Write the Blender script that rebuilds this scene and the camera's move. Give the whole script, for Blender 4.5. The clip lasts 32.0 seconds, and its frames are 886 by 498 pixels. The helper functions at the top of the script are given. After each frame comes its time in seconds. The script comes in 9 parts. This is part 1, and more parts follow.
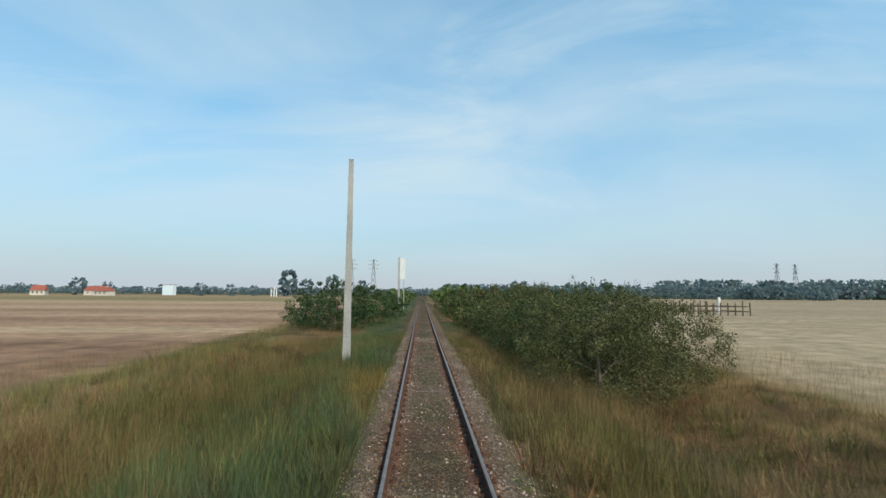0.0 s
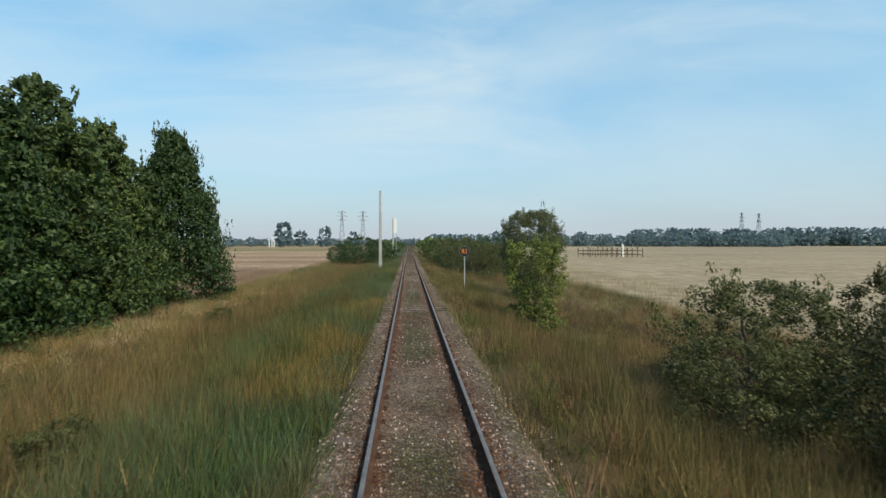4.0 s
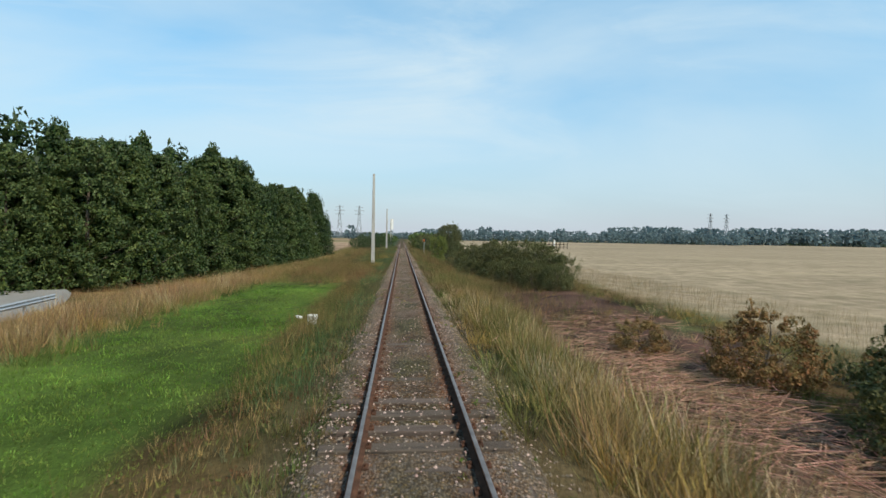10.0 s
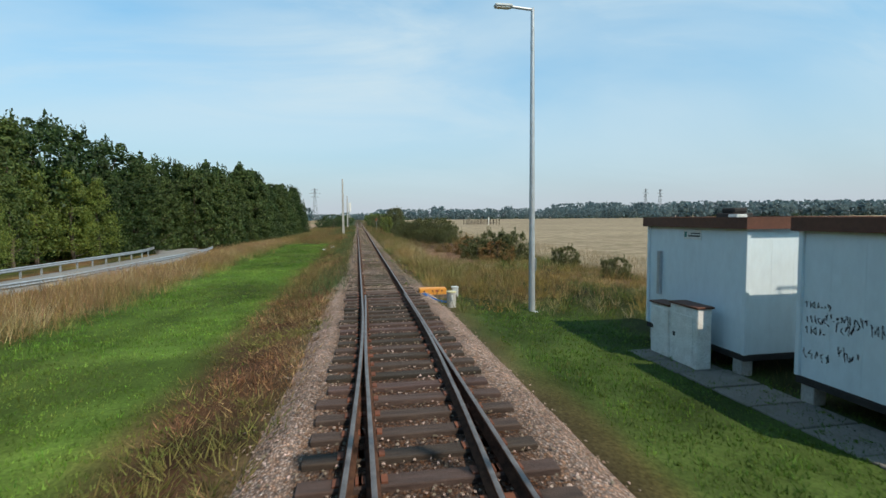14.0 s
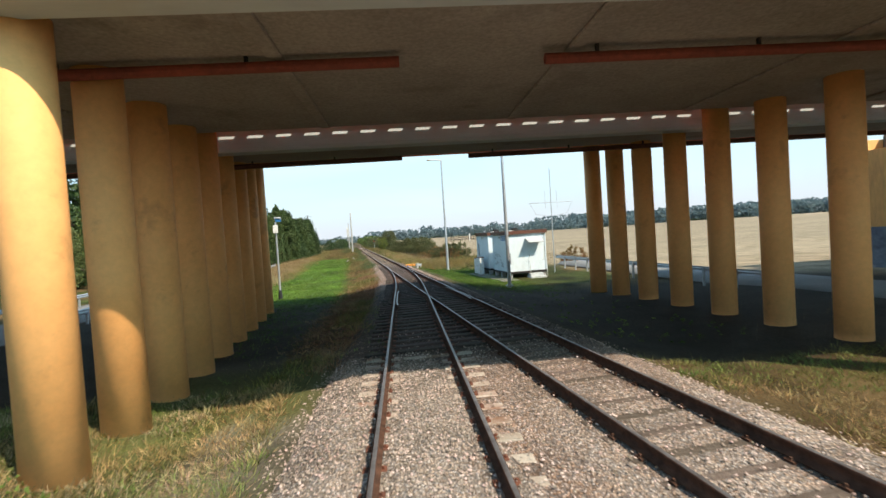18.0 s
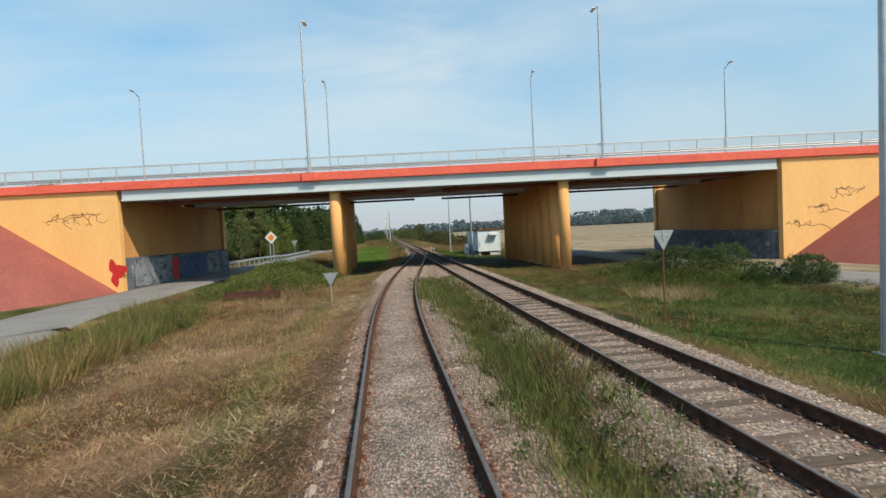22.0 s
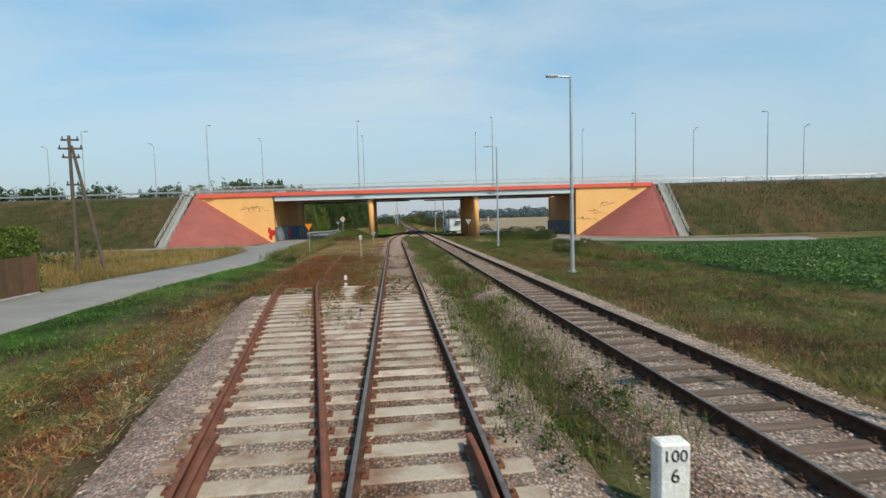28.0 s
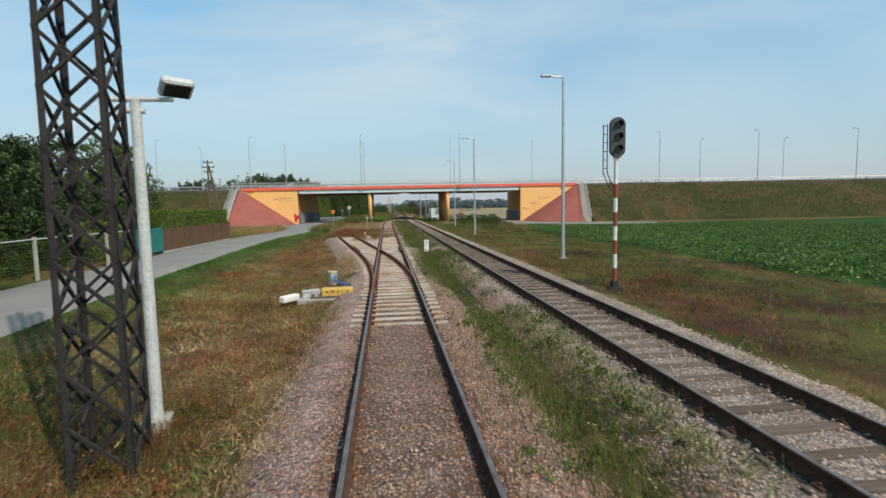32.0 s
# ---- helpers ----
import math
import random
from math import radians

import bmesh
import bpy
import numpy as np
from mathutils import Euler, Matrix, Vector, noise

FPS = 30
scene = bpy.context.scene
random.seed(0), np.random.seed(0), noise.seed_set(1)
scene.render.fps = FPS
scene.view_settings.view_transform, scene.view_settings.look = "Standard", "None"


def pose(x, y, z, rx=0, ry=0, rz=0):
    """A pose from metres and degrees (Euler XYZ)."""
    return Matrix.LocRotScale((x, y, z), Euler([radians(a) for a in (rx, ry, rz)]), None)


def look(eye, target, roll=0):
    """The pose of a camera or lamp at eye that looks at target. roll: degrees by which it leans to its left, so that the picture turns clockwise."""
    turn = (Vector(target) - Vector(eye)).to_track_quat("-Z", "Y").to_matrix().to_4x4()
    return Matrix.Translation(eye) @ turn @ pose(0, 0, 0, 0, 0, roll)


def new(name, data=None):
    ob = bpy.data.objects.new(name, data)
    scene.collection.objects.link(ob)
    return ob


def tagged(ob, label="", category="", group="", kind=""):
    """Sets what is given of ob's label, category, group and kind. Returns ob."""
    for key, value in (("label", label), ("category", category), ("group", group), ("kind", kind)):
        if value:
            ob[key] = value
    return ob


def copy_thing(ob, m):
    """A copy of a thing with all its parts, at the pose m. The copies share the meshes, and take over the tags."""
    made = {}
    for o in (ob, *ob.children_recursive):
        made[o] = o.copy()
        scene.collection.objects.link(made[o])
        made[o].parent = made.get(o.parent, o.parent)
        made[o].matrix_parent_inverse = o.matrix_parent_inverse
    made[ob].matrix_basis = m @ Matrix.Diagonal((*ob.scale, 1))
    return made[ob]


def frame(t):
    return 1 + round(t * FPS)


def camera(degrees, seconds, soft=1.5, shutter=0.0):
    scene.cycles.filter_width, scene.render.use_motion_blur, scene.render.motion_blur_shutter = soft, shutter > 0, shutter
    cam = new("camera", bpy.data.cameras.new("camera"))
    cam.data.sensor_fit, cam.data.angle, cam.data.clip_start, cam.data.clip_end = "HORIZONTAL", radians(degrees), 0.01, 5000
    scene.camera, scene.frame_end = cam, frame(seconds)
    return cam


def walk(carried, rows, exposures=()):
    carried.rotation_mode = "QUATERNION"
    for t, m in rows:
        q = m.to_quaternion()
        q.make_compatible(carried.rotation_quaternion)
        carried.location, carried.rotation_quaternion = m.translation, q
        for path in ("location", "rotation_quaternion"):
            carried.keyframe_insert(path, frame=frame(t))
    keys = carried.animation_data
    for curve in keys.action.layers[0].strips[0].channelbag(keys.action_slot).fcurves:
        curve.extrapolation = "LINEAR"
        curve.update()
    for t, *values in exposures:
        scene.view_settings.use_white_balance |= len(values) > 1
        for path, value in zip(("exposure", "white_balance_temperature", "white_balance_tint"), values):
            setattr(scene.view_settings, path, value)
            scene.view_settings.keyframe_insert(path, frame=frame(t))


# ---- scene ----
cam = camera(84.0, 32.0, soft=1.5, shutter=0.12)
PATH = [
    (0.0, (-0.245, 54.107, 2.648), (-0.158, 56.097, 2.828), 0.47),
    (0.5, (-0.245, 49.827, 2.648), (-0.078, 51.812, 2.822), -0.95),
    (1.0, (-0.245, 45.513, 2.648), (-0.121, 47.507, 2.739), -0.33),
    (1.5, (-0.245, 41.166, 2.648), (-0.068, 43.157, 2.730), -0.44),
    (2.0, (-0.245, 36.787, 2.648), (-0.089, 38.781, 2.658), 0.41),
    (2.5, (-0.245, 32.374, 2.648), (-0.109, 34.370, 2.640), 0.07),
    (3.0, (-0.245, 27.929, 2.648), (-0.114, 29.925, 2.624), -0.47),
    (3.5, (-0.245, 23.451, 2.648), (-0.101, 25.446, 2.621), -0.11),
    (5.5, (-0.245, 5.909, 2.648), (-0.132, 7.906, 2.641), 0.73),
    (6.0, (-0.245, 1.660, 2.648), (-0.135, 3.657, 2.631), 0.71),
    (6.5, (-0.245, -2.578, 2.648), (-0.123, -0.582, 2.620), 0.23),
    (7.0, (-0.245, -6.848, 2.648), (-0.095, -4.855, 2.591), 0.04),
    (7.5, (-0.245, -11.150, 2.648), (-0.107, -9.155, 2.604), 1.18),
    (8.0, (-0.245, -15.484, 2.648), (-0.096, -13.490, 2.605), 1.14),
    (8.5, (-0.245, -19.850, 2.648), (-0.083, -17.856, 2.621), 1.01),
    (9.0, (-0.245, -24.247, 2.648), (-0.062, -22.257, 2.578), 1.04),
    (9.5, (-0.245, -28.632, 2.648), (-0.075, -26.640, 2.609), 0.85),
    (10.0, (-0.245, -32.960, 2.648), (-0.076, -30.967, 2.600), 0.99),
    (10.5, (-0.245, -37.230, 2.648), (-0.063, -35.239, 2.590), 1.32),
    (11.0, (-0.245, -41.443, 2.648), (-0.013, -39.458, 2.560), 1.55),
    (11.5, (-0.245, -45.598, 2.648), (-0.004, -43.615, 2.560), 0.62),
    (12.0, (-0.245, -49.697, 2.648), (-0.010, -47.712, 2.587), 0.63),
    (12.5, (-0.282, -53.727, 2.648), (-0.021, -51.747, 2.553), 0.49),
    (13.0, (-0.401, -57.680, 2.648), (-0.126, -55.701, 2.556), -0.04),
    (13.5, (-0.597, -61.555, 2.648), (-0.291, -59.582, 2.527), -0.78),
    (14.0, (-0.866, -65.352, 2.648), (-0.524, -63.385, 2.517), -0.52),
    (14.5, (-1.203, -69.071, 2.648), (-0.885, -67.100, 2.529), -0.31),
    (16.5, (-2.861, -84.173, 2.648), (-2.490, -82.208, 2.596), -1.65),
    (17.0, (-3.291, -88.067, 2.648), (-2.911, -86.104, 2.610), -2.62),
    (17.5, (-3.722, -91.962, 2.648), (-3.402, -89.990, 2.738), -3.06),
    (18.0, (-4.126, -95.807, 2.648), (-3.748, -93.844, 2.590), -3.75),
    (18.5, (-4.451, -99.604, 2.648), (-4.054, -97.648, 2.517), -2.29),
    (19.0, (-4.698, -103.351, 2.648), (-4.266, -101.404, 2.509), -2.21),
    (20.0, (-4.968, -110.700, 2.648), (-4.683, -108.725, 2.510), -1.57),
    (20.5, (-4.995, -114.326, 2.648), (-4.723, -112.347, 2.546), -2.16),
    (21.0, (-4.995, -117.953, 2.648), (-4.746, -115.970, 2.558), -2.44),
    (21.5, (-4.995, -121.580, 2.648), (-4.726, -119.599, 2.591), -2.80),
    (22.0, (-4.995, -125.208, 2.648), (-4.758, -123.224, 2.571), -2.84),
    (22.5, (-4.995, -128.838, 2.648), (-4.776, -126.851, 2.566), -2.76),
    (23.0, (-4.995, -132.468, 2.648), (-4.769, -130.483, 2.561), -2.73),
    (23.5, (-4.995, -136.091, 2.648), (-4.762, -134.106, 2.567), -2.82),
    (24.0, (-4.995, -139.699, 2.648), (-4.766, -137.714, 2.552), -2.87),
    (24.5, (-4.995, -143.292, 2.648), (-4.769, -141.307, 2.558), -2.86),
    (25.0, (-4.995, -146.870, 2.648), (-4.765, -144.885, 2.561), -2.72),
    (25.5, (-4.995, -150.433, 2.648), (-4.751, -148.451, 2.548), -2.92),
    (27.5, (-4.995, -164.632, 2.648), (-4.825, -162.644, 2.524), -1.66),
    (28.0, (-4.995, -168.196, 2.648), (-4.795, -166.210, 2.518), -1.53),
    (28.5, (-4.995, -171.766, 2.648), (-4.756, -169.785, 2.514), -1.54),
    (29.0, (-4.995, -175.342, 2.648), (-4.754, -173.363, 2.494), -1.16),
    (29.5, (-4.995, -178.925, 2.648), (-4.761, -176.946, 2.478), -1.08),
    (30.0, (-4.995, -182.513, 2.648), (-4.748, -180.533, 2.510), -0.84),
    (30.5, (-4.995, -186.107, 2.648), (-4.759, -184.126, 2.507), -1.01),
    (31.0, (-4.995, -189.707, 2.648), (-4.764, -187.727, 2.481), -0.98),
    (31.5, (-4.995, -193.312, 2.648), (-4.765, -191.332, 2.479), -1.10),
    (32.0, (-4.995, -196.923, 2.648), (-4.769, -194.943, 2.475), -1.02),
]
EXPOSURES = [(0.0, -0.2, 6500, 10), (7.0, -0.18, 6500, 10), (9.0, -0.11, 6550, 11), (12.5, -0.12, 6550, 11), (14.0, -0.2, 6500, 10), (15.0, -0.25, 6500, 10), (16.3, -0.25, 6500, 10), (16.9, -0.2, 6550, 10), (17.6, 0.22, 6650, 11), (18.2, 0.46, 6750, 13), (19.0, 0.04, 6850, 14), (19.6, -0.03, 6850, 14), (21.5, -0.18, 6850, 14), (23.0, -0.22, 6700, 12), (26.0, -0.30, 6650, 12), (32.0, -0.32, 6650, 12)]
walk(cam, [(t, look(eye, target, roll)) for t, eye, target, roll in PATH], EXPOSURES)

# ---- light ----
SUN_AZ, SUN_EL = 142.0, 48.0
world = bpy.data.worlds.new("sky")
scene.world = world
world.use_nodes = True


def build_sky():
    nt = world.node_tree
    n, ln = nt.nodes, nt.links
    n.clear()
    out = n.new("ShaderNodeOutputWorld")
    bg = n.new("ShaderNodeBackground")
    sky = n.new("ShaderNodeTexSky")
    sky.sky_type = "NISHITA"
    sky.sun_disc = False
    sky.sun_elevation, sky.sun_rotation = radians(SUN_EL), radians(SUN_AZ)
    sky.air_density, sky.dust_density, sky.ozone_density = 1.0, 1.5, 1.6
    bg.inputs["Strength"].default_value = 0.125
    tc = n.new("ShaderNodeTexCoord")
    # wisps of high cloud: noise over the direction, flattened towards the horizon
    sep = n.new("ShaderNodeSeparateXYZ")
    ln.new(tc.outputs["Generated"], sep.inputs[0])
    lift = n.new("ShaderNodeMath")
    lift.operation = "ADD"
    lift.inputs[1].default_value = 0.30
    ln.new(sep.outputs["Z"], lift.inputs[0])
    dx, dy = n.new("ShaderNodeMath"), n.new("ShaderNodeMath")
    for m, o in ((dx, "X"), (dy, "Y")):
        m.operation = "DIVIDE"
        ln.new(sep.outputs[o], m.inputs[0])
        ln.new(lift.outputs[0], m.inputs[1])
    flat = n.new("ShaderNodeCombineXYZ")
    ln.new(dx.outputs[0], flat.inputs[0])
    ln.new(dy.outputs[0], flat.inputs[1])
    turn = n.new("ShaderNodeMapping")
    turn.inputs["Rotation"].default_value = (0, 0, radians(38))
    turn.inputs["Scale"].default_value = (0.55, 0.95, 1)
    turn.inputs["Location"].default_value = (0.7, 2.3, 0)
    ln.new(flat.outputs[0], turn.inputs[0])
    big = n.new("ShaderNodeTexNoise")
    big.inputs["Scale"].default_value, big.inputs["Detail"].default_value, big.inputs["Roughness"].default_value = 1.1, 8, 0.5
    big.inputs["Distortion"].default_value = 0.5
    ln.new(turn.outputs[0], big.inputs["Vector"])
    ramp = n.new("ShaderNodeValToRGB")
    ramp.color_ramp.elements[0].position, ramp.color_ramp.elements[0].color = 0.38, (0.03, 0.03, 0.03, 1)
    ramp.color_ramp.elements[1].position, ramp.color_ramp.elements[1].color = 0.64, (0.74, 0.74, 0.74, 1)
    ln.new(big.outputs["Fac"], ramp.inputs[0])
    # a pale veil of mist low over the land
    veil = n.new("ShaderNodeMapRange")
    veil.inputs["From Min"].default_value, veil.inputs["From Max"].default_value = 0.0, 0.47
    veil.inputs["To Min"].default_value, veil.inputs["To Max"].default_value = 0.97, 0.0
    ln.new(sep.outputs["Z"], veil.inputs["Value"])
    tint = n.new("ShaderNodeMixRGB")
    tint.blend_type = "MULTIPLY"
    tint.inputs[0].default_value = 1.0
    tint.inputs[2].default_value = (0.88, 2.02, 2.08, 1)
    ln.new(sky.outputs[0], tint.inputs[1])
    mist = n.new("ShaderNodeMixRGB")
    mist.inputs[2].default_value = (4.92, 5.35, 5.98, 1)
    ln.new(veil.outputs[0], mist.inputs[0])
    ln.new(tint.outputs[0], mist.inputs[1])
    # the high sky is clearer and deeper than the hazy lower part
    thin = n.new("ShaderNodeMapRange")
    thin.inputs["From Min"].default_value, thin.inputs["From Max"].default_value = 0.56, 0.9
    thin.inputs["To Min"].default_value, thin.inputs["To Max"].default_value = 1.0, 0.25
    ln.new(sep.outputs["Z"], thin.inputs["Value"])
    cover = n.new("ShaderNodeMath")
    cover.operation = "MULTIPLY"
    # fine drawn-out streaks of ice cloud over the broad veil
    comb = n.new("ShaderNodeMapping")
    comb.inputs["Rotation"].default_value = (0, 0, radians(-58))
    comb.inputs["Scale"].default_value = (0.8, 2.0, 1)
    comb.inputs["Location"].default_value = (3.1, 0.4, 0)
    ln.new(flat.outputs[0], comb.inputs[0])
    streak = n.new("ShaderNodeTexNoise")
    streak.inputs["Scale"].default_value, streak.inputs["Detail"].default_value, streak.inputs["Roughness"].default_value = 1.1, 9, 0.6
    streak.inputs["Distortion"].default_value = 0.8
    ln.new(comb.outputs[0], streak.inputs["Vector"])
    wisp = n.new("ShaderNodeMapRange")
    wisp.inputs["From Min"].default_value, wisp.inputs["From Max"].default_value = 0.54, 0.74
    wisp.inputs["To Min"].default_value, wisp.inputs["To Max"].default_value = 0.0, 0.38
    ln.new(streak.outputs["Fac"], wisp.inputs["Value"])
    both = n.new("ShaderNodeMath")
    both.operation = "ADD"
    both.use_clamp = True
    ln.new(ramp.outputs[0], both.inputs[0])
    ln.new(wisp.outputs[0], both.inputs[1])
    # the cloud thins out into plain haze towards the horizon
    fade = n.new("ShaderNodeMapRange")
    fade.inputs["From Min"].default_value, fade.inputs["From Max"].default_value = 0.02, 0.26
    fade.inputs["To Min"].default_value, fade.inputs["To Max"].default_value = 0.15, 1.0
    ln.new(sep.outputs["Z"], fade.inputs["Value"])
    low = n.new("ShaderNodeMath")
    low.operation = "MULTIPLY"
    ln.new(both.outputs[0], low.inputs[0])
    ln.new(fade.outputs[0], low.inputs[1])
    ln.new(low.outputs[0], cover.inputs[0])
    ln.new(thin.outputs[0], cover.inputs[1])
    deep = n.new("ShaderNodeMixRGB")
    deep.inputs[2].default_value = (0.40, 0.74, 0.82, 1)
    deep.inputs[1].default_value = (0.88, 2.02, 2.08, 1)
    clear = n.new("ShaderNodeMapRange")
    clear.inputs["From Min"].default_value, clear.inputs["From Max"].default_value = 0.56, 0.92
    ln.new(sep.outputs["Z"], clear.inputs["Value"])
    ln.new(clear.outputs[0], deep.inputs[0])
    ln.new(deep.outputs[0], tint.inputs[2])
    cloud = n.new("ShaderNodeMixRGB")
    cloud.inputs[2].default_value = (5.75, 7.15, 7.85, 1)
    ln.new(cover.outputs[0], cloud.inputs[0])
    ln.new(mist.outputs[0], cloud.inputs[1])
    ln.new(cloud.outputs[0], bg.inputs["Color"])
    ln.new(bg.outputs[0], out.inputs["Surface"])


build_sky()
sun_data = bpy.data.lights.new("sun", "SUN")
sun_data.energy, sun_data.angle, sun_data.color = 5.0, radians(0.6), (1.0, 0.885, 0.72)
sun = new("sun", sun_data)
ce, se = math.cos(radians(SUN_EL)), math.sin(radians(SUN_EL))
SUN_DIR = Vector((math.sin(radians(SUN_AZ)) * ce, math.cos(radians(SUN_AZ)) * ce, se))
sun.rotation_euler = (-SUN_DIR).to_track_quat("-Z", "Y").to_euler()

# ---- materials ----
rng = np.random.default_rng(7)


def material(name, c1, c2=None, scale=2.0, rough=0.8, metal=0.0, bump=0.0, bump_scale=None, fine=None, spots=None, object_random=0.0,
             island=0.0, vcol="", translucent=0.0, stretch=(1, 1, 1), alpha=1.0, grain=(0.72, 1.25), spec=0.4):
    """A surface of two colours mixed by coarse noise, a fine grain, stains, and relief."""
    m = bpy.data.materials.new(name)
    m.use_nodes = True
    nt = m.node_tree
    n, ln = nt.nodes, nt.links
    p = n["Principled BSDF"]
    p.inputs["Roughness"].default_value, p.inputs["Metallic"].default_value = rough, metal
    p.inputs["Specular IOR Level"].default_value = spec
    geo = n.new("ShaderNodeNewGeometry")
    mp = n.new("ShaderNodeMapping")
    mp.inputs["Scale"].default_value = stretch
    ln.new(geo.outputs["Position"], mp.inputs[0])

    def noise_tex(s, detail=4, r=0.6):
        t = n.new("ShaderNodeTexNoise")
        t.inputs["Scale"].default_value, t.inputs["Detail"].default_value, t.inputs["Roughness"].default_value = s, detail, r
        ln.new(mp.outputs[0], t.inputs["Vector"])
        return t

    def ramp(src, a, b):
        r = n.new("ShaderNodeMapRange")
        r.inputs["From Min"].default_value, r.inputs["From Max"].default_value = a, b
        ln.new(src, r.inputs["Value"])
        return r.outputs[0]

    def mix(fac, a, b, mode="MIX"):
        x = n.new("ShaderNodeMixRGB")
        x.blend_type = mode
        for sock, v in zip(x.inputs, (fac, a, b)):
            if isinstance(v, tuple):
                sock.default_value = (*v, 1)
            elif isinstance(v, (int, float)):
                sock.default_value = v
            else:
                ln.new(v, sock)
        return x.outputs[0]

    if vcol:
        at = n.new("ShaderNodeAttribute")
        at.attribute_name = vcol
        col = at.outputs["Color"]
        if c2:
            col = mix(ramp(noise_tex(scale).outputs["Fac"], 0.35, 0.7), col, mix(1.0, col, c2, "MULTIPLY"))
    else:
        big = noise_tex(scale)
        col = mix(ramp(big.outputs["Fac"], 0.32, 0.68), c1, c2 or tuple(v * 0.8 for v in c1))
    g = noise_tex(fine or scale * 14, 3, 0.7)
    v = n.new("ShaderNodeMapRange")
    v.inputs["From Min"].default_value, v.inputs["From Max"].default_value = 0.25, 0.75
    v.inputs["To Min"].default_value, v.inputs["To Max"].default_value = grain
    ln.new(g.outputs["Fac"], v.inputs["Value"])
    comb = n.new("ShaderNodeCombineXYZ")
    for k in range(3):
        ln.new(v.outputs[0], comb.inputs[k])
    col = mix(1.0, col, comb.outputs[0], "MULTIPLY")
    if spots:
        colour, s, lo, hi = spots
        col = mix(ramp(noise_tex(s, 6, 0.65).outputs["Fac"], lo, hi), col, colour)
    if object_random or island:
        src = n.new("ShaderNodeObjectInfo").outputs["Random"] if object_random else geo.outputs["Random Per Island"]
        amount = object_random or island
        r = n.new("ShaderNodeMapRange")
        r.inputs["To Min"].default_value, r.inputs["To Max"].default_value = 1 - amount, 1 + amount
        ln.new(src, r.inputs["Value"])
        hsv = n.new("ShaderNodeHueSaturation")
        ln.new(r.outputs[0], hsv.inputs["Value"])
        ln.new(col, hsv.inputs["Color"])
        hr = n.new("ShaderNodeMapRange")
        hr.inputs["To Min"].default_value, hr.inputs["To Max"].default_value = 0.5 + amount * 0.06, 0.5 - amount * 0.06
        ln.new(src, hr.inputs["Value"])
        ln.new(hr.outputs[0], hsv.inputs["Hue"])
        col = hsv.outputs[0]
    ln.new(col, p.inputs["Base Color"])
    if bump:
        b = n.new("ShaderNodeBump")
        b.inputs["Strength"].default_value, b.inputs["Distance"].default_value = bump, 0.02
        ln.new(noise_tex(bump_scale or scale * 10, 5, 0.65).outputs["Fac"], b.inputs["Height"])
        ln.new(b.outputs[0], p.inputs["Normal"])
    if translucent:
        tr = n.new("ShaderNodeBsdfTranslucent")
        ln.new(col, tr.inputs["Color"])
        ms = n.new("ShaderNodeMixShader")
        ms.inputs[0].default_value = translucent
        ln.new(p.outputs[0], ms.inputs[1])
        ln.new(tr.outputs[0], ms.inputs[2])
        ln.new(ms.outputs[0], n["Material Output"].inputs["Surface"])
    return m


M = {}
M["ground"] = material("soil and turf", (0.2, 0.2, 0.1), (0.55, 0.58, 0.52), scale=0.7, rough=0.95, bump=1.0, bump_scale=11, fine=16, vcol="tint", grain=(0.4, 1.5), spec=0.1)
M["grass"] = material("grass blades", (0.2, 0.2, 0.1), (0.82, 0.85, 0.8), scale=0.5, rough=0.75, vcol="tint", translucent=0.3, spec=0.1)
M["stones"] = material("ballast stones", (0.44, 0.318, 0.252), (0.25, 0.152, 0.112), scale=1.2, rough=0.9, island=0.42, fine=40, spec=0.15)
M["stones_pale"] = material("pale ballast stones", (0.50, 0.405, 0.34), (0.30, 0.215, 0.17), scale=1.2, rough=0.9, island=0.5, fine=40, spec=0.15)
M["stones_old"] = material("weathered ballast stones", (0.42, 0.335, 0.28), (0.16, 0.115, 0.08), scale=0.9, rough=0.92, island=0.6, fine=40, spec=0.15)
M["rail_side"] = material("rusted rail steel", (0.115, 0.058, 0.038), (0.05, 0.028, 0.02), scale=6, rough=0.95, metal=0.0, bump=0.2, fine=60, spec=0.08)
M["rail_top"] = material("worn bright rail head", (0.24, 0.22, 0.21), (0.12, 0.105, 0.10), scale=4, rough=0.45, metal=0.55, fine=50)
M["scrap_rust"] = material("dark crusted rust", (0.12, 0.042, 0.028), (0.05, 0.024, 0.018), scale=4, rough=0.92, bump=0.5, fine=40)
M["rail_rust"] = material("red rust on unused rail", (0.20, 0.072, 0.04), (0.11, 0.043, 0.027), scale=3, rough=0.88, bump=0.3, fine=40)
M["wood_old"] = material("weathered tie timber", (0.115, 0.088, 0.07), (0.06, 0.043, 0.034), scale=2.5, rough=0.9, bump=0.6, stretch=(0.6, 6, 3), fine=30,
                         object_random=0.3)
M["wood_tarred"] = material("dark tarred tie timber with rust stains", (0.075, 0.052, 0.04), (0.036, 0.025, 0.02), scale=2.5, rough=0.85, bump=0.6, stretch=(0.6, 6, 3), fine=30,
                            object_random=0.5)
M["wood_grey"] = material("grey gravel-dusted tie timber", (0.17, 0.13, 0.105), (0.10, 0.075, 0.06), scale=2.5, rough=0.95, bump=0.6, stretch=(0.6, 6, 3), fine=30,
                          object_random=0.2, spec=0.1)
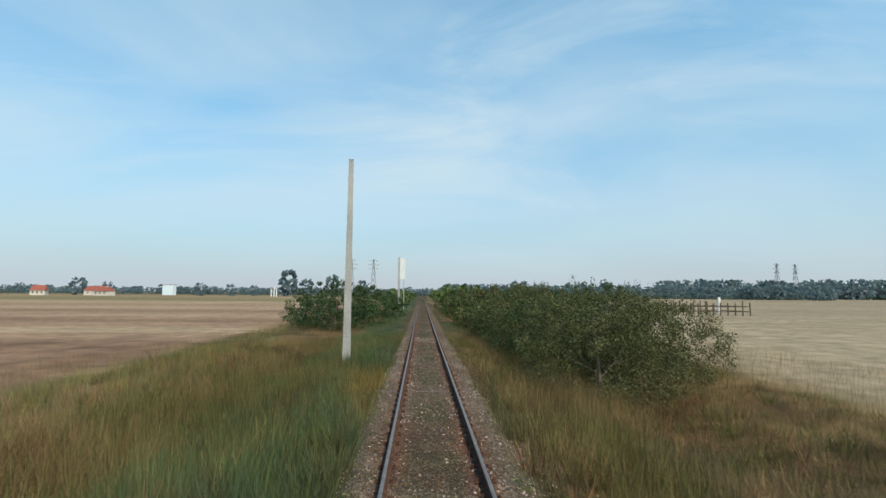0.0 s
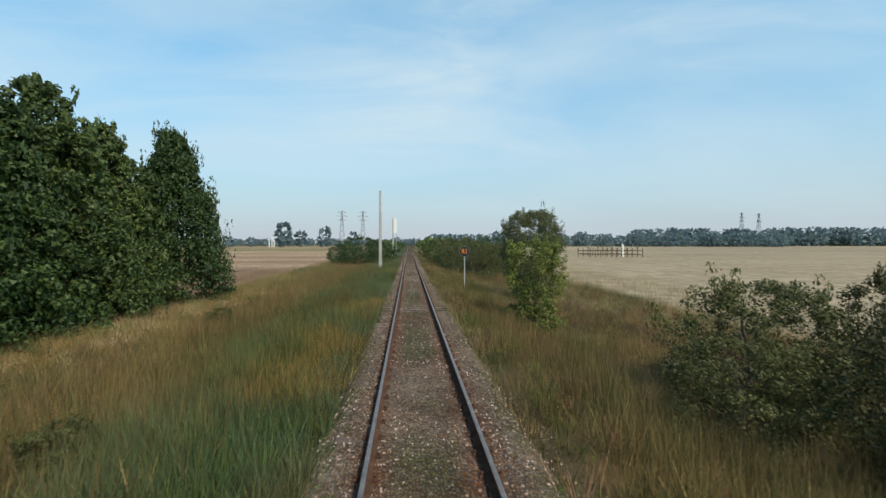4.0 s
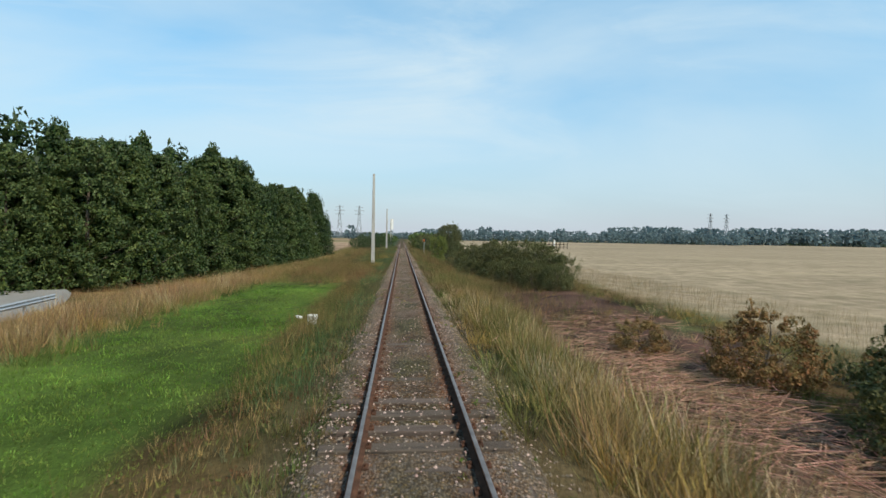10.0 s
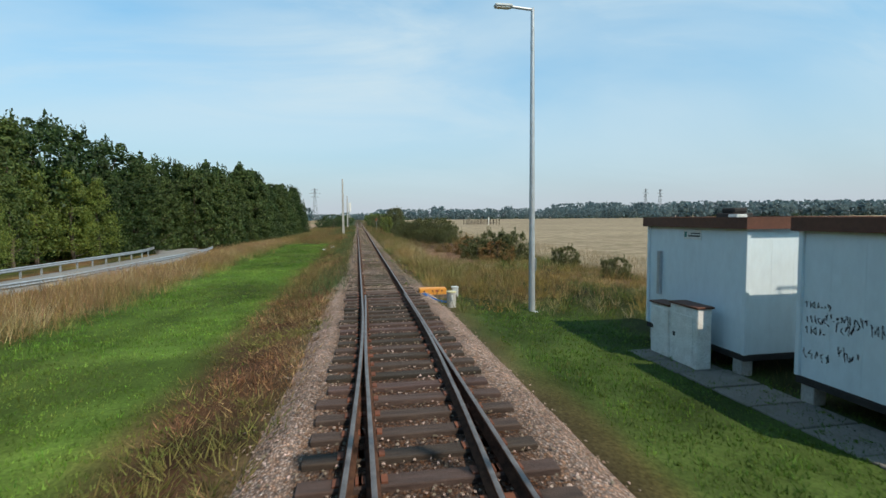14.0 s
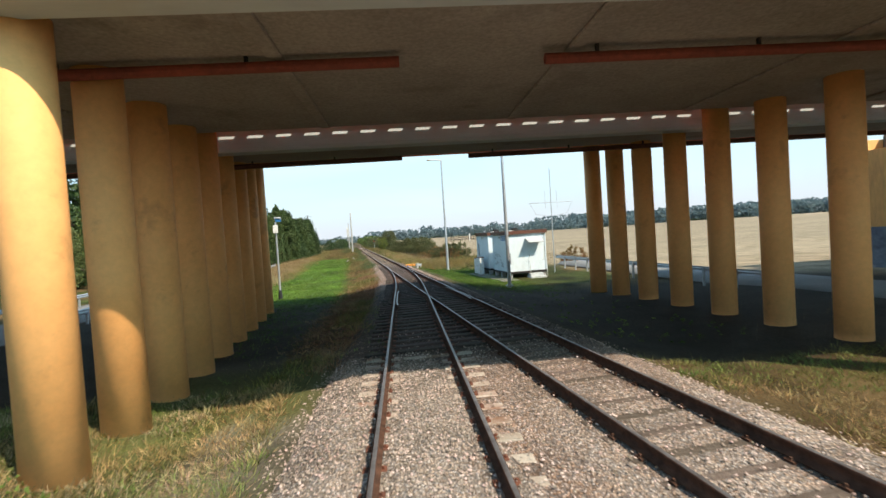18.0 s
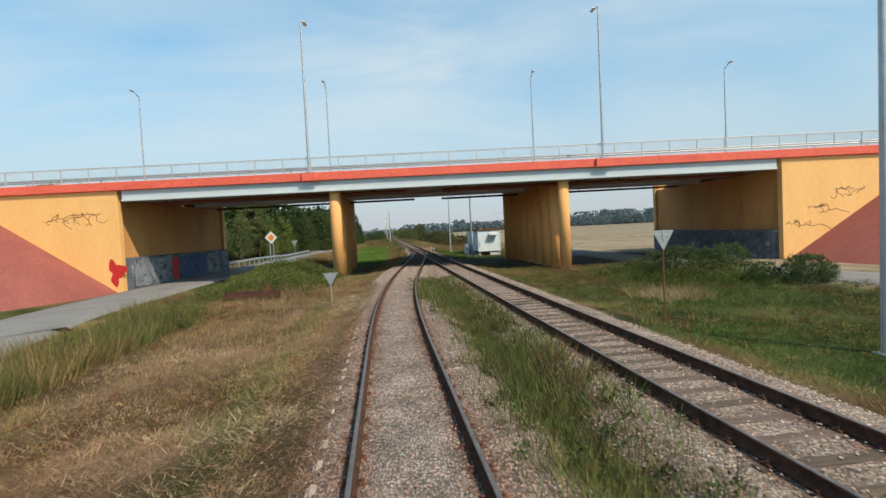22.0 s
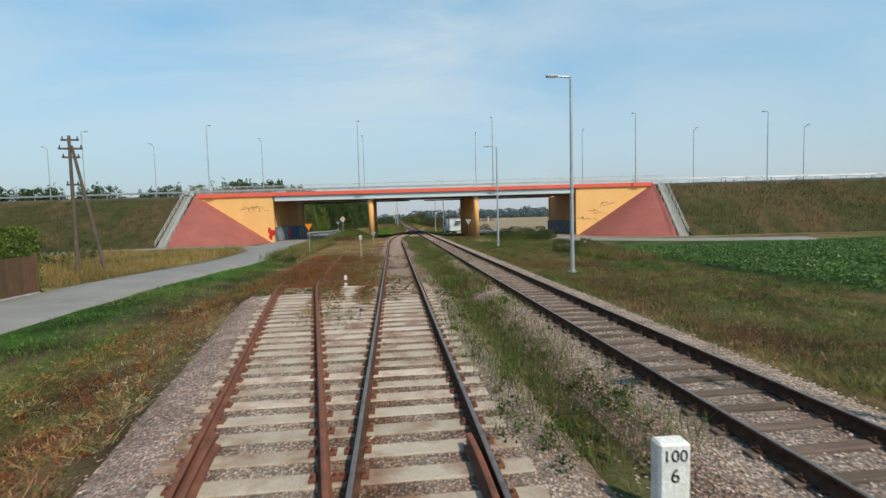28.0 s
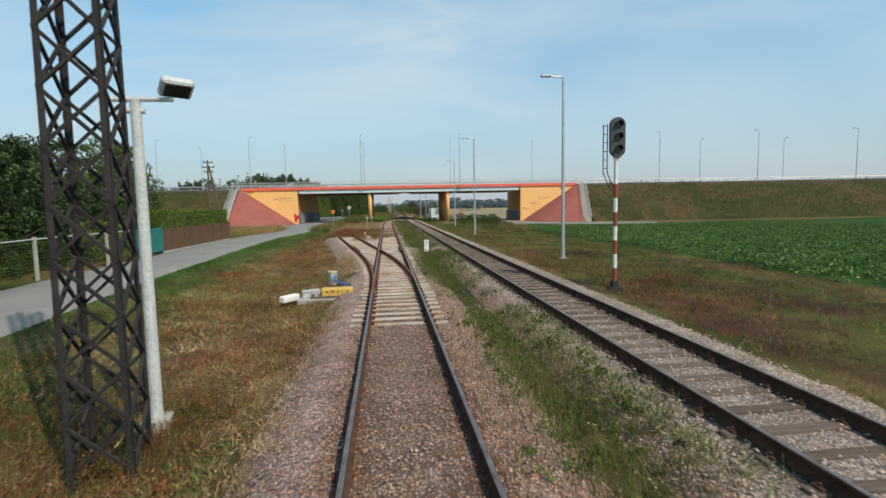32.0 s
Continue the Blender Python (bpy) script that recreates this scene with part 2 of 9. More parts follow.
M["concrete_tie"] = material("sleeper concrete", (0.47, 0.405, 0.335), (0.36, 0.29, 0.23), scale=1.6, rough=0.9, bump=0.35, fine=45,
                             spots=((0.22, 0.12, 0.075), 1.1, 0.50, 0.68), object_random=0.16)
M["concrete"] = material("aged concrete", (0.40, 0.385, 0.36), (0.30, 0.29, 0.27), scale=1.6, rough=0.88, bump=0.3, fine=30,
                         spots=((0.2, 0.19, 0.17), 1.3, 0.58, 0.8), stretch=(1, 1, 0.35))
M["girder"] = material("grey painted girder", (0.56, 0.62, 0.63), (0.50, 0.56, 0.58), scale=0.4, rough=0.6, bump=0.03, fine=6, grain=(0.93, 1.05), stretch=(0.3, 1, 2),
                       spots=((0.27, 0.29, 0.29), 0.5, 0.6, 0.8))
M["soffit"] = material("stained concrete soffit", (0.36, 0.325, 0.29), (0.27, 0.24, 0.21), scale=0.5, rough=0.92, bump=0.25, fine=12,
                       spots=((0.15, 0.13, 0.115), 0.4, 0.56, 0.75))
M["red_paint"] = material("faded coral red paint", (0.86, 0.155, 0.095), (0.78, 0.125, 0.078), scale=0.7, rough=0.6, bump=0.06, fine=8,
                          spots=((0.46, 0.085, 0.06), 0.7, 0.62, 0.85), stretch=(0.5, 1, 2))
M["orange_paint"] = material("ochre orange wall paint", (0.92, 0.53, 0.20), (0.87, 0.475, 0.165), scale=0.4, rough=0.75, bump=0.05, fine=7, grain=(0.92, 1.06),
                             spots=((0.55, 0.28, 0.11), 0.5, 0.66, 0.9), stretch=(1, 1, 0.3))
M["column_paint"] = material("rusty orange column paint", (0.88, 0.46, 0.17), (0.80, 0.38, 0.125), scale=0.5, rough=0.75, bump=0.05, fine=7, grain=(0.9, 1.06), spots=((0.34, 0.16, 0.06), 0.7, 0.58, 0.80))
# darker copy of the wall orange, with the shade beneath the deck put in
M["abutment_paint"] = material("dirty orange wall paint with shade put in", (0.74, 0.37, 0.125), (0.62, 0.29, 0.095), scale=0.4, rough=0.8, bump=0.05, fine=7, grain=(0.85, 1.08), spots=((0.32, 0.16, 0.07), 0.5, 0.56, 0.82), stretch=(1, 1, 0.3))
M["slope_paint"] = material("dull brick red slope coating", (0.32, 0.098, 0.078), (0.26, 0.078, 0.064), scale=0.35, rough=0.85, bump=0.2, fine=7,
                            spots=((0.17, 0.075, 0.06), 0.3, 0.6, 0.8))
M["galv"] = material("galvanised steel", (0.50, 0.52, 0.54), (0.40, 0.42, 0.44), scale=3, rough=0.5, metal=0.55, fine=40)
M["pale_steel"] = material("pale grey painted steel", (0.55, 0.57, 0.57), (0.46, 0.48, 0.48), scale=2, rough=0.55, metal=0.1, fine=20,
                           spots=((0.3, 0.27, 0.23), 1.5, 0.66, 0.85))
M["dark_steel"] = material("dark weathered steel", (0.038, 0.034, 0.033), (0.024, 0.021, 0.021), scale=3, rough=0.8, metal=0.2, fine=30)
M["asphalt"] = material("pale worn asphalt", (0.235, 0.23, 0.22), (0.19, 0.186, 0.178), scale=0.5, rough=0.92, bump=0.35, bump_scale=40, fine=50,
                        spots=((0.14, 0.135, 0.13), 0.3, 0.6, 0.8))
M["white_panel"] = material("white sheet metal", (0.68, 0.765, 0.81), (0.63, 0.71, 0.755), scale=0.7, rough=0.5, bump=0.03, fine=6, grain=(0.93, 1.05),
                            spots=((0.52, 0.51, 0.48), 0.7, 0.7, 0.9), stretch=(1, 1, 0.4))
M["white_paint"] = material("white paint", (0.78, 0.78, 0.76), (0.64, 0.63, 0.60), scale=4, rough=0.6, fine=30, spots=((0.4, 0.38, 0.34), 4, 0.64, 0.8))
M["black_paint"] = material("black paint", (0.022, 0.022, 0.024), (0.03, 0.03, 0.03), scale=3, rough=0.45, fine=30)
M["blue_paint"] = material("blue sign enamel", (0.04, 0.20, 0.46), (0.035, 0.16, 0.38), scale=2, rough=0.4, fine=20)
M["yellow_box"] = material("faded yellow machine cover", (0.62, 0.39, 0.09), (0.56, 0.33, 0.07), scale=3, rough=0.55, fine=25, spots=((0.38, 0.2, 0.05), 3, 0.64, 0.82))
M["orange_box"] = material("orange machine cover", (0.66, 0.28, 0.045), (0.58, 0.235, 0.04), scale=3, rough=0.5, fine=25, spots=((0.3, 0.13, 0.04), 3, 0.64, 0.82))
M["orange_reflect"] = material("orange reflective film", (0.90, 0.25, 0.014), (0.84, 0.22, 0.012), scale=6, rough=0.4, fine=40)
M["blue_pipe"] = material("blue plastic conduit", (0.02, 0.16, 0.52), (0.02, 0.13, 0.42), scale=4, rough=0.4, fine=30)
M["bark"] = material("tree bark", (0.13, 0.10, 0.075), (0.075, 0.058, 0.045), scale=4, rough=0.95, bump=0.8, stretch=(1, 1, 0.25), fine=20)
M["leaf_dark"] = material("deep green foliage", (0.048, 0.088, 0.020), (0.022, 0.048, 0.013), scale=0.35, rough=0.6, island=0.6, translucent=0.3, fine=3)
M["leaf_mid"] = material("dull green foliage", (0.100, 0.145, 0.030), (0.060, 0.095, 0.025), scale=0.4, rough=0.6, island=0.45, translucent=0.3, fine=3)
M["leaf_pale"] = material("pale grey-green foliage", (0.15, 0.175, 0.055), (0.10, 0.125, 0.04), scale=0.4, rough=0.65, island=0.4, translucent=0.32, fine=3)
M["leaf_bramble"] = material("light bramble foliage", (0.189, 0.215, 0.055), (0.124, 0.156, 0.039), scale=0.5, rough=0.6, island=0.4, translucent=0.32, fine=3)
M["leaf_olive"] = material("olive shrub foliage", (0.105, 0.110, 0.032), (0.065, 0.075, 0.025), scale=0.5, rough=0.65, island=0.45, translucent=0.25, fine=3)
M["leaf_edge"] = material("fresh green foliage of the wood edge", (0.082, 0.122, 0.028), (0.038, 0.068, 0.018), scale=0.3, rough=0.6, island=0.55, translucent=0.3, fine=3)
M["leaf_greygreen"] = material("grey-green feathery foliage", (0.125, 0.135, 0.055), (0.075, 0.09, 0.038), scale=0.5, rough=0.65, island=0.45, translucent=0.25, fine=3)
M["leaf_bush"] = material("mid green bush foliage", (0.075, 0.115, 0.028), (0.042, 0.068, 0.018), scale=0.5, rough=0.65, island=0.45, translucent=0.25, fine=3)
M["leaf_young"] = material("fresh yellow-green foliage", (0.19, 0.22, 0.045), (0.11, 0.14, 0.03), scale=0.5, rough=0.6, island=0.4, translucent=0.35, fine=3)
M["leaf_thicket"] = material("dull dark thicket foliage", (0.088, 0.090, 0.024), (0.045, 0.05, 0.016), scale=0.5, rough=0.65, island=0.5, translucent=0.22, fine=3)
M["leaf_lime"] = material("yellow-green foliage", (0.17, 0.22, 0.035), (0.11, 0.15, 0.03), scale=0.6, rough=0.6, island=0.35, translucent=0.32, fine=3)
M["leaf_rust"] = material("brown dry foliage", (0.22, 0.105, 0.036), (0.17, 0.125, 0.04), scale=0.6, rough=0.75, island=0.45, translucent=0.15, fine=3)
# aerial haze over the far trees is put into this pale blue colour
M["leaf_far"] = material("far foliage with haze blue put in", (0.165, 0.22, 0.23), (0.135, 0.19, 0.205), scale=0.02, rough=1.0, island=0.08, fine=0.1, translucent=0.5, spec=0.0)
M["hedge"] = material("clipped thuja", (0.12, 0.165, 0.022), (0.075, 0.115, 0.016), scale=0.7, rough=0.65, island=0.4, translucent=0.2, fine=3)
M["fence_brown"] = material("brown plank fence", (0.13, 0.07, 0.034), (0.09, 0.05, 0.027), scale=2, rough=0.8, object_random=0.2, fine=20)
M["gate_green"] = material("turquoise painted metal", (0.018, 0.19, 0.175), (0.016, 0.15, 0.14), scale=2, rough=0.5, fine=20)
M["roof_red"] = material("red clay roof tiles", (0.30, 0.085, 0.06), (0.24, 0.07, 0.05), scale=0.5, rough=0.8, fine=3)
M["render_pale"] = material("pale house render", (0.60, 0.55, 0.47), (0.52, 0.47, 0.40), scale=0.3, rough=0.85, fine=3)
M["glass_dark"] = material("dark window glass", (0.03, 0.035, 0.04), (0.02, 0.025, 0.03), scale=1, rough=0.1, fine=10)
M["pipe_red"] = material("red oxide pipe paint", (0.26, 0.055, 0.03), (0.19, 0.042, 0.025), scale=1, rough=0.7, fine=10)
M["roof_brown"] = material("brown trim metal", (0.13, 0.05, 0.03), (0.10, 0.04, 0.025), scale=1, rough=0.6, fine=10)
M["graffiti"] = material("sprayed dark paint", (0.05, 0.055, 0.075), (0.035, 0.035, 0.05), scale=3, rough=0.6, fine=20)
M["graffiti_wall"] = material("graffiti-covered plinth", (0.15, 0.17, 0.21), (0.07, 0.08, 0.11), scale=0.8, rough=0.75, fine=5,
                              spots=((0.35, 0.36, 0.38), 0.9, 0.58, 0.66), stretch=(1, 1, 1.6))
M["graffiti_red"] = material("sprayed red paint", (0.62, 0.03, 0.025), (0.5, 0.025, 0.02), scale=2, rough=0.6, fine=20)
M["spray_blue"] = material("faded blue spray paint", (0.05, 0.10, 0.26), (0.09, 0.13, 0.22), scale=1.5, rough=0.7, fine=9, spots=((0.02, 0.03, 0.09), 1.6, 0.55, 0.62))
M["spray_grey"] = material("grey spray paint", (0.30, 0.33, 0.36), (0.14, 0.16, 0.19), scale=1.1, rough=0.75, fine=9, spots=((0.05, 0.055, 0.07), 1.9, 0.54, 0.60))
M["spray_brown"] = material("brown spray paint", (0.30, 0.14, 0.055), (0.22, 0.10, 0.04), scale=2, rough=0.7, fine=9)
M["path_slab"] = material("dirty grey slab concrete", (0.20, 0.185, 0.165), (0.13, 0.12, 0.10), scale=0.9, rough=0.95, bump=0.4, fine=22, object_random=0.15, spots=((0.10, 0.10, 0.06), 1.2, 0.55, 0.75))
M["dirt"] = material("trodden bare soil", (0.17, 0.135, 0.10), (0.12, 0.095, 0.07), scale=0.7, rough=0.95, bump=0.6, fine=18)
M["brush"] = material("cut reddish brushwood", (0.46, 0.29, 0.19), (0.24, 0.13, 0.085), scale=2, rough=0.9, island=0.5, fine=20)


def crushed_stone():
    """Ballast: angular stones of many greys and pinks, dark between them, over the tint of the bed."""
    m = bpy.data.materials.new("crushed stone bed")
    m.use_nodes = True
    n, ln = m.node_tree.nodes, m.node_tree.links
    p = n["Principled BSDF"]
    p.inputs["Roughness"].default_value, p.inputs["Specular IOR Level"].default_value = 0.95, 0.1
    geo = n.new("ShaderNodeNewGeometry")
    wob = n.new("ShaderNodeTexNoise")
    wob.inputs["Scale"].default_value = 30
    ln.new(geo.outputs["Position"], wob.inputs["Vector"])
    off = n.new("ShaderNodeMixRGB")
    off.inputs[0].default_value = 0.03
    ln.new(geo.outputs["Position"], off.inputs[1])
    ln.new(wob.outputs["Color"], off.inputs[2])
    cell = n.new("ShaderNodeTexVoronoi")
    cell.inputs["Scale"].default_value = 25
    ln.new(off.outputs[0], cell.inputs["Vector"])
    sep = n.new("ShaderNodeSeparateColor")
    ln.new(cell.outputs["Color"], sep.inputs[0])

    def remap(src, a, b, c, d):
        r = n.new("ShaderNodeMapRange")
        for key, v in zip(("From Min", "From Max", "To Min", "To Max"), (a, b, c, d)):
            r.inputs[key].default_value = v
        ln.new(src, r.inputs["Value"])
        return r.outputs[0]

    bright = n.new("ShaderNodeMath")
    bright.operation = "MULTIPLY"
    ln.new(remap(sep.outputs[0], 0, 1, 0.55, 1.45), bright.inputs[0])
    ln.new(remap(cell.outputs["Distance"], 0.15, 0.62, 1.05, 0.4), bright.inputs[1])
    at = n.new("ShaderNodeAttribute")
    at.attribute_name = "tint"
    big = n.new("ShaderNodeTexNoise")
    big.inputs["Scale"].default_value, big.inputs["Detail"].default_value = 1.3, 5
    ln.new(geo.outputs["Position"], big.inputs["Vector"])
    hsv = n.new("ShaderNodeHueSaturation")
    ln.new(at.outputs["Color"], hsv.inputs["Color"])
    ln.new(remap(sep.outputs[1], 0, 1, 0.6, 1.3), hsv.inputs["Saturation"])
    two = n.new("ShaderNodeMath")
    two.operation = "MULTIPLY"
    ln.new(bright.outputs[0], two.inputs[0])
    ln.new(remap(big.outputs["Fac"], 0.3, 0.7, 0.75, 1.25), two.inputs[1])
    ln.new(two.outputs[0], hsv.inputs["Value"])
    ln.new(hsv.outputs[0], p.inputs["Base Color"])
    bump = n.new("ShaderNodeBump")
    bump.inputs["Strength"].default_value, bump.inputs["Distance"].default_value = 0.9, 0.03
    ln.new(remap(cell.outputs["Distance"], 0.0, 0.7, 1.0, 0.0), bump.inputs["Height"])
    ln.new(bump.outputs[0], p.inputs["Normal"])
    return m


M["ballast"] = crushed_stone()
# ---- mesh helpers ----


def link(name, me, mat, parent=None, label=""):
    for m in (mat if isinstance(mat, (list, tuple)) else [mat]):
        me.materials.append(M[m])
    ob = new(name, me)
    if parent is not None:
        ob.parent = parent
    if label:
        ob["label"] = label
    return ob


def part(name, bm, mat, parent=None, label="", smooth=False):
    me = bpy.data.meshes.new(name)
    bm.to_mesh(me)
    bm.free()
    if smooth:
        me.polygons.foreach_set("use_smooth", [True] * len(me.polygons))
    return link(name, me, mat, parent, label)


def big_mesh(name, verts, faces, mat, parent=None, label="", tint=None, mats=None, smooth=False):
    """A mesh from arrays of places and of equal-sided faces."""
    verts, faces = np.asarray(verts, np.float32), np.asarray(faces, np.int32)
    me = bpy.data.meshes.new(name)
    k = faces.shape[1]
    me.vertices.add(len(verts))
    me.vertices.foreach_set("co", verts.ravel())
    me.loops.add(faces.size)
    me.loops.foreach_set("vertex_index", faces.ravel())
    me.polygons.add(len(faces))
    me.polygons.foreach_set("loop_start", np.arange(0, faces.size, k, dtype=np.int32))
    if mats is not None:
        me.polygons.foreach_set("material_index", np.asarray(mats, np.int32))
    if smooth:
        me.polygons.foreach_set("use_smooth", np.ones(len(faces), bool))
    if tint is not None:
        at = me.attributes.new("tint", "FLOAT_COLOR", "POINT")
        at.data.foreach_set("color", np.c_[tint, np.ones(len(tint))].astype(np.float32).ravel())
    me.update(calc_edges=True)
    me.validate()
    return link(name, me, mat, parent, label)


def thing(name, label, category, at=(0, 0, 0), group="", kind="", turn=0.0):
    ob = new(name)
    ob.empty_display_size = 0.1
    ob.matrix_basis = pose(*at, 0, 0, turn)
    return tagged(ob, label, category, group, kind)


def box(bm, x0, x1, y0, y1, z0, z1, bevel=0.0):
    vs = [bm.verts.new(p) for p in ((x0, y0, z0), (x1, y0, z0), (x1, y1, z0), (x0, y1, z0), (x0, y0, z1), (x1, y0, z1), (x1, y1, z1), (x0, y1, z1))]
    fs = [bm.faces.new([vs[i] for i in q]) for q in ((3, 2, 1, 0), (4, 5, 6, 7), (0, 1, 5, 4), (1, 2, 6, 5), (2, 3, 7, 6), (3, 0, 4, 7))]
    if bevel:
        es = list({e for f in fs for e in f.edges})
        bmesh.ops.bevel(bm, geom=es, offset=bevel, segments=1, affect="EDGES")


def boxes(*dims, bevel=0.0):
    bm = bmesh.new()
    for d in dims:
        box(bm, *d, bevel=bevel)
    return bm


def rod(bm, a, b, r0, r1=None, n=8, caps=True):
    """A tapered round bar from a to b."""
    a, b = Vector(a), Vector(b)
    r1 = r0 if r1 is None else r1
    d = (b - a).normalized()
    u = d.orthogonal().normalized()
    w = d.cross(u)
    ra, rb = [], []
    for i in range(n):
        c, s = math.cos(2 * math.pi * i / n), math.sin(2 * math.pi * i / n)
        ra.append(bm.verts.new(a + (u * c + w * s) * r0))
        rb.append(bm.verts.new(b + (u * c + w * s) * r1))
    for i in range(n):
        bm.faces.new((ra[i], ra[(i + 1) % n], rb[(i + 1) % n], rb[i]))
    if caps:
        bm.faces.new(list(reversed(ra)))
        bm.faces.new(rb)


def rods(*segs, n=8):
    bm = bmesh.new()
    for s in segs:
        rod(bm, *s, n=n)
    return bm


def lattice(shape, seed):
    return np.random.default_rng(seed).random(shape)


NOISE = lattice((64, 64), 3)


def vnoise(x, y, size):
    """Smooth noise from 0 to 1 over the plan, with lumps about that many metres wide."""
    x, y = np.asarray(x, float) / size, np.asarray(y, float) / size
    i, j = np.floor(x).astype(int), np.floor(y).astype(int)
    u, v = x - i, y - j
    u, v = u * u * (3 - 2 * u), v * v * (3 - 2 * v)
    g = lambda a, b: NOISE[a % 64, b % 64]
    return (g(i, j) * (1 - u) + g(i + 1, j) * u) * (1 - v) + (g(i, j + 1) * (1 - u) + g(i + 1, j + 1) * u) * v


def fbm(x, y, size):
    return (vnoise(x, y, size) * 0.55 + vnoise(x + 31, y - 17, size / 2.3) * 0.3 + vnoise(x - 7, y + 53, size / 5.1) * 0.15)


def step(v, a, b):
    t = np.clip((np.asarray(v, float) - a) / (b - a), 0, 1)
    return t * t * (3 - 2 * t)


# ---- plan of the tracks ----
GAUGE = 0.752


def loop_x(y):
    """The loop line leaves the main line and runs beside it, 4.75 m away."""
    d = np.maximum(0, -50.0 - np.asarray(y, float))
    return -np.where(d < 21, d * d / 380, np.where(d < 43, 1.16 + (d - 21) * 0.1105, np.where(d < 64, 3.591 + (d - 43) * 0.1105 - (d - 43) ** 2 / 380, 4.75)))


def siding_x(y):
    """The disused siding leaves the loop line."""
    d = np.maximum(0, np.asarray(y, float) + 181)
    s = np.where(d < 13, d * d / 165, np.where(d < 30, 1.024 + (d - 13) * 0.1576, 3.70 + 1.45 * (1 - np.exp(-(d - 30) * 0.12))))
    return -4.75 - s


def near_track(x, y):
    """Distance from the nearest track's middle."""
    x, y = np.asarray(x, float), np.asarray(y, float)
    d = np.abs(x)
    d = np.where(y < -50, np.minimum(d, np.abs(x - loop_x(y))), d)
    return np.where((y < -147) & (y > -182), np.minimum(d, np.abs(x - siding_x(y))), d)


def deck_y(x, u=0.0):
    """The overpass stands a little askew: y of a line u metres behind its near face."""
    return -89.8 - 0.115 * x + u * 1.0066


def road_rise(y):
    """The local road climbs a little along the station and lies lower beside the mown verge."""
    return 0.3 * step(-np.asarray(y, float), 124, 144) - 0.33 * step(np.asarray(y, float), -52, -34)


def ground_z(x, y):
    x, y = np.asarray(x, float), np.asarray(y, float)
    d = near_track(x, y)
    lo = -0.72 + 0.16 * (fbm(x, y, 9) - 0.5)
    # the open line: a ditch beside it and lower fields
    north = step(y, -45, -20)
    right = -1.0 - 0.35 * np.exp(-((x - 7.5) / 2.2) ** 2) * step(y, -25, 5)
    left = -0.85 - 0.15 * step(-x, 8, 16)
    lo = lo * (1 - north) + np.where(x > 0, right, left) * north
    huts = step(x, 4.2, 6.2) * (1 - step(np.abs(y + 60), 10, 18))
    lo = lo * (1 - huts) + -0.95 * huts
    # a low bank left of the loop before the overpass
    lo = lo + 1.5 * np.exp(-((x + 11.3) / 3.0) ** 2 - ((y + 93) / 6.0) ** 2)
    lo = lo + np.maximum(road_rise(y), 0) * step(-x, 11, 14)
    lo = lo - 0.25 * step(-x, 12.0, 14.5) * step(y, -45, -30)
    # old bed of the overgrown siding
    lo = lo + 0.40 * np.exp(-((x + 9.85) / 1.9) ** 4) * step(y, -152, -147) * (1 - step(y, -128, -123))
    edge = step(d, 2.1, 4.3 + 1.2 * north)
    z = -0.42 * (1 - edge) + lo * edge
    z = z + 0.05 * (fbm(x, y, 2.2) - 0.5) * step(d, 1.5, 3)
    return z


def road_x(y):
    """Middle of the local road on the left of the tracks."""
    y = np.asarray(y, float)
    return np.interp(y, [-215, -185, -175, -160, -148, -138, -130, -124, -119, -114, -109, -104, -99, -94, -86, -75, -50, -35, -24, -16, -10, -6, -2], [-15.8, -16.8, -17.7, -18.4, -18.7, -18.8, -18.6, -18.4, -18.4, -18.8, -19.6, -20.5, -21.2, -21.4, -21.2, -20.6, -19.6, -19.3, -18.9, -18.5, -18.9, -20.2, -22.5])


def bed_z(x, y):
    """Top of the ballast beds."""
    x, y = np.asarray(x, float), np.asarray(y, float)
    d = near_track(x, y)
    o = np.maximum(0.55 * step(y, -46, -38), 0.75 * (x < -5.6) * step(y, -147, -143) * (1 - step(y, -96, -90)))
    return -0.185 - 0.5 * step(d, 1.5 - o * 0.5, 2.75 - o) - 6 * step(d, 2.75 - o, 2.8 - o)


def surface_z(x, y):
    return np.maximum(ground_z(x, y), bed_z(x, y))

# ---- the land ----


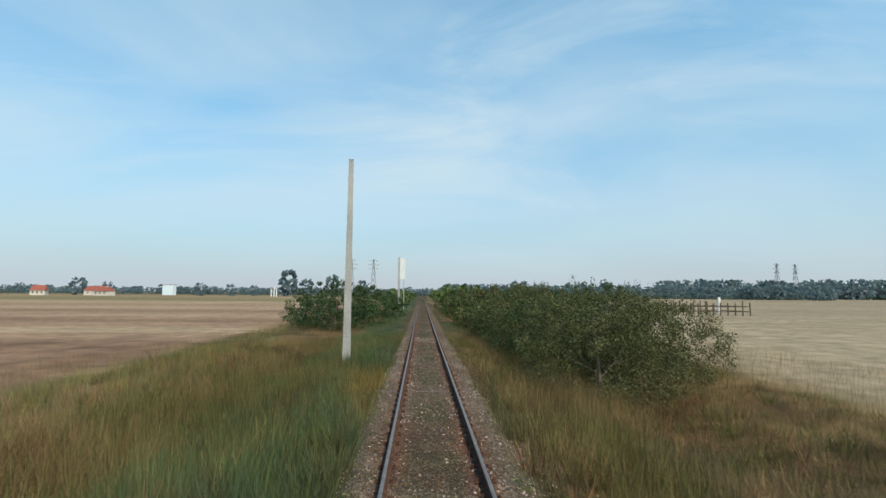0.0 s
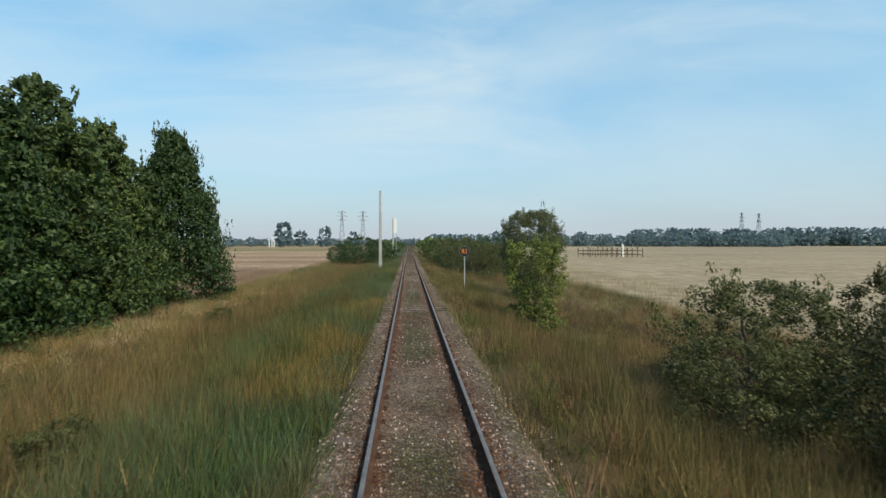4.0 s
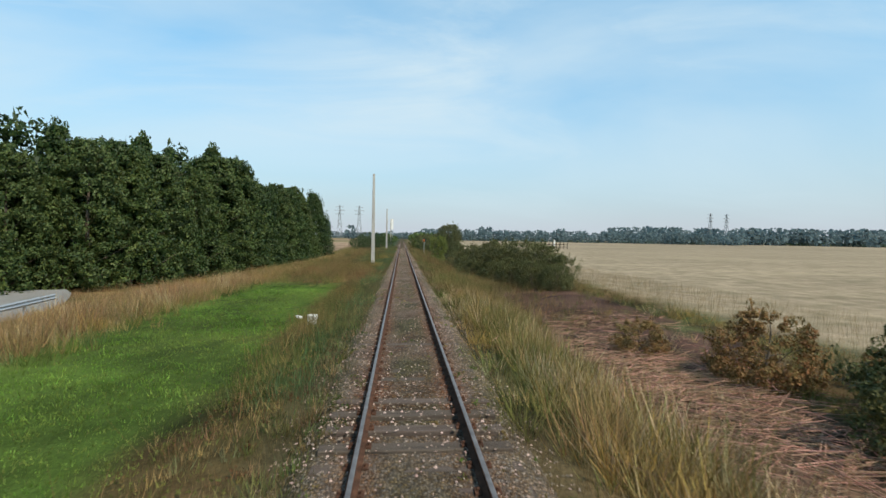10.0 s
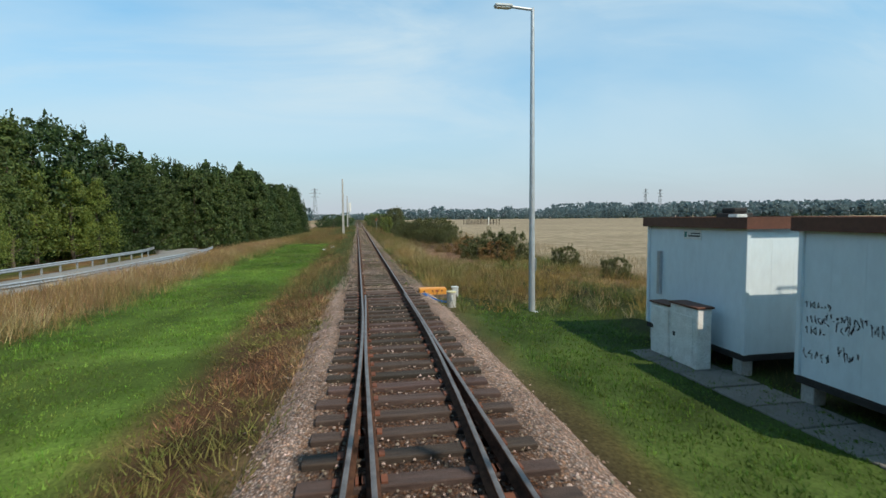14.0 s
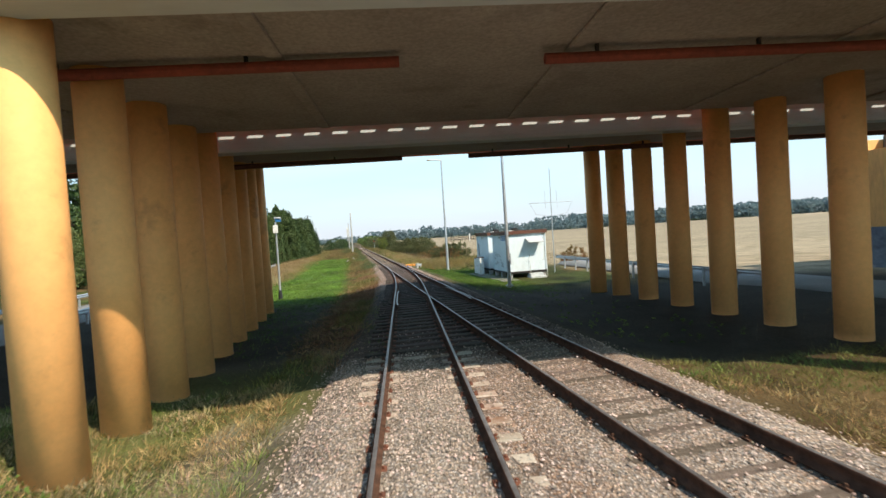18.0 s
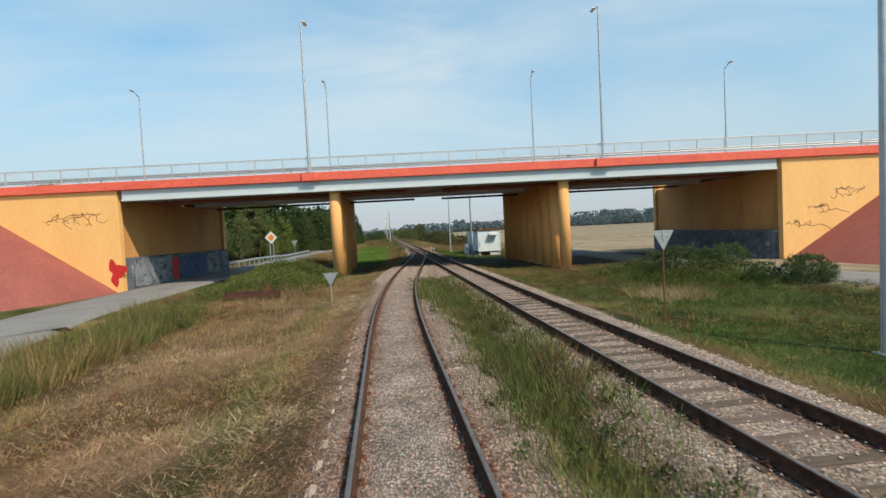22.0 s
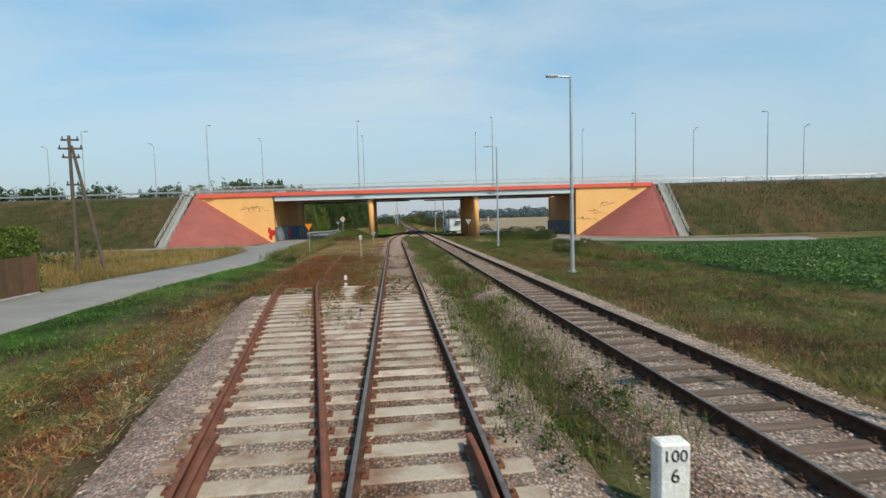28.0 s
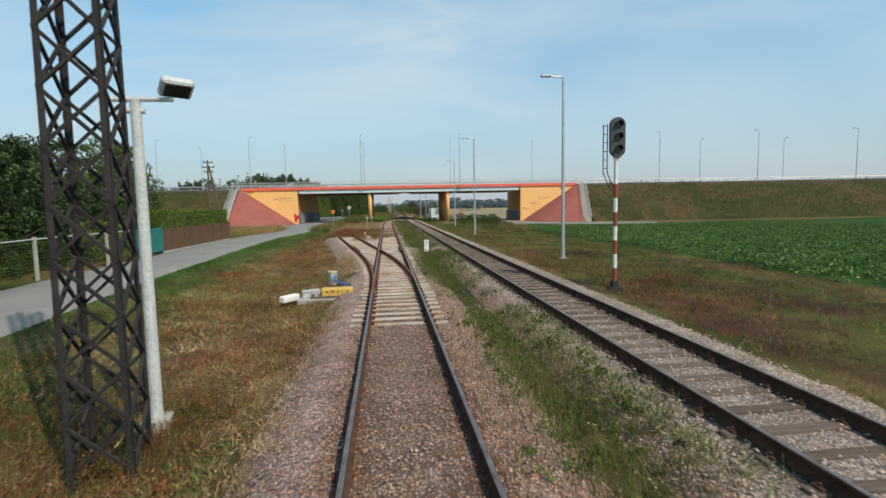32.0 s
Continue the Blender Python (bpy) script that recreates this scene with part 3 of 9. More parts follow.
def tint_at(x, y):
    """Colour of the ground cover."""
    x, y = np.asarray(x, float), np.asarray(y, float)
    n1, n2, n3 = fbm(x, y, 7), fbm(x + 90, y + 40, 2.4), fbm(x - 50, y + 11, 18)
    C = lambda *c: np.array(c)[None, :]
    X = lambda w: w.ravel()[:, None]
    x, y, n1, n2, n3 = x.ravel(), y.ravel(), n1.ravel(), n2.ravel(), n3.ravel()
    d = near_track(x, y)
    green, dry, rust, straw = C(0.105, 0.13, 0.036), C(0.29, 0.195, 0.092), C(0.185, 0.082, 0.042), C(0.36, 0.27, 0.14)
    c = dry + (green - dry) * X(step(n1, 0.40, 0.62))
    c = c + (rust - c) * X(step(n2, 0.56, 0.75) * 0.6)
    # open fields
    fr = step(x, 13.5, 17.0) * step(y, -115, -100)
    c = c + (C(0.50, 0.395, 0.275) * X(0.88 + 0.3 * n3) - c) * X(fr)
    fl = step(-x, 14, 18) * step(y, 25, 40)
    c = c + (C(0.48, 0.315, 0.215) * X(0.8 + 0.4 * n3) - c) * X(fl)
    bands = np.clip(np.sin(y * 0.021 + 1.2) * 2, 0, 1) * step(y, 190, 210) * fl
    swath = np.clip(np.sin(y * 0.19 + 0.6 * n3) * 3 - 1.6, 0, 1) * step(y, 88, 104) * fl
    c = c + (C(0.60, 0.44, 0.30) - c) * X(swath * 0.8)
    furrow = np.clip(-np.sin(y * 0.19 + 0.6 * n3) * 3 - 1.6, 0, 1) * step(y, 88, 104) * fl
    c = c + (C(0.33, 0.20, 0.135) - c) * X(furrow * 0.7)
    c = c + (C(0.27, 0.25, 0.11) - c) * X(bands * 0.7)
    # stubble edge by the line, first stretch
    st = step(np.abs(x), 5, 8) * (1 - step(np.abs(x), 11, 15)) * step(y, -5, 10)
    c = c + (C(0.30, 0.20, 0.105) - c) * X(st * step(n1, 0.3, 0.55) * 0.8)
    # a trodden pale green strip between verge and field, then brownish weeds
    pt = step(-x, 9.5 + 2 * n1, 11.5 + 2 * n1) * (1 - step(-x, 15, 17.5)) * step(y, 33, 42)
    c = c + (C(0.24, 0.22, 0.085) + (C(0.36, 0.27, 0.14) - C(0.24, 0.22, 0.085)) * X(step(n2, 0.42, 0.6)) - c) * X(pt * 0.9)
    wb = step(-x, 15.5, 18) * (1 - step(-x, 42, 60)) * step(y, 50, 56) * (1 - step(y, 82 + 14 * n1, 92 + 14 * n1))
    c = c + (C(0.29, 0.17, 0.115) * X(0.6 + 0.8 * n2) - c) * X(wb * 0.8)
    ws = step(x, 4.0, 6.0) * (1 - step(x, 12, 15)) * step(y, 20, 34)
    c = c + (C(0.36, 0.27, 0.155) - c) * X(ws * step(n1, 0.46, 0.62) * 0.8)
    gs = step(-x, 1.6, 2.2) * (1 - step(-x, 3.4 + 2.2 * n1, 5.0 + 2.2 * n1)) * step(y, 14, 26)
    c = c + (C(0.105, 0.155, 0.07) * X(0.6 + 0.8 * n2) - c) * X(gs * 0.9)
    # mown bright verge left of the main line
    m = step(-x, 2.9 + 1.6 * n2, 4.2 + 1.6 * n2) * (1 - step(-x, 8.6 + 2.5 * n1, 10.6 + 2.5 * n1)) * step(-y, -7, 0) * step(y, -86, -66)
    c = c + (C(0.165, 0.275, 0.05) * X(0.45 + 1.1 * n2) - c) * X(m * (1 - 0.45 * step(n1, 0.5, 0.7)))
    m2 = step(x, 2.2, 2.9) * (1 - step(x, 6.8, 8.0)) * step(y, -72, -64) * (1 - step(y, -50, -46))
    c = c + (C(0.11, 0.18, 0.04) * X(0.35 + 1.2 * n2) - c) * X(m2 * 0.9)
    # brown strip beside the ballast at the junction
    b = step(-x - 0.35 * np.maximum(0, -y - 50) * 0.11, 1.9, 2.4) * (1 - step(-x, 3.6, 4.9)) * step(-y, 37, 43) * step(y, -84, -76)
    c = c + (C(0.20, 0.10, 0.06) - c) * X(b * 0.85)
    # cleared muddy patch
    mud = np.exp(-(((x - 9.0) / 3.6) ** 2) ** 2 - (((y + 9) / 12.0) ** 2) ** 2)
    c = c + (C(0.19, 0.105, 0.08) + C(0.0, 0.10, 0.0) * X(step(n2, 0.56, 0.64) * step(-y, 9, 14)) - c) * X(step(mud + 0.3 * (n2 - 0.5), 0.35, 0.6))
    heap = np.exp(-(((x - 6.7) / 2.3) ** 2) ** 2 - (((y + 21.5) / 8.0) ** 2) ** 2)
    c = c + (C(0.225, 0.135, 0.095) * X(0.5 + 1.0 * n2) - c) * X(step(heap + 0.3 * (n2 - 0.5), 0.3, 0.55))
    # station: rusty weeds on the left, beet field on the right
    s = step(-y, 96, 112)
    c = c + (rust * X(0.85 + 0.5 * n2) - c) * X(s * step(-x, 7, 8.5) * (1 - step(-x, 13, 15)) * step(n1 + 0.12 * step(-y, 118, 128), 0.44, 0.62))
    c = c + (C(0.27, 0.20, 0.085) - c) * X(s * step(-x, 7, 8.5) * (1 - step(-x, 13, 15)) * step(n2, 0.56, 0.7) * 0.8)
    g = step(-y, 116, 126) * step(-x, 12.4, 13.2) * (1 - step(-x, 18, 20))
    c = c + (C(0.072, 0.165, 0.030) - c) * X(g)
    c = c + (C(0.24, 0.19, 0.085) - c) * X(s * step(-x, 20.5, 22) * step(n3, 0.3, 0.5))
    r = s * step(x, 2.5, 3.5) * (1 - step(x, 10, 13))
    c = c + (C(0.15, 0.165, 0.055) + (rust - C(0.15, 0.165, 0.055)) * X(step(n1, 0.5, 0.68) * step(-y, 140, 155)) - c) * X(r * 0.85)
    gr = step(x, 3.0, 4.5) * (1 - step(x, 13, 16)) * step(-y, 88, 94) * (1 - step(-y, 116, 128))
    c = c + (C(0.085, 0.125, 0.030) - c) * X(gr * step(n1, 0.3, 0.5))
    lg = step(-x, 6.2, 7.0) * (1 - step(-x, 11, 13.5)) * step(-y, 88.5, 92) * (1 - step(-y, 122, 132))
    c = c + (C(0.47, 0.29, 0.185) + (C(0.26, 0.145, 0.09) - C(0.47, 0.29, 0.185)) * X(step(n1, 0.42, 0.6)) - c) * X(lg * 0.95)
    soil = step(x, 2.6, 3.6) * (1 - step(x, 8.5, 11)) * step(-y, 126, 140)
    c = c + (C(0.16, 0.088, 0.052) * X(0.7 + 0.6 * n2) - c) * X(soil * step(n1, 0.36, 0.54) * 0.9)
    lawn = step(x, 5.5, 8.0) * (1 - step(x, 11.5, 13)) * step(-y, 118, 128)
    c = c + (C(0.095, 0.16, 0.035) - c) * X(lawn * step(n2, 0.46, 0.62) * 0.9)
    c = c + (C(0.21, 0.115, 0.06) - c) * X(lg * step(n2, 0.50, 0.66) * 0.8)
    beet = step(x, 11.5 + 2 * n1, 13.5 + 2 * n1) * step(-y, 112, 124)
    c = c + (C(0.052, 0.125, 0.026) * X(0.7 + 0.6 * n2) - c) * X(beet)
    k = s * step(-x, 6.8, 8.0) * (1 - step(-x, 13.4, 15)) * step(-y, 116, 128)
    q1, q2 = vnoise(x + 3, y, 1.9), vnoise(x - 8, y + 4, 1.5)
    c = c + (C(0.17, 0.108, 0.083) - c) * X(k * 0.85)
    c = c + (C(0.23, 0.085, 0.045) - c) * X(k * step(q1 - 0.1 * step(-y, 149, 156) + 0.12 * np.exp(-((x + 10.2) / 1.6) ** 2), 0.5, 0.68) * 0.9)
    c = c + (C(0.34, 0.26, 0.135) - c) * X(k * step(q2 + 0.22 * step(-y, 149, 156), 0.54, 0.72) * 0.85)
    c = c + (C(0.115, 0.14, 0.04) - c) * X(k * step(vnoise(x, y - 19, 2.1), 0.62, 0.78) * 0.85)
    # a green patch round the shunting board and a pale green strip along the loop
    gp = np.exp(-(((x + 7.7) / 1.25) ** 2) ** 2 - (((y + 126.4) / 2.2) ** 2) ** 2)
    gp = np.maximum(gp, 0.7 * step(n2, 0.3, 0.5) * step(-x, 6.9, 7.4) * (1 - step(-x, 8.0, 8.9)) * step(-y, 99, 104) * (1 - step(-y, 122, 127)))
    c = c + (C(0.15, 0.205, 0.055) * X(0.7 + 0.6 * n2) - c) * X(gp * 0.9)
    # bare trodden soil under the overpass, the deck's shade darkened into its tint
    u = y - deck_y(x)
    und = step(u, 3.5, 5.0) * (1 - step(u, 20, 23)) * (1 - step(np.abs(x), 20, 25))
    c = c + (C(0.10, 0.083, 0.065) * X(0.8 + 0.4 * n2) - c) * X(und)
    tr = step(-x, 2, 3) * (1 - step(-x, 9.5, 10.5)) * step(-y, 80, 83) * (1 - step(-y, 89.5, 92))
    c = c + (C(0.42, 0.36, 0.28) + (C(0.20, 0.21, 0.075) - C(0.42, 0.36, 0.28)) * X(step(n2 + 0.15 * step(-x, 6, 8.5), 0.46, 0.6)) - c) * X(tr * 0.9)
    # weeds between the tracks
    w = (1 - step(d, 1.9, 2.6))
    c = c + (C(0.16, 0.13, 0.075) - c) * X(w * 0.7)
    lump = fbm(x * 1.1 + 5, y * 0.8, 1.5)
    verge_only = 1 - np.maximum(np.maximum(fr, fl), np.maximum(und, 0.7 * np.maximum(m, m2)))
    c = c * X(1 + (1.9 * (lump - 0.5) + 0.7 * (n2 - 0.5)) * (0.25 + 0.75 * verge_only))
    return np.clip(c * 0.66, 0.008, 0.9)


def build_ground():
    def axis(lo, hi, fine, far):
        out = list(np.arange(lo, hi + fine / 2, fine))
        a, s = hi, fine
        while a < far:
            s *= 1.45
            a += s
            out.append(a)
        a, s = lo, fine
        while a > -far:
            s *= 1.45
            a -= s
            out.insert(0, a)
        return np.array(out)

    xs, ys = axis(-26, 26, 0.5, 4200), axis(-225, 120, 0.9, 4200)
    gx, gy = np.meshgrid(xs, ys, indexing="ij")
    gz = ground_z(gx, gy)
    far = np.hypot(gx, gy)
    gz = gz - step(far, 300, 900) * 0.4
    v = np.stack([gx, gy, gz], -1).reshape(-1, 3)
    nx, ny = gx.shape
    i = (np.arange(nx - 1)[:, None] * ny + np.arange(ny - 1)[None, :]).ravel()
    f = np.stack([i, i + ny, i + ny + 1, i + 1], -1)
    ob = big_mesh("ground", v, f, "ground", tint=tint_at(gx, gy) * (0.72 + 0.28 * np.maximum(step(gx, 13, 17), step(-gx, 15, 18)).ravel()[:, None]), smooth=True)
    tagged(ob, "flat farmland with dry grass verges and stubble fields", "ground", kind="structure")


build_ground()


def blades(px, py, pz, height, width, lean, tint, turn=None):
    """Thin leaning blades of grass."""
    n = len(px)
    a = rng.random(n) * 2 * math.pi if turn is None else turn
    ld = rng.random(n) * 2 * math.pi
    ca, sa = np.cos(a) * width / 2, np.sin(a) * width / 2
    lx, ly = np.cos(ld) * lean * height, np.sin(ld) * lean * height
    base = np.stack([px, py, pz], -1)
    P = np.empty((n, 3, 3))
    P[:, 0] = base + np.stack([-ca, -sa, 0 * ca], -1)
    P[:, 1] = base + np.stack([ca, sa, 0 * ca], -1)
    P[:, 2] = base + np.stack([lx, ly, height], -1)
    return P.reshape(-1, 3), np.arange(n * 3).reshape(n, 3), np.repeat(tint, 3, axis=0)


def grass_patch(name, label, count, x0, x1, y0, y1, keep, height, dry=0.0):
    """Scatter grass over a rectangle. keep(x, y): chance; height(x, y): metres."""
    x, y = rng.uniform(x0, x1, count), rng.uniform(y0, y1, count)
    ok = rng.random(count) < keep(x, y)
    x, y = x[ok], y[ok]
    # tufts: draw blades together
    k = rng.random(len(x)) < 0.5
    cx, cy = np.round(x / 0.35) * 0.35, np.round(y / 0.35) * 0.35
    jx, jy = (vnoise(cx * 7, cy * 5, 1.3) - 0.5) * 0.5, (vnoise(cy * 6, cx * 8, 1.3) - 0.5) * 0.5
    x = np.where(k, cx + jx + (x - cx) * 0.45, x)
    y = np.where(k, cy + jy + (y - cy) * 0.45, y)
    h = height(x, y) * rng.uniform(0.45, 1.15, len(x)) * np.clip(0.2 + 1.6 * fbm(x * 1.1 + 5, y * 0.8, 1.5), 0.3, 1.6)
    t = tint_at(x, y) * rng.uniform(0.6, 1.5, (len(x), 1))
    straw = (rng.random(len(x)) < 0.22 + dry)[:, None]
    t = np.where(straw, t * 0.35 + np.array([[0.20, 0.14, 0.065]]) * rng.uniform(0.6, 1.4, (len(x), 1)), t)
    w = np.clip(0.004 + h * 0.006, 0.005, 0.009) * rng.uniform(0.7, 1.4, len(x))
    v, f, c = blades(x, y, surface_z(x, y) - 0.02, h, w, rng.uniform(0.05, 0.5, len(x)) * rng.random(len(x)) ** 0.5, t)
    return tagged(big_mesh(name, v, f, "grass", tint=np.clip(c, 0.01, 0.8)), label, "grass", kind="stuff")


def outside_beds(x, y):
    d = near_track(x, y)
    road = np.abs(x - road_x(y)) > 2.4
    o = step(y, -46, -30)
    return step(d, 1.6 - 0.45 * o, 2.7 - 0.8 * o) * road


def tall(x, y):
    """Height of the uncut growth."""
    base = 0.30 + 0.55 * step(y, -40, -5) - 0.12 * step(-y, 96, 108)
    base = base * (0.5 + 0.9 * fbm(x + 13, y - 29, 5))
    mown = step(-x, 2.9, 4.4) * (1 - step(-x, 9.2, 12)) * step(-y, -7, 0) * step(y, -86, -66)
    mown = np.maximum(mown, step(x, 3.0, 4.4) * (1 - step(x, 6.8, 8.2)) * step(y, -72, -64) * (1 - step(y, -50, -46)))
    base = base * (1 - mown) + 0.13 * mown
    d = near_track(x, y)
    return base * (0.4 + 0.6 * step(d, 2.0, 3.6))


def under_bridge(x, y):
    u = y - deck_y(x)
    return step(u, 1.0, 3.0) * (1 - step(u, 20, 23))


def verge(x, y):
    mud = np.exp(-(((x - 9.0) / 3.6) ** 2) ** 2 - (((y + 9) / 12.0) ** 2) ** 2)
    pile = np.exp(-(((x - 6.8) / 2.2) ** 2) ** 2 - (((y + 21.5) / 8.0) ** 2) ** 2)
    return outside_beds(x, y) * (1 - 0.93 * under_bridge(x, y)) * (1 - 0.8 * step(mud, 0.4, 0.6)) * (1 - 0.94 * step(pile, 0.35, 0.55))


def weed_patch(name, label, count, x0, x1, y0, y1, keep, height, tint, wide=1.0):
    """Scatter weeds of one colour."""
    x, y = rng.uniform(x0, x1, count), rng.uniform(y0, y1, count)
    ok = rng.random(count) < keep(x, y)
    x, y = x[ok], y[ok]
    h = height * rng.uniform(0.4, 1.15, len(x)) * (0.55 + 0.9 * fbm(x, y, 1.4))
    t = np.array([tint]) * rng.uniform(0.4, 1.7, (len(x), 1)) * (0.6 + 1.2 * fbm(x + 17, y - 5, 2.2))[:, None] * (1 + rng.normal(0, 0.08, (len(x), 3)))
    v, f, c = blades(x, y, surface_z(x, y) - 0.02, h, rng.uniform(0.006, 0.014, len(x)) * wide, rng.uniform(0.1, 0.75, len(x)), t)
    return tagged(big_mesh(name, v, f, "grass", tint=np.clip(c, 0.008, 0.8)), label, "weeds", kind="stuff")


def leafy_weeds(name, label, count, x0, x1, y0, y1, keep, size, tints, leaves=22, leaf=0.027, flat=1.0, patch=0.0):
    """Low broad-leaved clumps, each of one of the colours given; patch: how wide the areas of one colour are."""
    x, y = rng.uniform(x0, x1, count), rng.uniform(y0, y1, count)
    ok = rng.random(count) < keep(x, y)
    x, y = x[ok], y[ok]
    n = len(x)
    r = size * rng.uniform(0.45, 1.3, n)
    pick = rng.integers(len(tints), size=n)
    if patch:
        pick = (np.clip((fbm(x + 33, y + 71, patch) - 0.3) / 0.4 + rng.normal(0, 0.1, n), 0, 0.999) * len(tints)).astype(int)
    t = np.array(tints)[pick] * rng.uniform(0.9, 1.5, (n, 1)) * (0.5 + fbm(x - 7, y, 2.0))[:, None]
    i = np.repeat(np.arange(n), int(leaves * 1.5))
    m = len(i)
    d = rng.normal(size=(m, 3))
    d /= np.linalg.norm(d, axis=1)[:, None]
    d[:, 2] = np.abs(d[:, 2]) * flat
    q = np.stack([x[i], y[i], surface_z(x, y)[i]], -1) + d * (r[i] * (0.35 + 0.65 * rng.random(m)))[:, None]
    a, b = rng.normal(size=(m, 3)), rng.normal(size=(m, 3))
    a /= np.linalg.norm(a, axis=1)[:, None]
    b = np.cross(a, b)
    b /= np.linalg.norm(b, axis=1)[:, None]
    s = (leaf * rng.uniform(0.6, 1.5, m))[:, None]
    v = np.stack([q - a * s, q + a * s * 0.6 + b * s * 0.5, q + a * s * 0.6 - b * s * 0.5], 1).reshape(-1, 3)
    c = np.repeat(t[i] * rng.uniform(0.65, 1.25, (m, 1)), 3, axis=0)
    return tagged(big_mesh(name, v, np.arange(m * 3).reshape(-1, 3), "grass", tint=np.clip(c, 0.008, 0.8)), label, "weeds", kind="stuff")


def tufts(name, label, count, x0, x1, y0, y1, keep, height, palette, blade=9, spread=0.10, own=0.5, wide=1.0, lie=0.0):
    """Tussocks: blades that spring from one root and share its colour. palette: colours that change over the plan; own: share of the palette against the ground's colour; lie: how far the blades are laid over."""
    x, y = rng.uniform(x0, x1, count), rng.uniform(y0, y1, count)
    ok = rng.random(count) < keep(x, y)
    x, y = x[ok], y[ok]
    n = len(x)
    pal = np.array(palette)
    pick = np.clip((fbm(x + 61, y - 23, 3.4) - 0.28) / 0.44 + rng.normal(0, 0.08, n), 0, 0.999)
    col = pal[(pick * len(pal)).astype(int)] * own + tint_at(x, y) * 1.35 * (1 - own)
    col = col * rng.uniform(0.5, 1.55, (n, 1)) * (1 + rng.normal(0, 0.06, (n, 3)))
    h = height(x, y) * rng.uniform(0.5, 1.3, n) * (0.5 + fbm(x - 3, y + 8, 3.0))
    i = np.repeat(np.arange(n), blade)
    m = len(i)
    a = rng.random(m) * 2 * math.pi
    r = np.abs(rng.normal(0, spread, m)) * (0.6 + h[i])
    ox, oy = np.cos(a), np.sin(a)
    hb = h[i] * rng.uniform(0.5, 1.1, m)
    w = (0.006 + 0.010 * rng.random(m)) * wide
    lean = hb * rng.uniform(0.1, 0.75, m) + lie * rng.random(m)
    bx, by = x[i] + ox * r, y[i] + oy * r
    z = surface_z(bx, by) - 0.02
    t = rng.random(m) * 2 * math.pi
    cx, cy = np.cos(t) * w, np.sin(t) * w
    P = np.empty((m, 3, 3))
    P[:, 0] = np.stack([bx - cx, by - cy, z], -1)
    P[:, 1] = np.stack([bx + cx, by + cy, z], -1)
    P[:, 2] = np.stack([bx + ox * lean, by + oy * lean, z + hb], -1)
    c = np.repeat(col[i] * rng.uniform(0.75, 1.3, (m, 1)), 3, axis=0)
    return tagged(big_mesh(name, P.reshape(-1, 3), np.arange(m * 3).reshape(-1, 3), "grass", tint=np.clip(c, 0.008, 0.8)), label, "grass", kind="stuff")


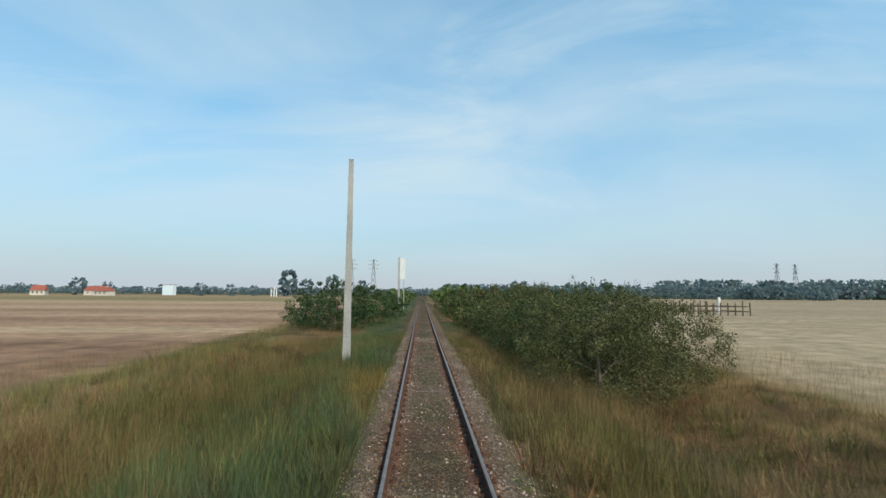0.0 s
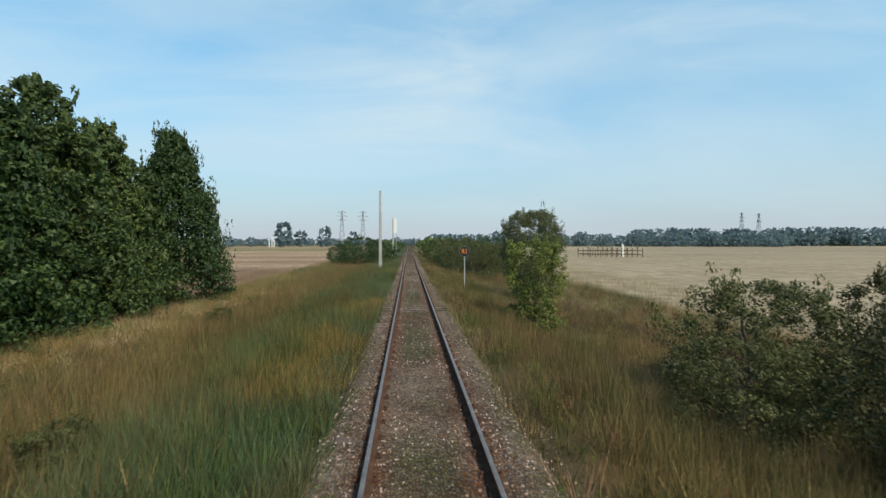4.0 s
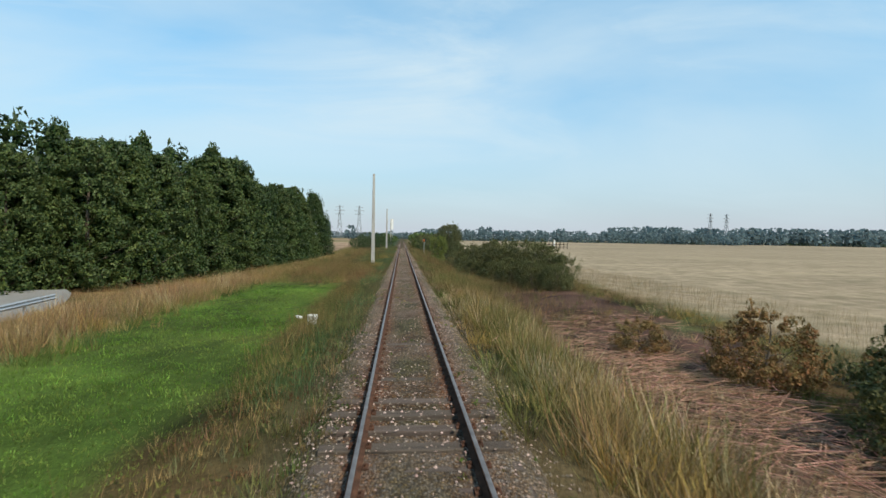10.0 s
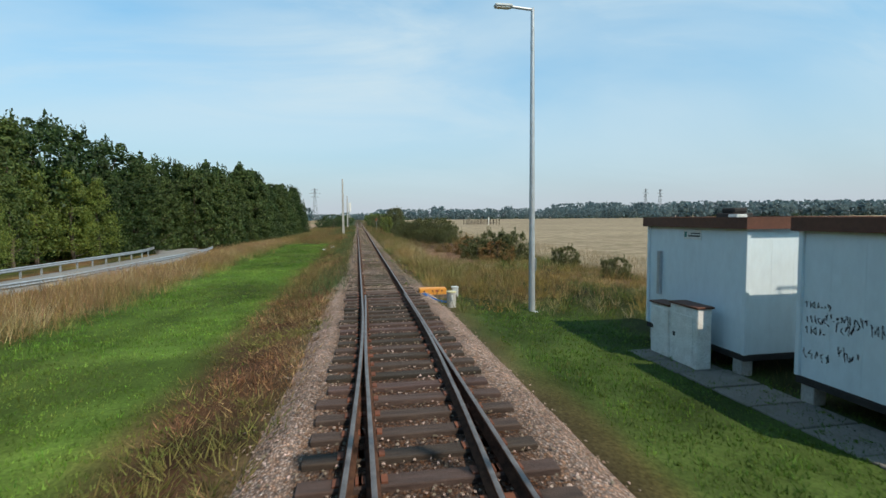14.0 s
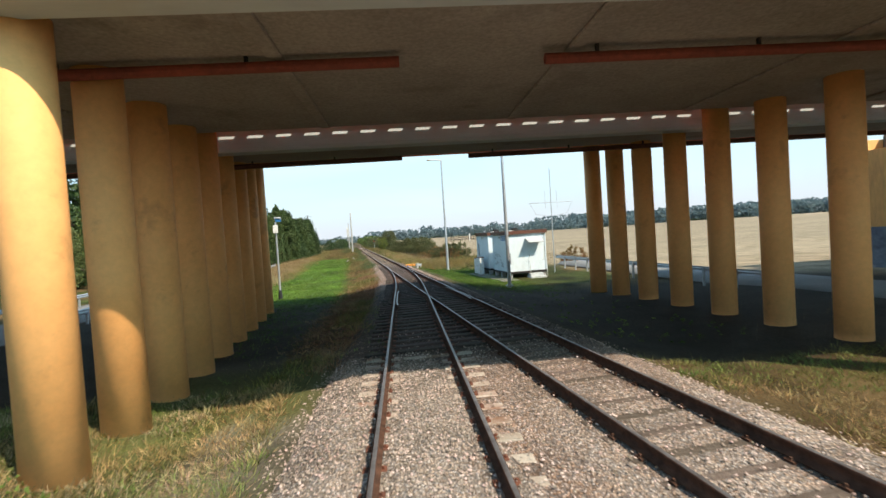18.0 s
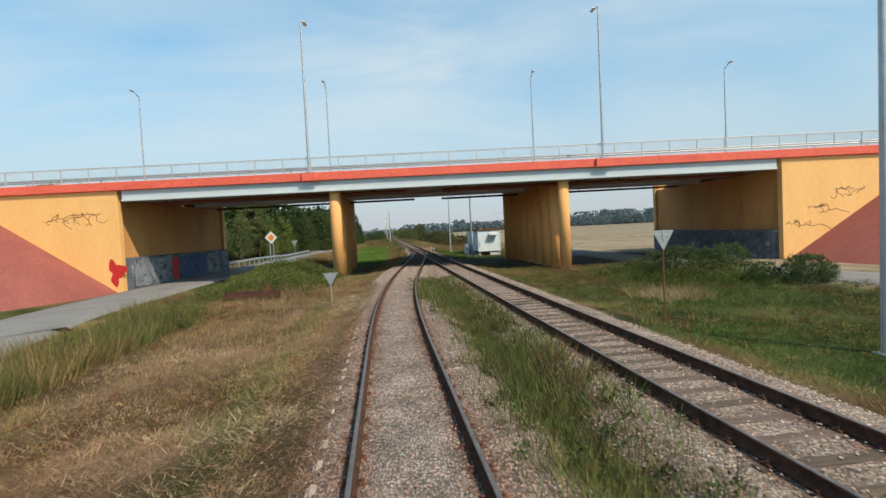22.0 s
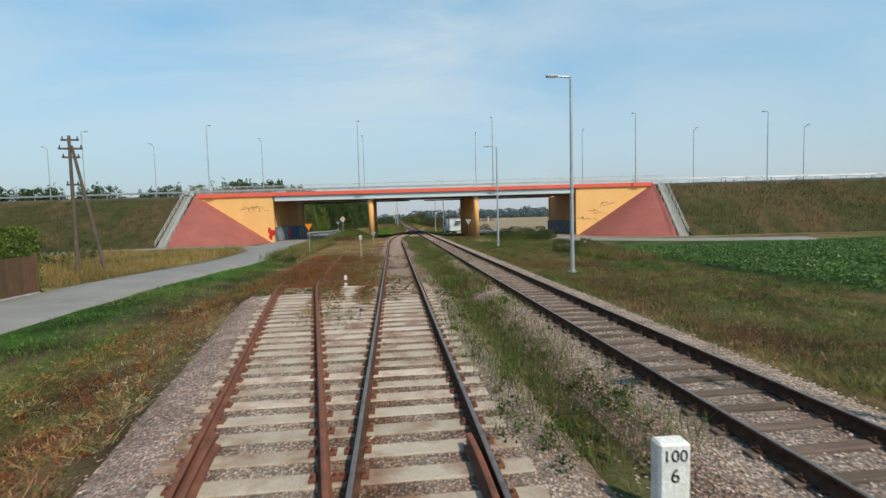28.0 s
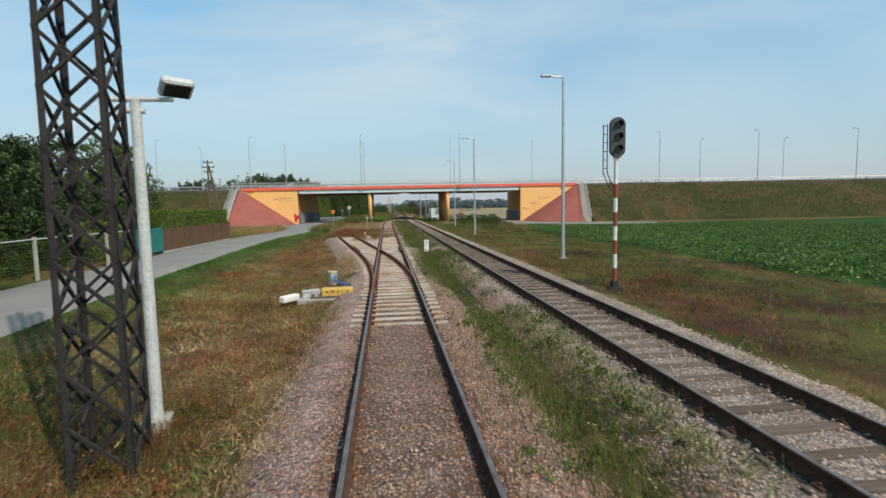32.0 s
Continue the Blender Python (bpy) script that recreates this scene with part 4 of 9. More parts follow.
def build_tufts():
    straw, pale, olive, green, sea, ochre, brown, rust = (0.37, 0.25, 0.12), (0.50, 0.38, 0.23), (0.175, 0.17, 0.055), (0.11, 0.15, 0.038), (0.125, 0.165, 0.085), (0.33, 0.22, 0.07), (0.27, 0.15, 0.088), (0.28, 0.095, 0.048)
    lab = "tussocks of verge grass in green, straw and brown"
    deep = lambda *cols: tuple(tuple(0.84 * v for v in c) for c in cols)
    mown = lambda x, y: step(-x, 2.9, 4.2) * (1 - step(-x, 9.0, 11)) * step(-y, -7, 0) * step(y, -86, -66)
    fresh = lambda x, y: np.maximum(mown(x, y), step(x, 2.6, 3.4) * (1 - step(x, 7.2, 8.4)) * step(y, -72, -64) * (1 - step(y, -50, -46)))
    near = lambda x, y: verge(x, y) * (1 - fresh(x, y)) * (1 - 0.5 * step(np.abs(x), 7, 12))
    tufts("grass_tussocks", lab, 10000, -5.4, -1.5, 14, 88, near, lambda x, y: 0.55 + 0 * x, deep(sea, green, (0.11, 0.17, 0.09), olive, sea, ochre), 16, 0.13, 0.75, 0.62)
    tufts("grass_tussocks", lab, 11000, -15, -3.2, 6, 88, near, lambda x, y: 0.62 + 0 * x, deep(brown, olive, straw, olive, ochre, green, brown, olive, green), 16, 0.14, 0.7, 0.66)
    tufts("grass_tussocks", "pale straw grass laid over along the foot of the wood", 3000, -14.6, -9.6, 6, 60, lambda x, y: step(-x + 0.06 * (y - 30), 9.6, 11.2), lambda x, y: 0.38 + 0 * x, (pale, straw, pale, ochre, straw), 14, 0.16, 0.85, 0.8, 0.2)
    tufts("grass_tussocks", lab, 8000, -15, -1.5, -50, 8, near, lambda x, y: 0.30 + 0.3 * step(-x, 4, 8) + 0 * x, (green, olive, sea, straw, green, brown, olive, straw), 16, 0.14, 0.65, 0.66)
    tufts("grass_tussocks", lab, 11000, 1.5, 14, -8, 88, near, lambda x, y: 0.55 + 0 * x, deep(olive, (0.19, 0.12, 0.07), straw, (0.14, 0.14, 0.05), green, olive, brown, straw, (0.14, 0.14, 0.05)), 16, 0.14, 0.75, 0.66)
    tufts("grass_tussocks", "tall straw and olive grass beside the cleared ground", 4200, 1.7, 14, -50, -8, near, lambda x, y: 0.5 + 0 * x, (olive, straw, pale, olive, green, straw, ochre), 16, 0.14, 0.8, 0.7, 0.1)
    tufts("grass_tussocks", "ridge of tall olive and straw weeds along the line", 350, 2.1, 4.8, -6, 4, lambda x, y: np.exp(-((x - 3.3) / 0.9) ** 4) * step(fbm(x, y, 4), 0.3, 0.5), lambda x, y: 0.8 + 0.2 * fbm(x, y, 3), (olive, (0.27, 0.19, 0.09), green, (0.20, 0.18, 0.07), olive), 18, 0.13, 0.7, 0.8, 0.1)
    tufts("grass_tussocks", "ridge of tall pale straw and ochre weeds along the line", 1500, 2.1, 5.0, -42, -5, lambda x, y: np.exp(-((x - 3.5) / 1.0) ** 4) * step(fbm(x, y, 4), 0.3, 0.5), lambda x, y: 0.8 + 0.2 * fbm(x, y, 3), (straw, ochre, pale, olive, straw, (0.24, 0.21, 0.08)), 18, 0.13, 0.85, 0.8, 0.14)
    tufts("mown_grass", "short bright green mown grass with darker tufts", 30000, -12, -2.2, -84, 2, fresh, lambda x, y: 0.08 + 0.04 * fbm(x, y, 2), ((0.085, 0.18, 0.026), (0.145, 0.24, 0.045), (0.11, 0.20, 0.032), (0.17, 0.235, 0.055)), 7, 0.2, 0.6, 1.2)
    tufts("mown_grass", "short bright green mown grass with darker tufts", 7000, 2.4, 8.5, -74, -45, fresh, lambda x, y: 0.10 + 0 * x, ((0.075, 0.15, 0.024), (0.13, 0.21, 0.04), (0.095, 0.175, 0.03)), 7, 0.2, 0.6, 1.2)
    side = lambda x, y: (near_track(x, y) > 2.2) * (np.abs(x - road_x(y)) > 2.5) * (1 - 0.97 * under_bridge(x, y))
    tufts("grass_tussocks", "dry ochre, rust and green tussocks beside the loop", 6500, -12.9, -6.4, -203, -149, side, lambda x, y: 0.10 + 0.10 * fbm(x, y, 4), (straw, pale, ochre, (0.30, 0.15, 0.08), (0.27, 0.12, 0.06), straw, pale, olive), 13, 0.22, 0.85, 0.9, 0.3)
    tufts("grass_tussocks", "matted straw, brown and olive grass round the old siding", 4200, -12.8, -6.4, -149, -124, lambda x, y: side(x, y) * (1 - 0.55 * np.exp(-((x + 10.2) / 1.5) ** 4)), lambda x, y: 0.10 + 0.08 * fbm(x, y, 4), (brown, straw, (0.19, 0.12, 0.095), brown, olive, straw, pale), 11, 0.26, 0.65, 0.8, 0.2)
    tufts("grass_tussocks", "short fresh green grass between the siding and the road", 7000, -16.4, -12.3, -203, -123, side, lambda x, y: 0.13 + 0.05 * fbm(x, y, 4), ((0.085, 0.17, 0.032), (0.12, 0.20, 0.045), (0.07, 0.15, 0.028), (0.16, 0.20, 0.06)), 9, 0.24, 0.8, 1.0, 0.06)
    tufts("grass_tussocks", "pale straw and green tussocks beside the loop", 9000, -13.4, -6.2, -126, -88, side, lambda x, y: 0.07 + 0.09 * fbm(x, y, 4), (straw, (0.33, 0.19, 0.12), brown, pale, olive, straw, (0.36, 0.22, 0.14), pale), 12, 0.24, 0.7, 0.8, 0.3)
    tufts("grass_tussocks", "tall green and olive grass along the road edge", 2600, -15.9, -13.2, -124, -102, side, lambda x, y: 0.66 + 0.15 * fbm(x, y, 3), (olive, (0.21, 0.19, 0.08), green, straw, olive), 14, 0.14, 0.8, 1.0)
    tufts("grass_tussocks", "green, brown and straw tussocks beside the through track", 9500, 2.3, 13, -162, -90, side, lambda x, y: 0.13 + 0.12 * fbm(x, y, 4), (olive, green, (0.14, 0.20, 0.05), green, straw, olive, brown), 11, 0.24, 0.75, 0.9, 0.14)
    tufts("grass_tussocks", "clump of tall pale grass beside the through track", 130, 5.6, 8.2, -107, -103.5, lambda x, y: 1 + 0 * x, lambda x, y: 0.6 + 0 * x, (pale, straw, olive), 16, 0.14, 0.85, 0.8, 0.25)
    tufts("grass_tussocks", "tall dry grass at the edge of the beet field", 700, 10.2, 13.4, -136, -126, lambda x, y: step(fbm(x, y, 3), 0.36, 0.5), lambda x, y: 0.75 + 0 * x, (olive, brown, straw, olive), 16, 0.14, 0.85, 0.9, 0.1)
    tufts("strip_grass", "tall green grass in the strip between the tracks", 4300, -3.6, -1.05, -150, -98, lambda x, y: np.exp(-((x + 2.25 + 0.2 * np.sin(y * 0.35)) / 0.8) ** 2) * (0.25 + 0.75 * step(fbm(x * 0.3, y, 4), 0.38, 0.52)), lambda x, y: 0.30 + 0.12 * fbm(x, y, 3), (olive, (0.13, 0.10, 0.05), (0.10, 0.16, 0.04), olive, brown, green), 13, 0.2, 0.85, 0.9, 0.12)
    tufts("strip_grass", "green grass growing over the through track", 260, -0.66, 0.66, -137.5, -131, lambda x, y: np.exp(-((y + 134) / 1.7) ** 2), lambda x, y: 0.13 + 0 * x, (green, olive, straw), 12, 0.24, 0.85, 0.8, 0.12)
    tufts("strip_grass", "small patch of grass between the rails of the through track", 70, -0.5, 0.66, -123.6, -121.0, lambda x, y: 0.8 + 0 * x, lambda x, y: 0.10 + 0 * x, (olive, straw, green), 12, 0.2, 0.85, 0.8, 0.1)
    tufts("grass_tussocks", "tall dry weeds between the mown verge and the road", 7000, -15.6, -9.6, -66, 6, lambda x, y: step(-x, 9.4 + 1.8 * fbm(x, y, 5), 10.8 + 1.8 * fbm(x, y, 5)) * (np.abs(x - road_x(y)) > 3.0) * (1 - under_bridge(x, y)), lambda x, y: 0.72 + 0.2 * fbm(x, y, 4), (straw, brown, straw, pale, brown, ochre), 13, 0.13, 0.85, 1.0)
    tufts("grass_tussocks", "reddish-brown dry grass beside the junction ballast", 7000, -9.5, -1.7, -84, -37, lambda x, y: step(-x + loop_x(y), 1.75, 2.1) * (1 - step(-x + loop_x(y), 3.2, 4.6)), lambda x, y: 0.16 + 0.12 * fbm(x, y, 3), (brown, straw, (0.30, 0.17, 0.10), brown, straw, olive), 12, 0.24, 0.9, 0.9, 0.22)
    tufts("grass_tussocks", "straw and green grass creeping over the edge of the ballast", 4200, -7.4, -5.75, -128, -87.5, lambda x, y: (near_track(x, y) > 1.02) * (0.45 + 0.55 * step(fbm(x, y, 2), 0.35, 0.5)), lambda x, y: 0.06 + 0 * x, ((0.34, 0.19, 0.12), straw, (0.38, 0.23, 0.15), brown, pale), 13, 0.26, 0.9, 0.8, 0.34)
    tufts("grass_tussocks", "brown and rust tussocks on the bare soil beside the through track", 3600, 2.3, 13, -203, -158, side, lambda x, y: 0.12 + 0.10 * fbm(x, y, 4), (brown, rust, olive, brown, straw, green), 11, 0.24, 0.65, 0.9, 0.15)
    tufts("grass_tussocks", "straw and brown grass on the outer shoulder of the loop", 1500, -7.6, -6.15, -206, -166, lambda x, y: step(-x, 6.15 + 0.3 * fbm(x, y, 2), 6.6 + 0.3 * fbm(x, y, 2)) * (near_track(x, y) > 1.35), lambda x, y: 0.16 + 0 * x, (straw, pale, brown, olive, straw), 11, 0.24, 0.8, 0.9, 0.2)
    tufts("strip_grass", "low spreading patch of grass between the tracks", 420, -3.2, -0.95, -194, -187.5, lambda x, y: np.exp(-((x + 1.9 + 0.12 * (y + 190.5)) / 0.75) ** 4 - ((y + 190.6) / 2.2) ** 4), lambda x, y: 0.17 + 0 * x, (green, olive, brown, olive), 13, 0.26, 0.9, 0.8, 0.14)
    # low leafy mat over the old siding
    mat = lambda x, y: np.exp(-((x + 9.9) / 2.6) ** 4) * (0.45 + 0.55 * step(fbm(x + 9, y, 2.6), 0.36, 0.5))
    leafy_weeds("rusty_weeds", "low mat of rust-red, ochre and olive leaves over the old siding", 9500, -12.6, -6.6, -149, -125.5, mat, 0.24, ((0.20, 0.062, 0.035), (0.25, 0.072, 0.038), (0.17, 0.10, 0.042), (0.22, 0.15, 0.05), (0.10, 0.115, 0.035), (0.14, 0.085, 0.06)), 16, 0.027, 0.5, 2.2)
    leafy_weeds("strip_weeds", "feathery bright green weed between the tracks", 16, -2.9, -2.0, -133.8, -132.8, lambda x, y: 1 + 0 * x, 0.2, ((0.10, 0.21, 0.035), (0.13, 0.24, 0.045)), 34, 0.022)
    tufts("grass_tussocks", "short straw and olive grass before the overpass", 3800, -12, -5.6, -93, -83.5, lambda x, y: (near_track(x, y) > 2.1) * (1 - step(y - deck_y(x), 4.5, 6.5)) * (0.3 + 0.7 * step(fbm(x, y, 2.4), 0.36, 0.5)), lambda x, y: 0.13 + 0 * x, (straw, olive, (0.15, 0.20, 0.05), pale, olive, straw), 12, 0.24, 0.9, 0.9, 0.14)
    tufts("grass_tussocks", "short straw and olive grass before the overpass", 1500, 2.2, 9, -95, -86, lambda x, y: (near_track(x, y) > 2.1) * (1 - step(y - deck_y(x), 3.5, 5.5)) * (0.3 + 0.7 * step(fbm(x, y, 2.4), 0.36, 0.5)), lambda x, y: 0.13 + 0 * x, (straw, olive, (0.13, 0.19, 0.05), olive), 12, 0.24, 0.9, 0.9, 0.14)
    # growth over the shoulder of the loop and between its rails
    over = lambda x, y: step(y, -156, -149) * (1 - step(y, -134, -128)) * (0.35 + 0.65 * step(fbm(x, y, 2.5), 0.36, 0.52))
    leafy_weeds("rusty_weeds", "rust, ochre and green weeds creeping over the ballast of the loop", 2600, -7.9, -5.75, -156, -128, over, 0.2, ((0.20, 0.07, 0.035), (0.16, 0.13, 0.045), (0.11, 0.13, 0.035), (0.13, 0.075, 0.05), (0.26, 0.19, 0.09)), 16, 0.026, 0.6, 1.6)
    tufts("grass_tussocks", "thin dry grass on the ballast of the loop", 1500, -7.9, -5.8, -156, -128, over, lambda x, y: 0.2 + 0 * x, (brown, straw, olive, rust), 10, 0.2, 0.85, 0.8)
    leafy_weeds("track_weeds", "small rust and ochre weeds between the rails of the loop", 900, -5.42, -4.08, -152, -130, lambda x, y: over(x, y) * step(fbm(x, y, 1.8) + 0.1 * step(-x, 4.5, 5.2), 0.44, 0.58), 0.13, ((0.20, 0.08, 0.04), (0.18, 0.14, 0.05), (0.10, 0.12, 0.035)), 14, 0.022)


def build_grass():
    lab = "uncut verge grass, part green and part dried brown"
    near = lambda a, b: (lambda x, y: verge(x, y) * (1 - 0.75 * step(np.abs(x + 2.3 * (y < -60)), a, b)))
    grass_patch("verge_grass", lab, 190000, -9, -1.3, -50, 88, near(4.5, 9), tall)
    grass_patch("verge_grass", lab, 160000, 1.3, 10, -50, 88, near(4.5, 10), tall)
    grass_patch("verge_grass", lab, 150000, -22, -5.6, -200, -50, near(9, 20), tall)
    grass_patch("verge_grass", lab, 110000, 1.4, 12, -200, -50, near(6, 14), tall)
    grass_patch("verge_grass", lab, 45000, -17, 17, 88, 140, verge, tall)
    grass_patch("field_margin_grass", "tall dry grass along the field edges", 60000, 10, 22, -50, 90, lambda x, y: verge(x, y) * 0.8, lambda x, y: 0.62 + 0 * x, 0.45)
    grass_patch("field_margin_grass", "tall dry grass along the field edges", 60000, -22, -9, -50, 90, lambda x, y: verge(x, y) * (0.3 + 0.7 * step(-x, 9.5, 12)), lambda x, y: 0.6 + 0 * x, 0.4)
    # tall straw-coloured stalks among the green of the open line
    stalk = lambda x, y: verge(x, y) * step(near_track(x, y), 2.2, 3.6) * step(fbm(x + 3, y, 6), 0.38, 0.6)
    weed_patch("dry_stalks", "tall straw-coloured grass stalks on the verge", 76000, -9, -1.8, -46, 85, lambda x, y: stalk(x, y) * (1 - step(-x, 3.0, 4.4) * step(-y, -7, 0)), 0.85, (0.18, 0.128, 0.055), 1.2)
    weed_patch("dry_stalks", "tall straw-coloured grass stalks on the verge", 56000, 1.8, 9, -46, 85, stalk, 0.8, (0.18, 0.125, 0.06), 1.2)
    weed_patch("rusty_weeds", "tall rust-red dried weeds in clumps", 14000, -9, -3, 14, 85, lambda x, y: verge(x, y) * step(fbm(x * 1.3, y + 77, 5), 0.56, 0.64), 0.9, (0.11, 0.055, 0.03))
    weed_patch("dry_stalks", "band of dry brown weeds along the mown verge", 52000, -16, -8.0, -80, 16, lambda x, y: step(fbm(x, y, 2.6), 0.3, 0.6) * step(-x, 8.0 + 2.2 * fbm(x, y, 9), 10.2 + 2.2 * fbm(x, y, 9)) * (np.abs(x - road_x(y)) > 3.4) * (1 - under_bridge(x, y)), 0.8, (0.27, 0.175, 0.085))
    # green growth at the foot of the ballast
    weed_patch("green_weeds", "dense green weeds beside the ballast", 62000, -4.6, -1.3, -46, 85, lambda x, y: np.exp(-((x + 2.3 + 0.5 * step(y, 10, 24)) / (0.65 + 0.5 * step(y, 10, 24))) ** 2) * step(fbm(x, y + 31, 9), 0.28, 0.46), 0.48, (0.075, 0.115, 0.05))
    # weeds in the bed of the open line
    grass_patch("track_weeds", "low weeds growing between the rails", 52000, -0.62, 0.62, -46, 90,
                lambda x, y: 0.15 + 0.85 * step(fbm(x * 2, y, 5), 0.38, 0.6) * np.exp(-(x / 0.42) ** 2), lambda x, y: 0.06 + 0 * x)
    shoulder = lambda x, y: clear_bed(x) * (0.25 + 0.75 * step(fbm(x * 1.5, y + 51, 3.5), 0.40, 0.58))
    for a, b in ((-2.3, -0.9), (0.9, 2.3)):
        grass_patch("track_weeds", "thin grass and moss on the shoulder of the ballast", 42000, a, b, -42, 88, lambda x, y: shoulder(x, y) * (0.35 + 0.65 * step(np.abs(x), 1.1, 1.8)), lambda x, y: 0.11 + 0.05 * np.abs(x))
        leafy_weeds("track_weeds", "low green weeds creeping over the ballast shoulder", 1300, a, b, -42, 86, lambda x, y: shoulder(x, y) * step(fbm(x, y - 13, 2.0), 0.45, 0.62), 0.13, ((0.085, 0.105, 0.035), (0.06, 0.085, 0.024), (0.15, 0.115, 0.05)), 14, 0.022)
    # the strip between the station tracks
    strip = lambda x, y: np.exp(-((x + 2.35 + 0.25 * np.sin(y * 0.35)) / (0.68 + 0.5 * fbm(x * 0, y, 5))) ** 2) * step(fbm(x * 0.3, y, 5) + 0.13 * step(-y, 112, 124) * (1 - 1.35 * step(-y, 176, 184)), 0.36, 0.5)
    weed_patch("strip_weeds", "green weeds growing in a strip between the tracks", 90000, -3.9, -0.9, -203, -96, strip, 0.31, (0.10, 0.13, 0.036))
    weed_patch("strip_weeds", "brownish dry weeds between the tracks", 42000, -3.9, -0.9, -203, -96, strip, 0.25, (0.15, 0.105, 0.06))
    # rust-red dock over the disused siding and beside the loop
    dock = lambda x, y: (near_track(x, y) > 2.5) * step(fbm(x + 9, y, 7) + 0.14 * np.exp(-((x + 9.6) / 1.8) ** 2 - ((y + 138) / 9.0) ** 2), 0.40, 0.56)
    weed_patch("rusty_weeds", "rust-red dried dock weeds covering the old siding", 12000, -12.8, -6.6, -203, -147, dock, 0.3, (0.235, 0.085, 0.038))
    weed_patch("dry_weeds", "ochre and green weeds over the old siding", 14000, -12.8, -6.6, -203, -100, lambda x, y: (near_track(x, y) > 2.4) * step(fbm(x, y + 61, 5), 0.36, 0.55), 0.34, (0.25, 0.185, 0.065))
    weed_patch("rusty_weeds", "rust-red weeds grown over the end of the siding", 6000, -11.4, -7.4, -148.5, -128, lambda x, y: 0.25 + 0.75 * step(fbm(x + 4, y, 3), 0.36, 0.55), 0.26, (0.19, 0.078, 0.04))
    weed_patch("dry_weeds", "ochre and rust weeds round the foot of the lattice mast", 9000, -11.0, -7.3, -196, -186.5, lambda x, y: np.exp(-((x + 9.0) / 1.5) ** 4 - ((y + 191) / 3.6) ** 4), 0.42, (0.15, 0.085, 0.04))
    leafy_weeds("rusty_weeds", "rust-brown leafy weeds round the foot of the lattice mast", 420, -10.6, -7.3, -196, -186.5, lambda x, y: np.exp(-((x + 9.0) / 1.4) ** 4 - ((y + 191) / 3.6) ** 4), 0.42, ((0.16, 0.065, 0.03), (0.14, 0.10, 0.04), (0.08, 0.10, 0.03)), 24)
    weed_patch("rusty_weeds", "mound of rust-red dock at the end of the siding", 9000, -11.5, -7.2, -147, -136, lambda x, y: np.exp(-((x + 9.4) / 1.5) ** 2 - ((y + 141.5) / 3.5) ** 2), 0.5, (0.17, 0.06, 0.03))
    weed_patch("rusty_weeds", "rust-red dried weeds along the main track", 30000, 2.6, 9, -203, -125, lambda x, y: step(fbm(x, y + 13, 6), 0.5, 0.62), 0.3, (0.115, 0.05, 0.028))
    weed_patch("rusty_weeds", "reddish-brown dry weeds beside the junction", 16000, -6.2, -1.6, -82, -37,
               lambda x, y: step(-x + loop_x(y), 1.7, 2.2) * (1 - step(-x + loop_x(y), 3.0, 4.4)) * step(fbm(x, y, 4), 0.3, 0.5), 0.26, (0.15, 0.07, 0.036))
    weed_patch("dry_stalks", "ochre dry grass between the road and the embankment", 42000, -48, -21.5, -141, -103, lambda x, y: step(fbm(x, y, 5), 0.34, 0.54) * (np.abs(x - road_x(y)) > 2.8), 0.75, (0.27, 0.185, 0.07), 2.0)
    weed_patch("green_weeds", "olive weeds between the road and the embankment", 16000, -48, -21.5, -141, -103, lambda x, y: step(fbm(x + 31, y, 5), 0.45, 0.6) * (np.abs(x - road_x(y)) > 2.8), 0.6, (0.09, 0.10, 0.03), 2.0)
    weed_patch("dry_stalks", "ochre and brown dry grass along the main track", 34000, 2.5, 8.5, -203, -122, lambda x, y: step(fbm(x + 5, y, 4), 0.38, 0.58), 0.3, (0.24, 0.155, 0.07))
    # broad-leaved clumps
    green, olive, ochre, rusty, dark = (0.075, 0.11, 0.026), (0.105, 0.11, 0.033), (0.20, 0.14, 0.055), (0.20, 0.062, 0.03), (0.04, 0.06, 0.018)
    leafy_weeds("rusty_weeds", "mottled rust-red, ochre and green weeds over the old siding", 2600, -12.8, -6.7, -200, -147, lambda x, y: (near_track(x, y) > 2.3) * (0.35 + 0.65 * step(fbm(x, y, 5), 0.35, 0.55)), 0.24, ((0.27, 0.088, 0.036), (0.24, 0.07, 0.03), ochre, (0.33, 0.22, 0.08), (0.14, 0.155, 0.04), (0.30, 0.14, 0.055)), 18)
    leafy_weeds("verge_weeds", "mixed olive and brown weeds beside the loop", 700, -13, -6.7, -116, -92, lambda x, y: 0.2 + 0.8 * step(fbm(x, y, 4), 0.4, 0.6), 0.26, (ochre, ochre, (0.34, 0.25, 0.12), olive, rusty), 18)
    weed_patch("dry_stalks", "pale straw grass beside the loop", 9000, -12.5, -6.6, -118, -94, lambda x, y: step(fbm(x + 2, y, 3), 0.36, 0.56) * (near_track(x, y) > 2.3), 0.36, (0.34, 0.245, 0.12))
    leafy_weeds("verge_weeds", "mixed green and brown weeds beside the main track", 3600, 2.8, 11, -200, -92, lambda x, y: 0.15 + 0.85 * step(fbm(x, y + 7, 5), 0.42, 0.6), 0.26, (green, olive, dark, rusty, ochre), 18)
    leafy_weeds("strip_weeds", "green weed clumps between the tracks", 2600, -3.7, -1.0, -203, -96, strip, 0.2, (green, green, olive, dark), 18, 0.034)
